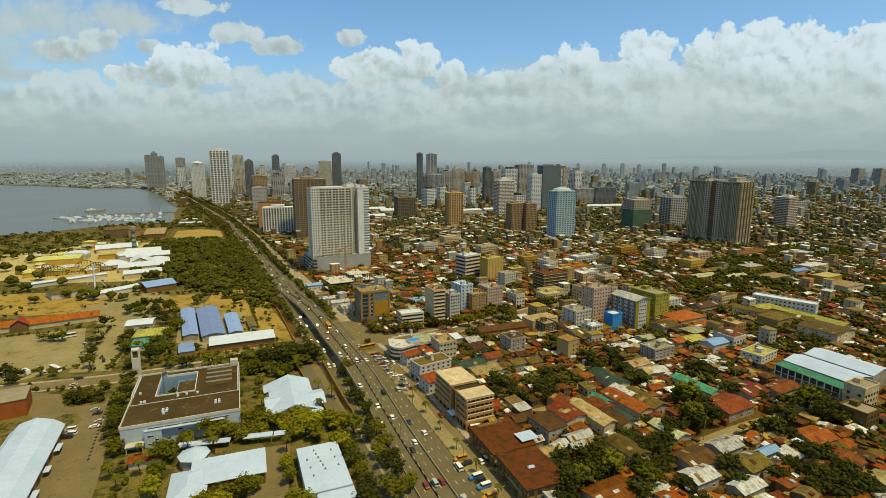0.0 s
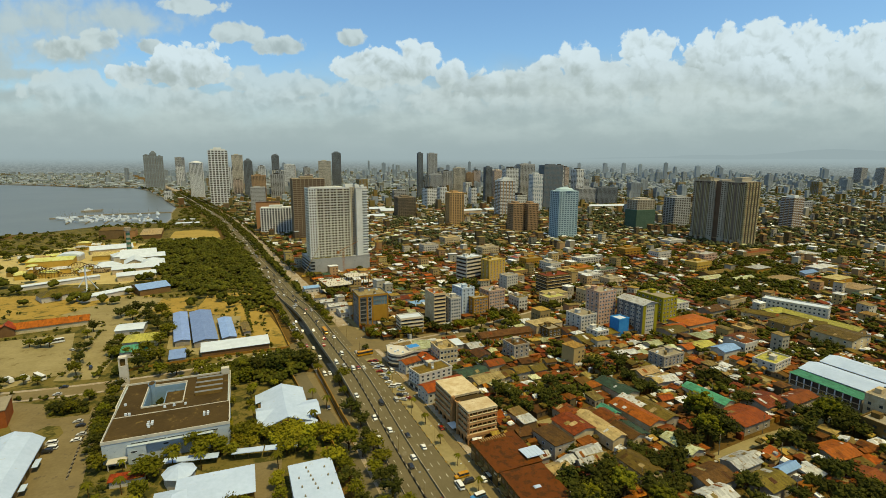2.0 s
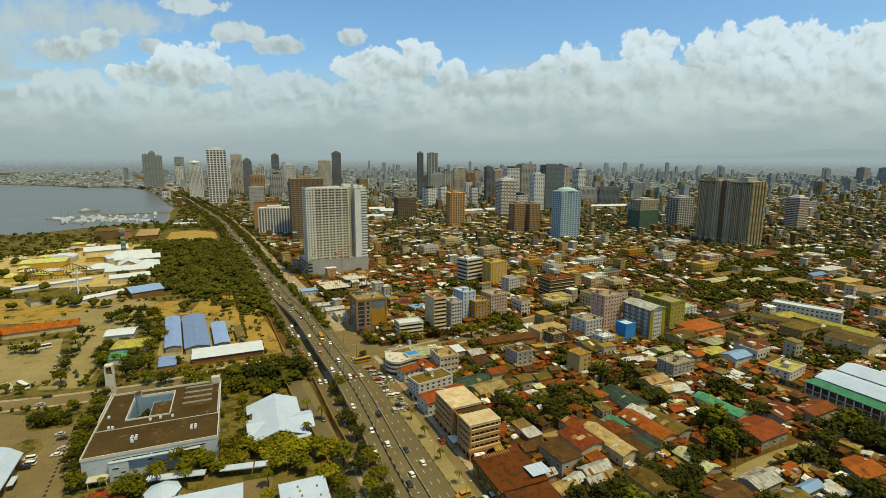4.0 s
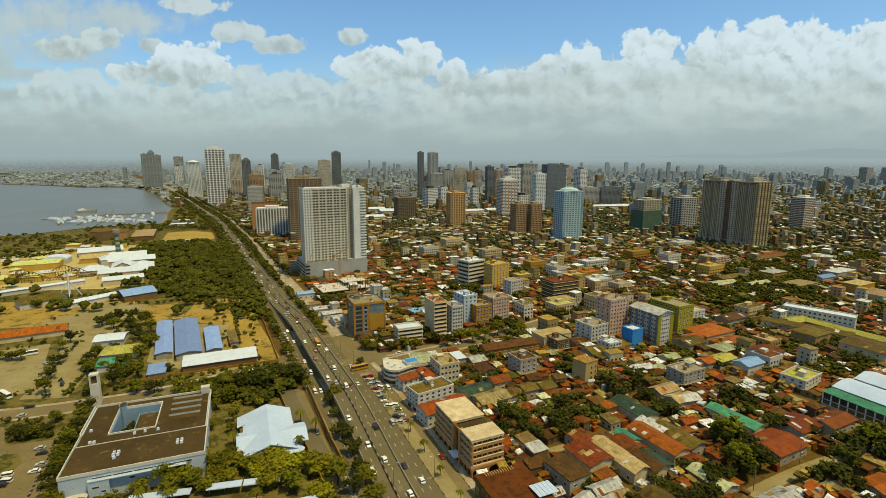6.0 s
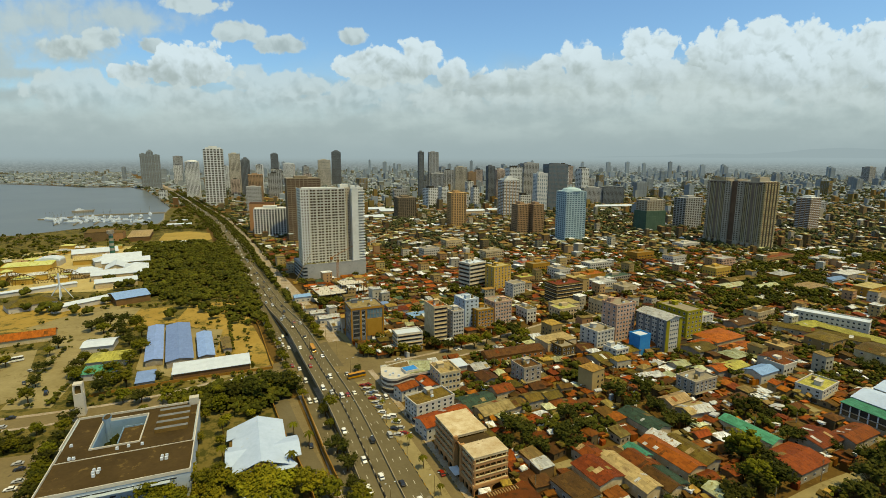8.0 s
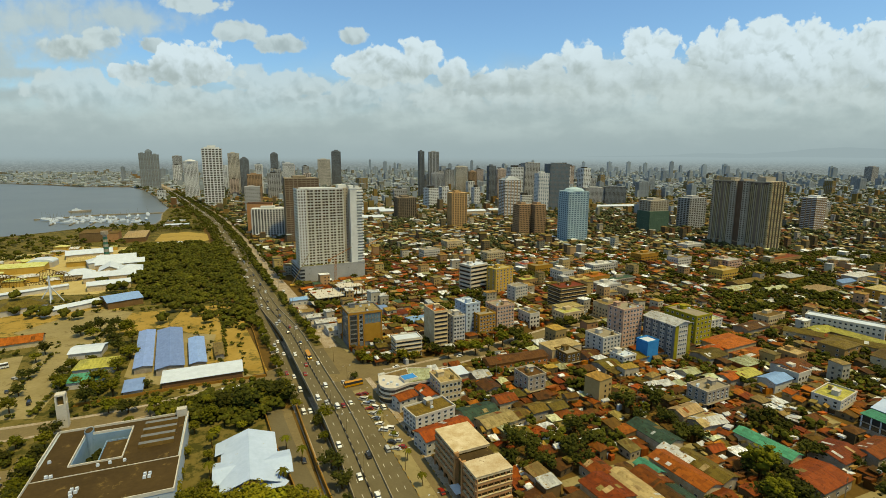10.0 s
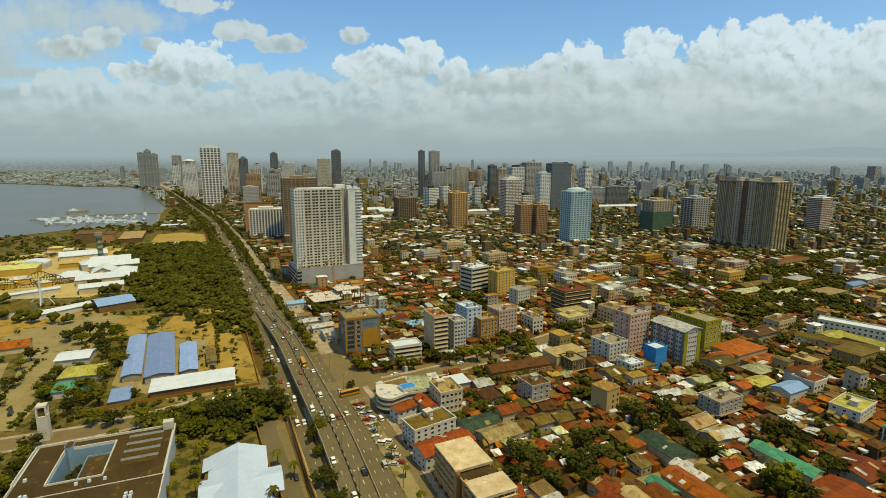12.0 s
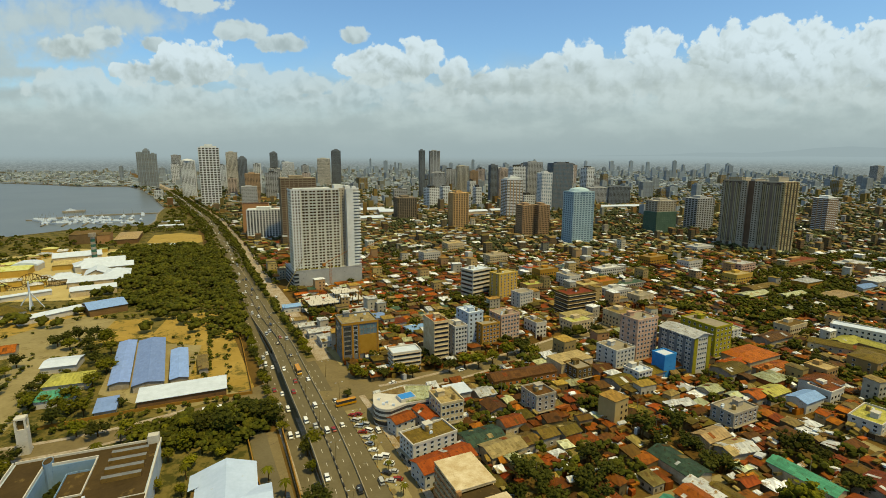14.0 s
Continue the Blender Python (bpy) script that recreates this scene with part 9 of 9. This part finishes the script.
for x, y, ang in ((-181, 247, 110), (-177, 243, 110), (-171, 235, 110), (-170, 230, 110), (-179, 227, 110), (-176, 223, 100), (-176, 220, 110), (-216, 285, 110), (-213, 276, 110), (-252, 342, 60), (-242, 325, 40),
                  (-219, 312, 30), (-62, 190, 25), (-33, 180, 25), (-60, 262, 25), (-136, 318, 120), (-185, 292, 115), (-30, 362, 120), (10, 380, 125), (48, 405, -55), (80, 433, -55), (92, 253, 27), (89, 258, 27), (86, 262, 27)):
    drive(ride.choice(FLEET), x, y, 0.15, ang)
for x, y in ((10.8, 200.0), (15.6, 188.2)):
    drive(FLEET[-1], x, y, 0.15, 118)
for x, y, ang, k in ((8.1, 203.6, 115, 6), (14.0, 190.6, 118, 1), (17.0, 184.5, 118, 1), (18.6, 178.3, 118, 6), (-274, 356, 130, 2), (-253, 292, 60, 5), (-246, 295, 60, 5), (-239, 297, 60, 2), (-52, 336, 120, 3), (-118, 327, 118, 2)):
    drive(BIG[k], x, y, 0.16, ang)

# traffic too far off to tell apart
far_cars = {"paint_white": Shape(), "paint_silver": Shape(), "paint_black": Shape()}
for i in range(len(LINE) - 1):
    p, n = LINE[i], NORM[i]
    if 620 < p.y < 2000:
        for off in (-5.0, -1.9, 1.9, 5.0, 20.5):
            if ride.random() < 0.16:
                q, d_ = p + n * off, Vector((-n.y, n.x))
                f_ = far_cars[ride.choice(("paint_white", "paint_white", "paint_silver", "paint_black"))]
                for l_, w_, z0_, z1_ in ((2.2, 0.85, 0.4, 1.0), (1.3, 0.75, 1.0, 1.6)):
                    base = [q + d_ * a_ + n * b_ for a_, b_ in ((-l_, -w_), (-l_, w_), (l_, w_), (l_, -w_))]
                    f_.add([(v_.x, v_.y, z0_) for v_ in base] + [(v_.x, v_.y, z1_) for v_ in base], [(0, 1, 5, 4), (1, 2, 6, 5), (2, 3, 7, 6), (3, 0, 4, 7), (4, 5, 6, 7)])
for key, f_ in far_cars.items():
    setting("distant_traffic", f_, [key], "distant %s cars along the boulevard" % key[6:], "cars", "stuff")

# ---- street furniture ----
for mat_, shift_, word in (("concrete", 0, "grey"), ("kerb_black", 1, "black")):
    s = Shape()
    for i, p in enumerate(smooth_line([(-153.5, 201.3), (-160.2, 215.1), (-169.4, 234.4), (-177.8, 252.9)], 1.6)):
        if i % 2 == shift_:
            s.box(p.x - 0.3, p.y - 0.6, 0.0, p.x + 0.3, p.y + 0.6, 0.55, c=0.06)
    setting("kerb_blocks", s, [mat_], "row of %s kerb blocks along the forecourt" % word, "kerb", "stuff")
lamp = thing("street_lamp", 0, 0, -70, 0, "tall grey steel street lamp with two arms", "street lamp")
s = Shape()
s.tube((0, 0, 0), (0, 0, 9.5), 0.14, 0.08, 6)
part("pole", s, ["steel"], lamp)
for sg in (-1, 1):
    s = Shape()
    s.tube((0, 0, 9.4), (sg * 1.8, 0, 10.0), 0.06, 0.05, 5)
    arm = part("arm", s, ["steel"], lamp)
    s = Shape()
    s.box(sg * 1.8 - 0.35, -0.14, 9.92, sg * 1.8 + 0.35, 0.14, 10.08)
    part("lamp_head", s, ["white_paint"], arm)
for i in range(0, len(LINE), 5):
    p, n = LINE[i], NORM[i]
    if 140 < p.y < 640:
        copy_thing(lamp, pose(*(p + n * 0.0), deck(p) + 0.9, 0, 0, math.degrees(math.atan2(n.y, n.x))))
        copy_thing(lamp, pose(*(p + n * 17.6), 0.2, 0, 0, math.degrees(math.atan2(n.y, n.x))))
post = thing("utility_pole", 0, 0, -70, 0, "grey concrete utility pole with crossarms", "utility pole")
s = Shape()
s.tube((0, 0, 0), (0, 0, 10), 0.17, 0.11, 6)
part("pole", s, ["concrete"], post)
s = Shape()
s.box(-1.1, -0.07, 9.0, 1.1, 0.07, 9.15)
s.box(-0.8, -0.07, 8.1, 0.8, 0.07, 8.25)
part("crossarm", s, ["bark"], post)
pole_rng = random.Random(4)
for k in range(44):
    x, y = pole_rng.uniform(20, 270), pole_rng.uniform(170, 420)
    if road_offset(x, y)[0] > 30 and not blocked(x, y, 1.0):
        copy_thing(post, pose(x, y, 0, 0, 0, 27))

# ---- building site beside the tower ----
site = thing("building_site", -98, 512, 0, 29, "unfinished concrete floors with bare columns and formwork", "building site")
reserve(-98, 512, 56, 44, 29)
for nm, x0, y0, x1, y1, z in (("floor_slab", -26, -20, 26, 16, 4.0), ("floor_slab", -22, -14, 24, 16, 8.0), ("floor_slab", 2, -2, 24, 14, 12.0)):
    s = Shape()
    s.box(x0, y0, z - 0.5, x1, y1, z)
    part(nm, s, ["wall_white"], site)
col_s = Shape()
col_s.box(-0.35, -0.35, 0, 0.35, 0.35, 15)
col_s.box(-0.12, -0.12, 15, 0.12, 0.12, 17)
col_me = col_s.mesh("column", [M["concrete_dark"]])
site_rng = random.Random(8)
for ix in range(10):
    for iy in range(5):
        x, y = -23 + ix * 5.2, -15 + iy * 7
        part("column", col_me, None, site, m=pose(x, y, -2.5 - (0 if x > 0 else 4) + site_rng.uniform(-2, 0)))
for k in range(12):
    s = Shape()
    x, y, w = site_rng.uniform(-20, 20), site_rng.uniform(-13, 12), site_rng.uniform(1, 3.5)
    s.box(x - w, y - 1.2, 8.0, x + w, y + 1.2, 8.0 + site_rng.uniform(0.4, 1.2), c=0.1)
    part("formwork", s, [site_rng.choice(("white_paint", "roof_orange", "wall_white"))], site)
for (x, y), hgt, jib in (((-70, 548), 46, 22), ((-104, 536), 34, 18)):
    crane = thing("tower_crane", x, y, 0, 40, "slim orange tower crane at the building site", "crane")
    s = Shape()
    for sx in (-0.8, 0.8):
        for sy in (-0.8, 0.8):
            s.tube((sx, sy, 0), (sx, sy, hgt), 0.12, 0.12, 4)
    for k in range(int(hgt / 2)):
        s.tube((-0.8, -0.8, k * 2), (0.8, -0.8, k * 2 + 2), 0.07, 0.07, 4)
        s.tube((-0.8, 0.8, k * 2), (-0.8, -0.8, k * 2 + 2), 0.07, 0.07, 4)
    part("mast", s, ["wall_orange"], crane)
    s = Shape()
    s.tube((-6, 0, hgt), (jib, 0, hgt + 9), 0.35, 0.2, 4)
    s.box(-7.5, -0.8, hgt - 2, -5, 0.8, hgt + 0.6)
    part("jib", s, ["wall_orange"], crane)
boom = thing("mobile_crane", -152, 562, 0, 30, "grey mobile crane with a raised boom", "crane")
s = Shape()
s.box(-4, -1.3, 0.8, 4, 1.3, 2.6)
part("carriage", s, ["wall_yellow"], boom)
s = Shape()
s.tube((-2, 0, 2.5), (17, 3, 31), 0.5, 0.3, 5)
part("boom", s, ["steel"], boom)

for x, y, w, d, h, key in ((-115, 468, 12, 9, 4, "grey"), (-103, 455, 15, 9, 4, "white"), (-92, 441, 16, 10, 4.5, "white"), (-82, 426, 12, 16, 4.5, "white"), (-73, 484, 20, 10, 6, "white"), (-56, 470, 16, 12, 6, "blue"), (-40, 457, 18, 12, 6, "rust"), (-20, 446, 18, 13, 5, "blue"), (-130, 500, 14, 10, 5, "blue")):
    if not blocked(x, y, -1):
        shed("shop_house", "low shop building with a %s sheet roof" % key, x, y, w, d, h, 27, "roof_" + key, "wall_white", "gable", 1.2, wins=4)
shed("brick_hall", "flat-roofed hall with a rust-red front", -232, 240, 36, 18, 9, 32, "concrete", "wall_rust", "flat")

# ---- marina ----
boat = thing("motor_boat", 0, 0, -70, 0, "small white motor boat at its mooring", "boat")
s = Shape()
s.add([(-1.6, -5, 0), (1.6, -5, 0), (1.7, 2, 0), (0, 6.5, 0.4), (-1.7, 2, 0), (-1.9, -5, 1.6), (1.9, -5, 1.6), (2.1, 2, 1.8), (0, 7.5, 2.2), (-2.1, 2, 1.8)],
      [(0, 1, 6, 5), (1, 2, 7, 6), (2, 3, 8, 7), (3, 4, 9, 8), (4, 0, 5, 9), (5, 6, 7, 8, 9)])
part("hull", s, ["white_paint"], boat)
s = Shape()
s.box(-1.3, -3, 1.6, 1.3, 2.5, 3.4, c=0.3)
part("cabin", s, ["white_paint"], boat)
s = Shape()
s.tube((0, 1, 3.2), (0, 1, 11), 0.09, 0.05, 5)
part("mast", s, ["steel"], boat)
bay_rng = random.Random(12)
for k in range(84):
    t, q = bay_rng.random(), bay_rng.random() ** 1.5
    x, y = (-772 + 180 * t) * (1 - q) + (-842 + 174 * t) * q, (1040 + 20 * t) * (1 - q) + (1112 + 94 * t) * q
    if not inside(x, y, SHORE):
        continue
    b_ = copy_thing(boat, pose(x, y, -1.8, 0, 0, bay_rng.choice((30, 120, 210)) + bay_rng.uniform(-8, 8)))
    b_.scale = (bay_rng.uniform(0.9, 1.9),) * 3
s = Shape()
ribbon(s, [Vector((-840, 1094)), Vector((-771, 1182)), Vector((-652, 1236))], -2.5, 2.5, 0.6, sides=3)
for k in range(5):
    ribbon(s, [Vector((-600 - k * 36, 1022 - k * 3)), Vector((-648 - k * 32, 1130 - k * 14))], -1, 1, 0.0, sides=2)
setting("jetty", s, ["concrete"], "grey concrete breakwater and jetties of the marina", "jetty")
ship = thing("moored_ship", -856, 1248, -1.6, -54, "long low grey ship moored beyond the breakwater", "ship")
s = Shape()
s.add([(-3.5, -20, 0), (3.5, -20, 0), (3.5, 12, 0), (0, 22, 0), (-3.5, 12, 0), (-4, -21, 4), (4, -21, 4), (4, 13, 4.5), (0, 25, 5.2), (-4, 13, 4.5)],
      [(0, 1, 6, 5), (1, 2, 7, 6), (2, 3, 8, 7), (3, 4, 9, 8), (4, 0, 5, 9), (5, 6, 7, 8, 9)])
part("hull", s, ["wall_grey"], ship)
s = Shape()
s.box(-2.6, -14, 4.2, 2.6, 4, 7.0, c=0.3)
s.box(-2, -8, 7.0, 2, -2, 9.4, c=0.3)
part("deckhouse", s, ["white_paint"], ship)

# ---- distance: glowing backdrop below the skyline, land speckle fading to haze in its colour ----
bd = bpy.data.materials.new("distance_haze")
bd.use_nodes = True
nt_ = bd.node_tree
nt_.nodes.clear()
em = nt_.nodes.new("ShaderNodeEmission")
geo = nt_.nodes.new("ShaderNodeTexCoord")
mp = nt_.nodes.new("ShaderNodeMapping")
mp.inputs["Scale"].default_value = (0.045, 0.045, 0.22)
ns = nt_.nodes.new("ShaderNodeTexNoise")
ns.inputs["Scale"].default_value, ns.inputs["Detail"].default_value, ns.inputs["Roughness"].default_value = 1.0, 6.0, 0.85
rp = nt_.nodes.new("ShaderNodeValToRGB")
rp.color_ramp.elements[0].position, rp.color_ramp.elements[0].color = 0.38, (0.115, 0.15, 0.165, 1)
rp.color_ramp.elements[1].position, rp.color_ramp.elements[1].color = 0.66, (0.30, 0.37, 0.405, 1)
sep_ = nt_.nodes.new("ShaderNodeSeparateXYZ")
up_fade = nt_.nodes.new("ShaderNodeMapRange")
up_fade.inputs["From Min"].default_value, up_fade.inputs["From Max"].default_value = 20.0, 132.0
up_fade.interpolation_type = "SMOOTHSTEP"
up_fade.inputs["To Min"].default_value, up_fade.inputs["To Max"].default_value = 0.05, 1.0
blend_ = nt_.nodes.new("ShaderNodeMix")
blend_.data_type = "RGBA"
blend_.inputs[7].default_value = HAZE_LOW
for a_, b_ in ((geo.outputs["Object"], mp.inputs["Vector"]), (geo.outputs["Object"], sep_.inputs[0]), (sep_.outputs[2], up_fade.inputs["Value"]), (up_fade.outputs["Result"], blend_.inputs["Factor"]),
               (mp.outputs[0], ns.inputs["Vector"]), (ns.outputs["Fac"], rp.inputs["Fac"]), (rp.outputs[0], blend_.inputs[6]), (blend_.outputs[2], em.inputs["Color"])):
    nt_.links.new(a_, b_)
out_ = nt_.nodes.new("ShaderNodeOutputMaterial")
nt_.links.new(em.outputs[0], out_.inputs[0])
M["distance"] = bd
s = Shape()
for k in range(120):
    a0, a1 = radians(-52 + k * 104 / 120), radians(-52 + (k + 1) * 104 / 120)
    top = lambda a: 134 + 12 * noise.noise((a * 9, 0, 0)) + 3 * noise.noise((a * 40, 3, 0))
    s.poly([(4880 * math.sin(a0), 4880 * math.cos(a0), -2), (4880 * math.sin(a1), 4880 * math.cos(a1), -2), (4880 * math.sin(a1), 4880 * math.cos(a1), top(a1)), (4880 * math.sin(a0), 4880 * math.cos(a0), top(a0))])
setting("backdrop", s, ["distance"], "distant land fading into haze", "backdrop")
# hill silhouette glows in one flat tone, haze included
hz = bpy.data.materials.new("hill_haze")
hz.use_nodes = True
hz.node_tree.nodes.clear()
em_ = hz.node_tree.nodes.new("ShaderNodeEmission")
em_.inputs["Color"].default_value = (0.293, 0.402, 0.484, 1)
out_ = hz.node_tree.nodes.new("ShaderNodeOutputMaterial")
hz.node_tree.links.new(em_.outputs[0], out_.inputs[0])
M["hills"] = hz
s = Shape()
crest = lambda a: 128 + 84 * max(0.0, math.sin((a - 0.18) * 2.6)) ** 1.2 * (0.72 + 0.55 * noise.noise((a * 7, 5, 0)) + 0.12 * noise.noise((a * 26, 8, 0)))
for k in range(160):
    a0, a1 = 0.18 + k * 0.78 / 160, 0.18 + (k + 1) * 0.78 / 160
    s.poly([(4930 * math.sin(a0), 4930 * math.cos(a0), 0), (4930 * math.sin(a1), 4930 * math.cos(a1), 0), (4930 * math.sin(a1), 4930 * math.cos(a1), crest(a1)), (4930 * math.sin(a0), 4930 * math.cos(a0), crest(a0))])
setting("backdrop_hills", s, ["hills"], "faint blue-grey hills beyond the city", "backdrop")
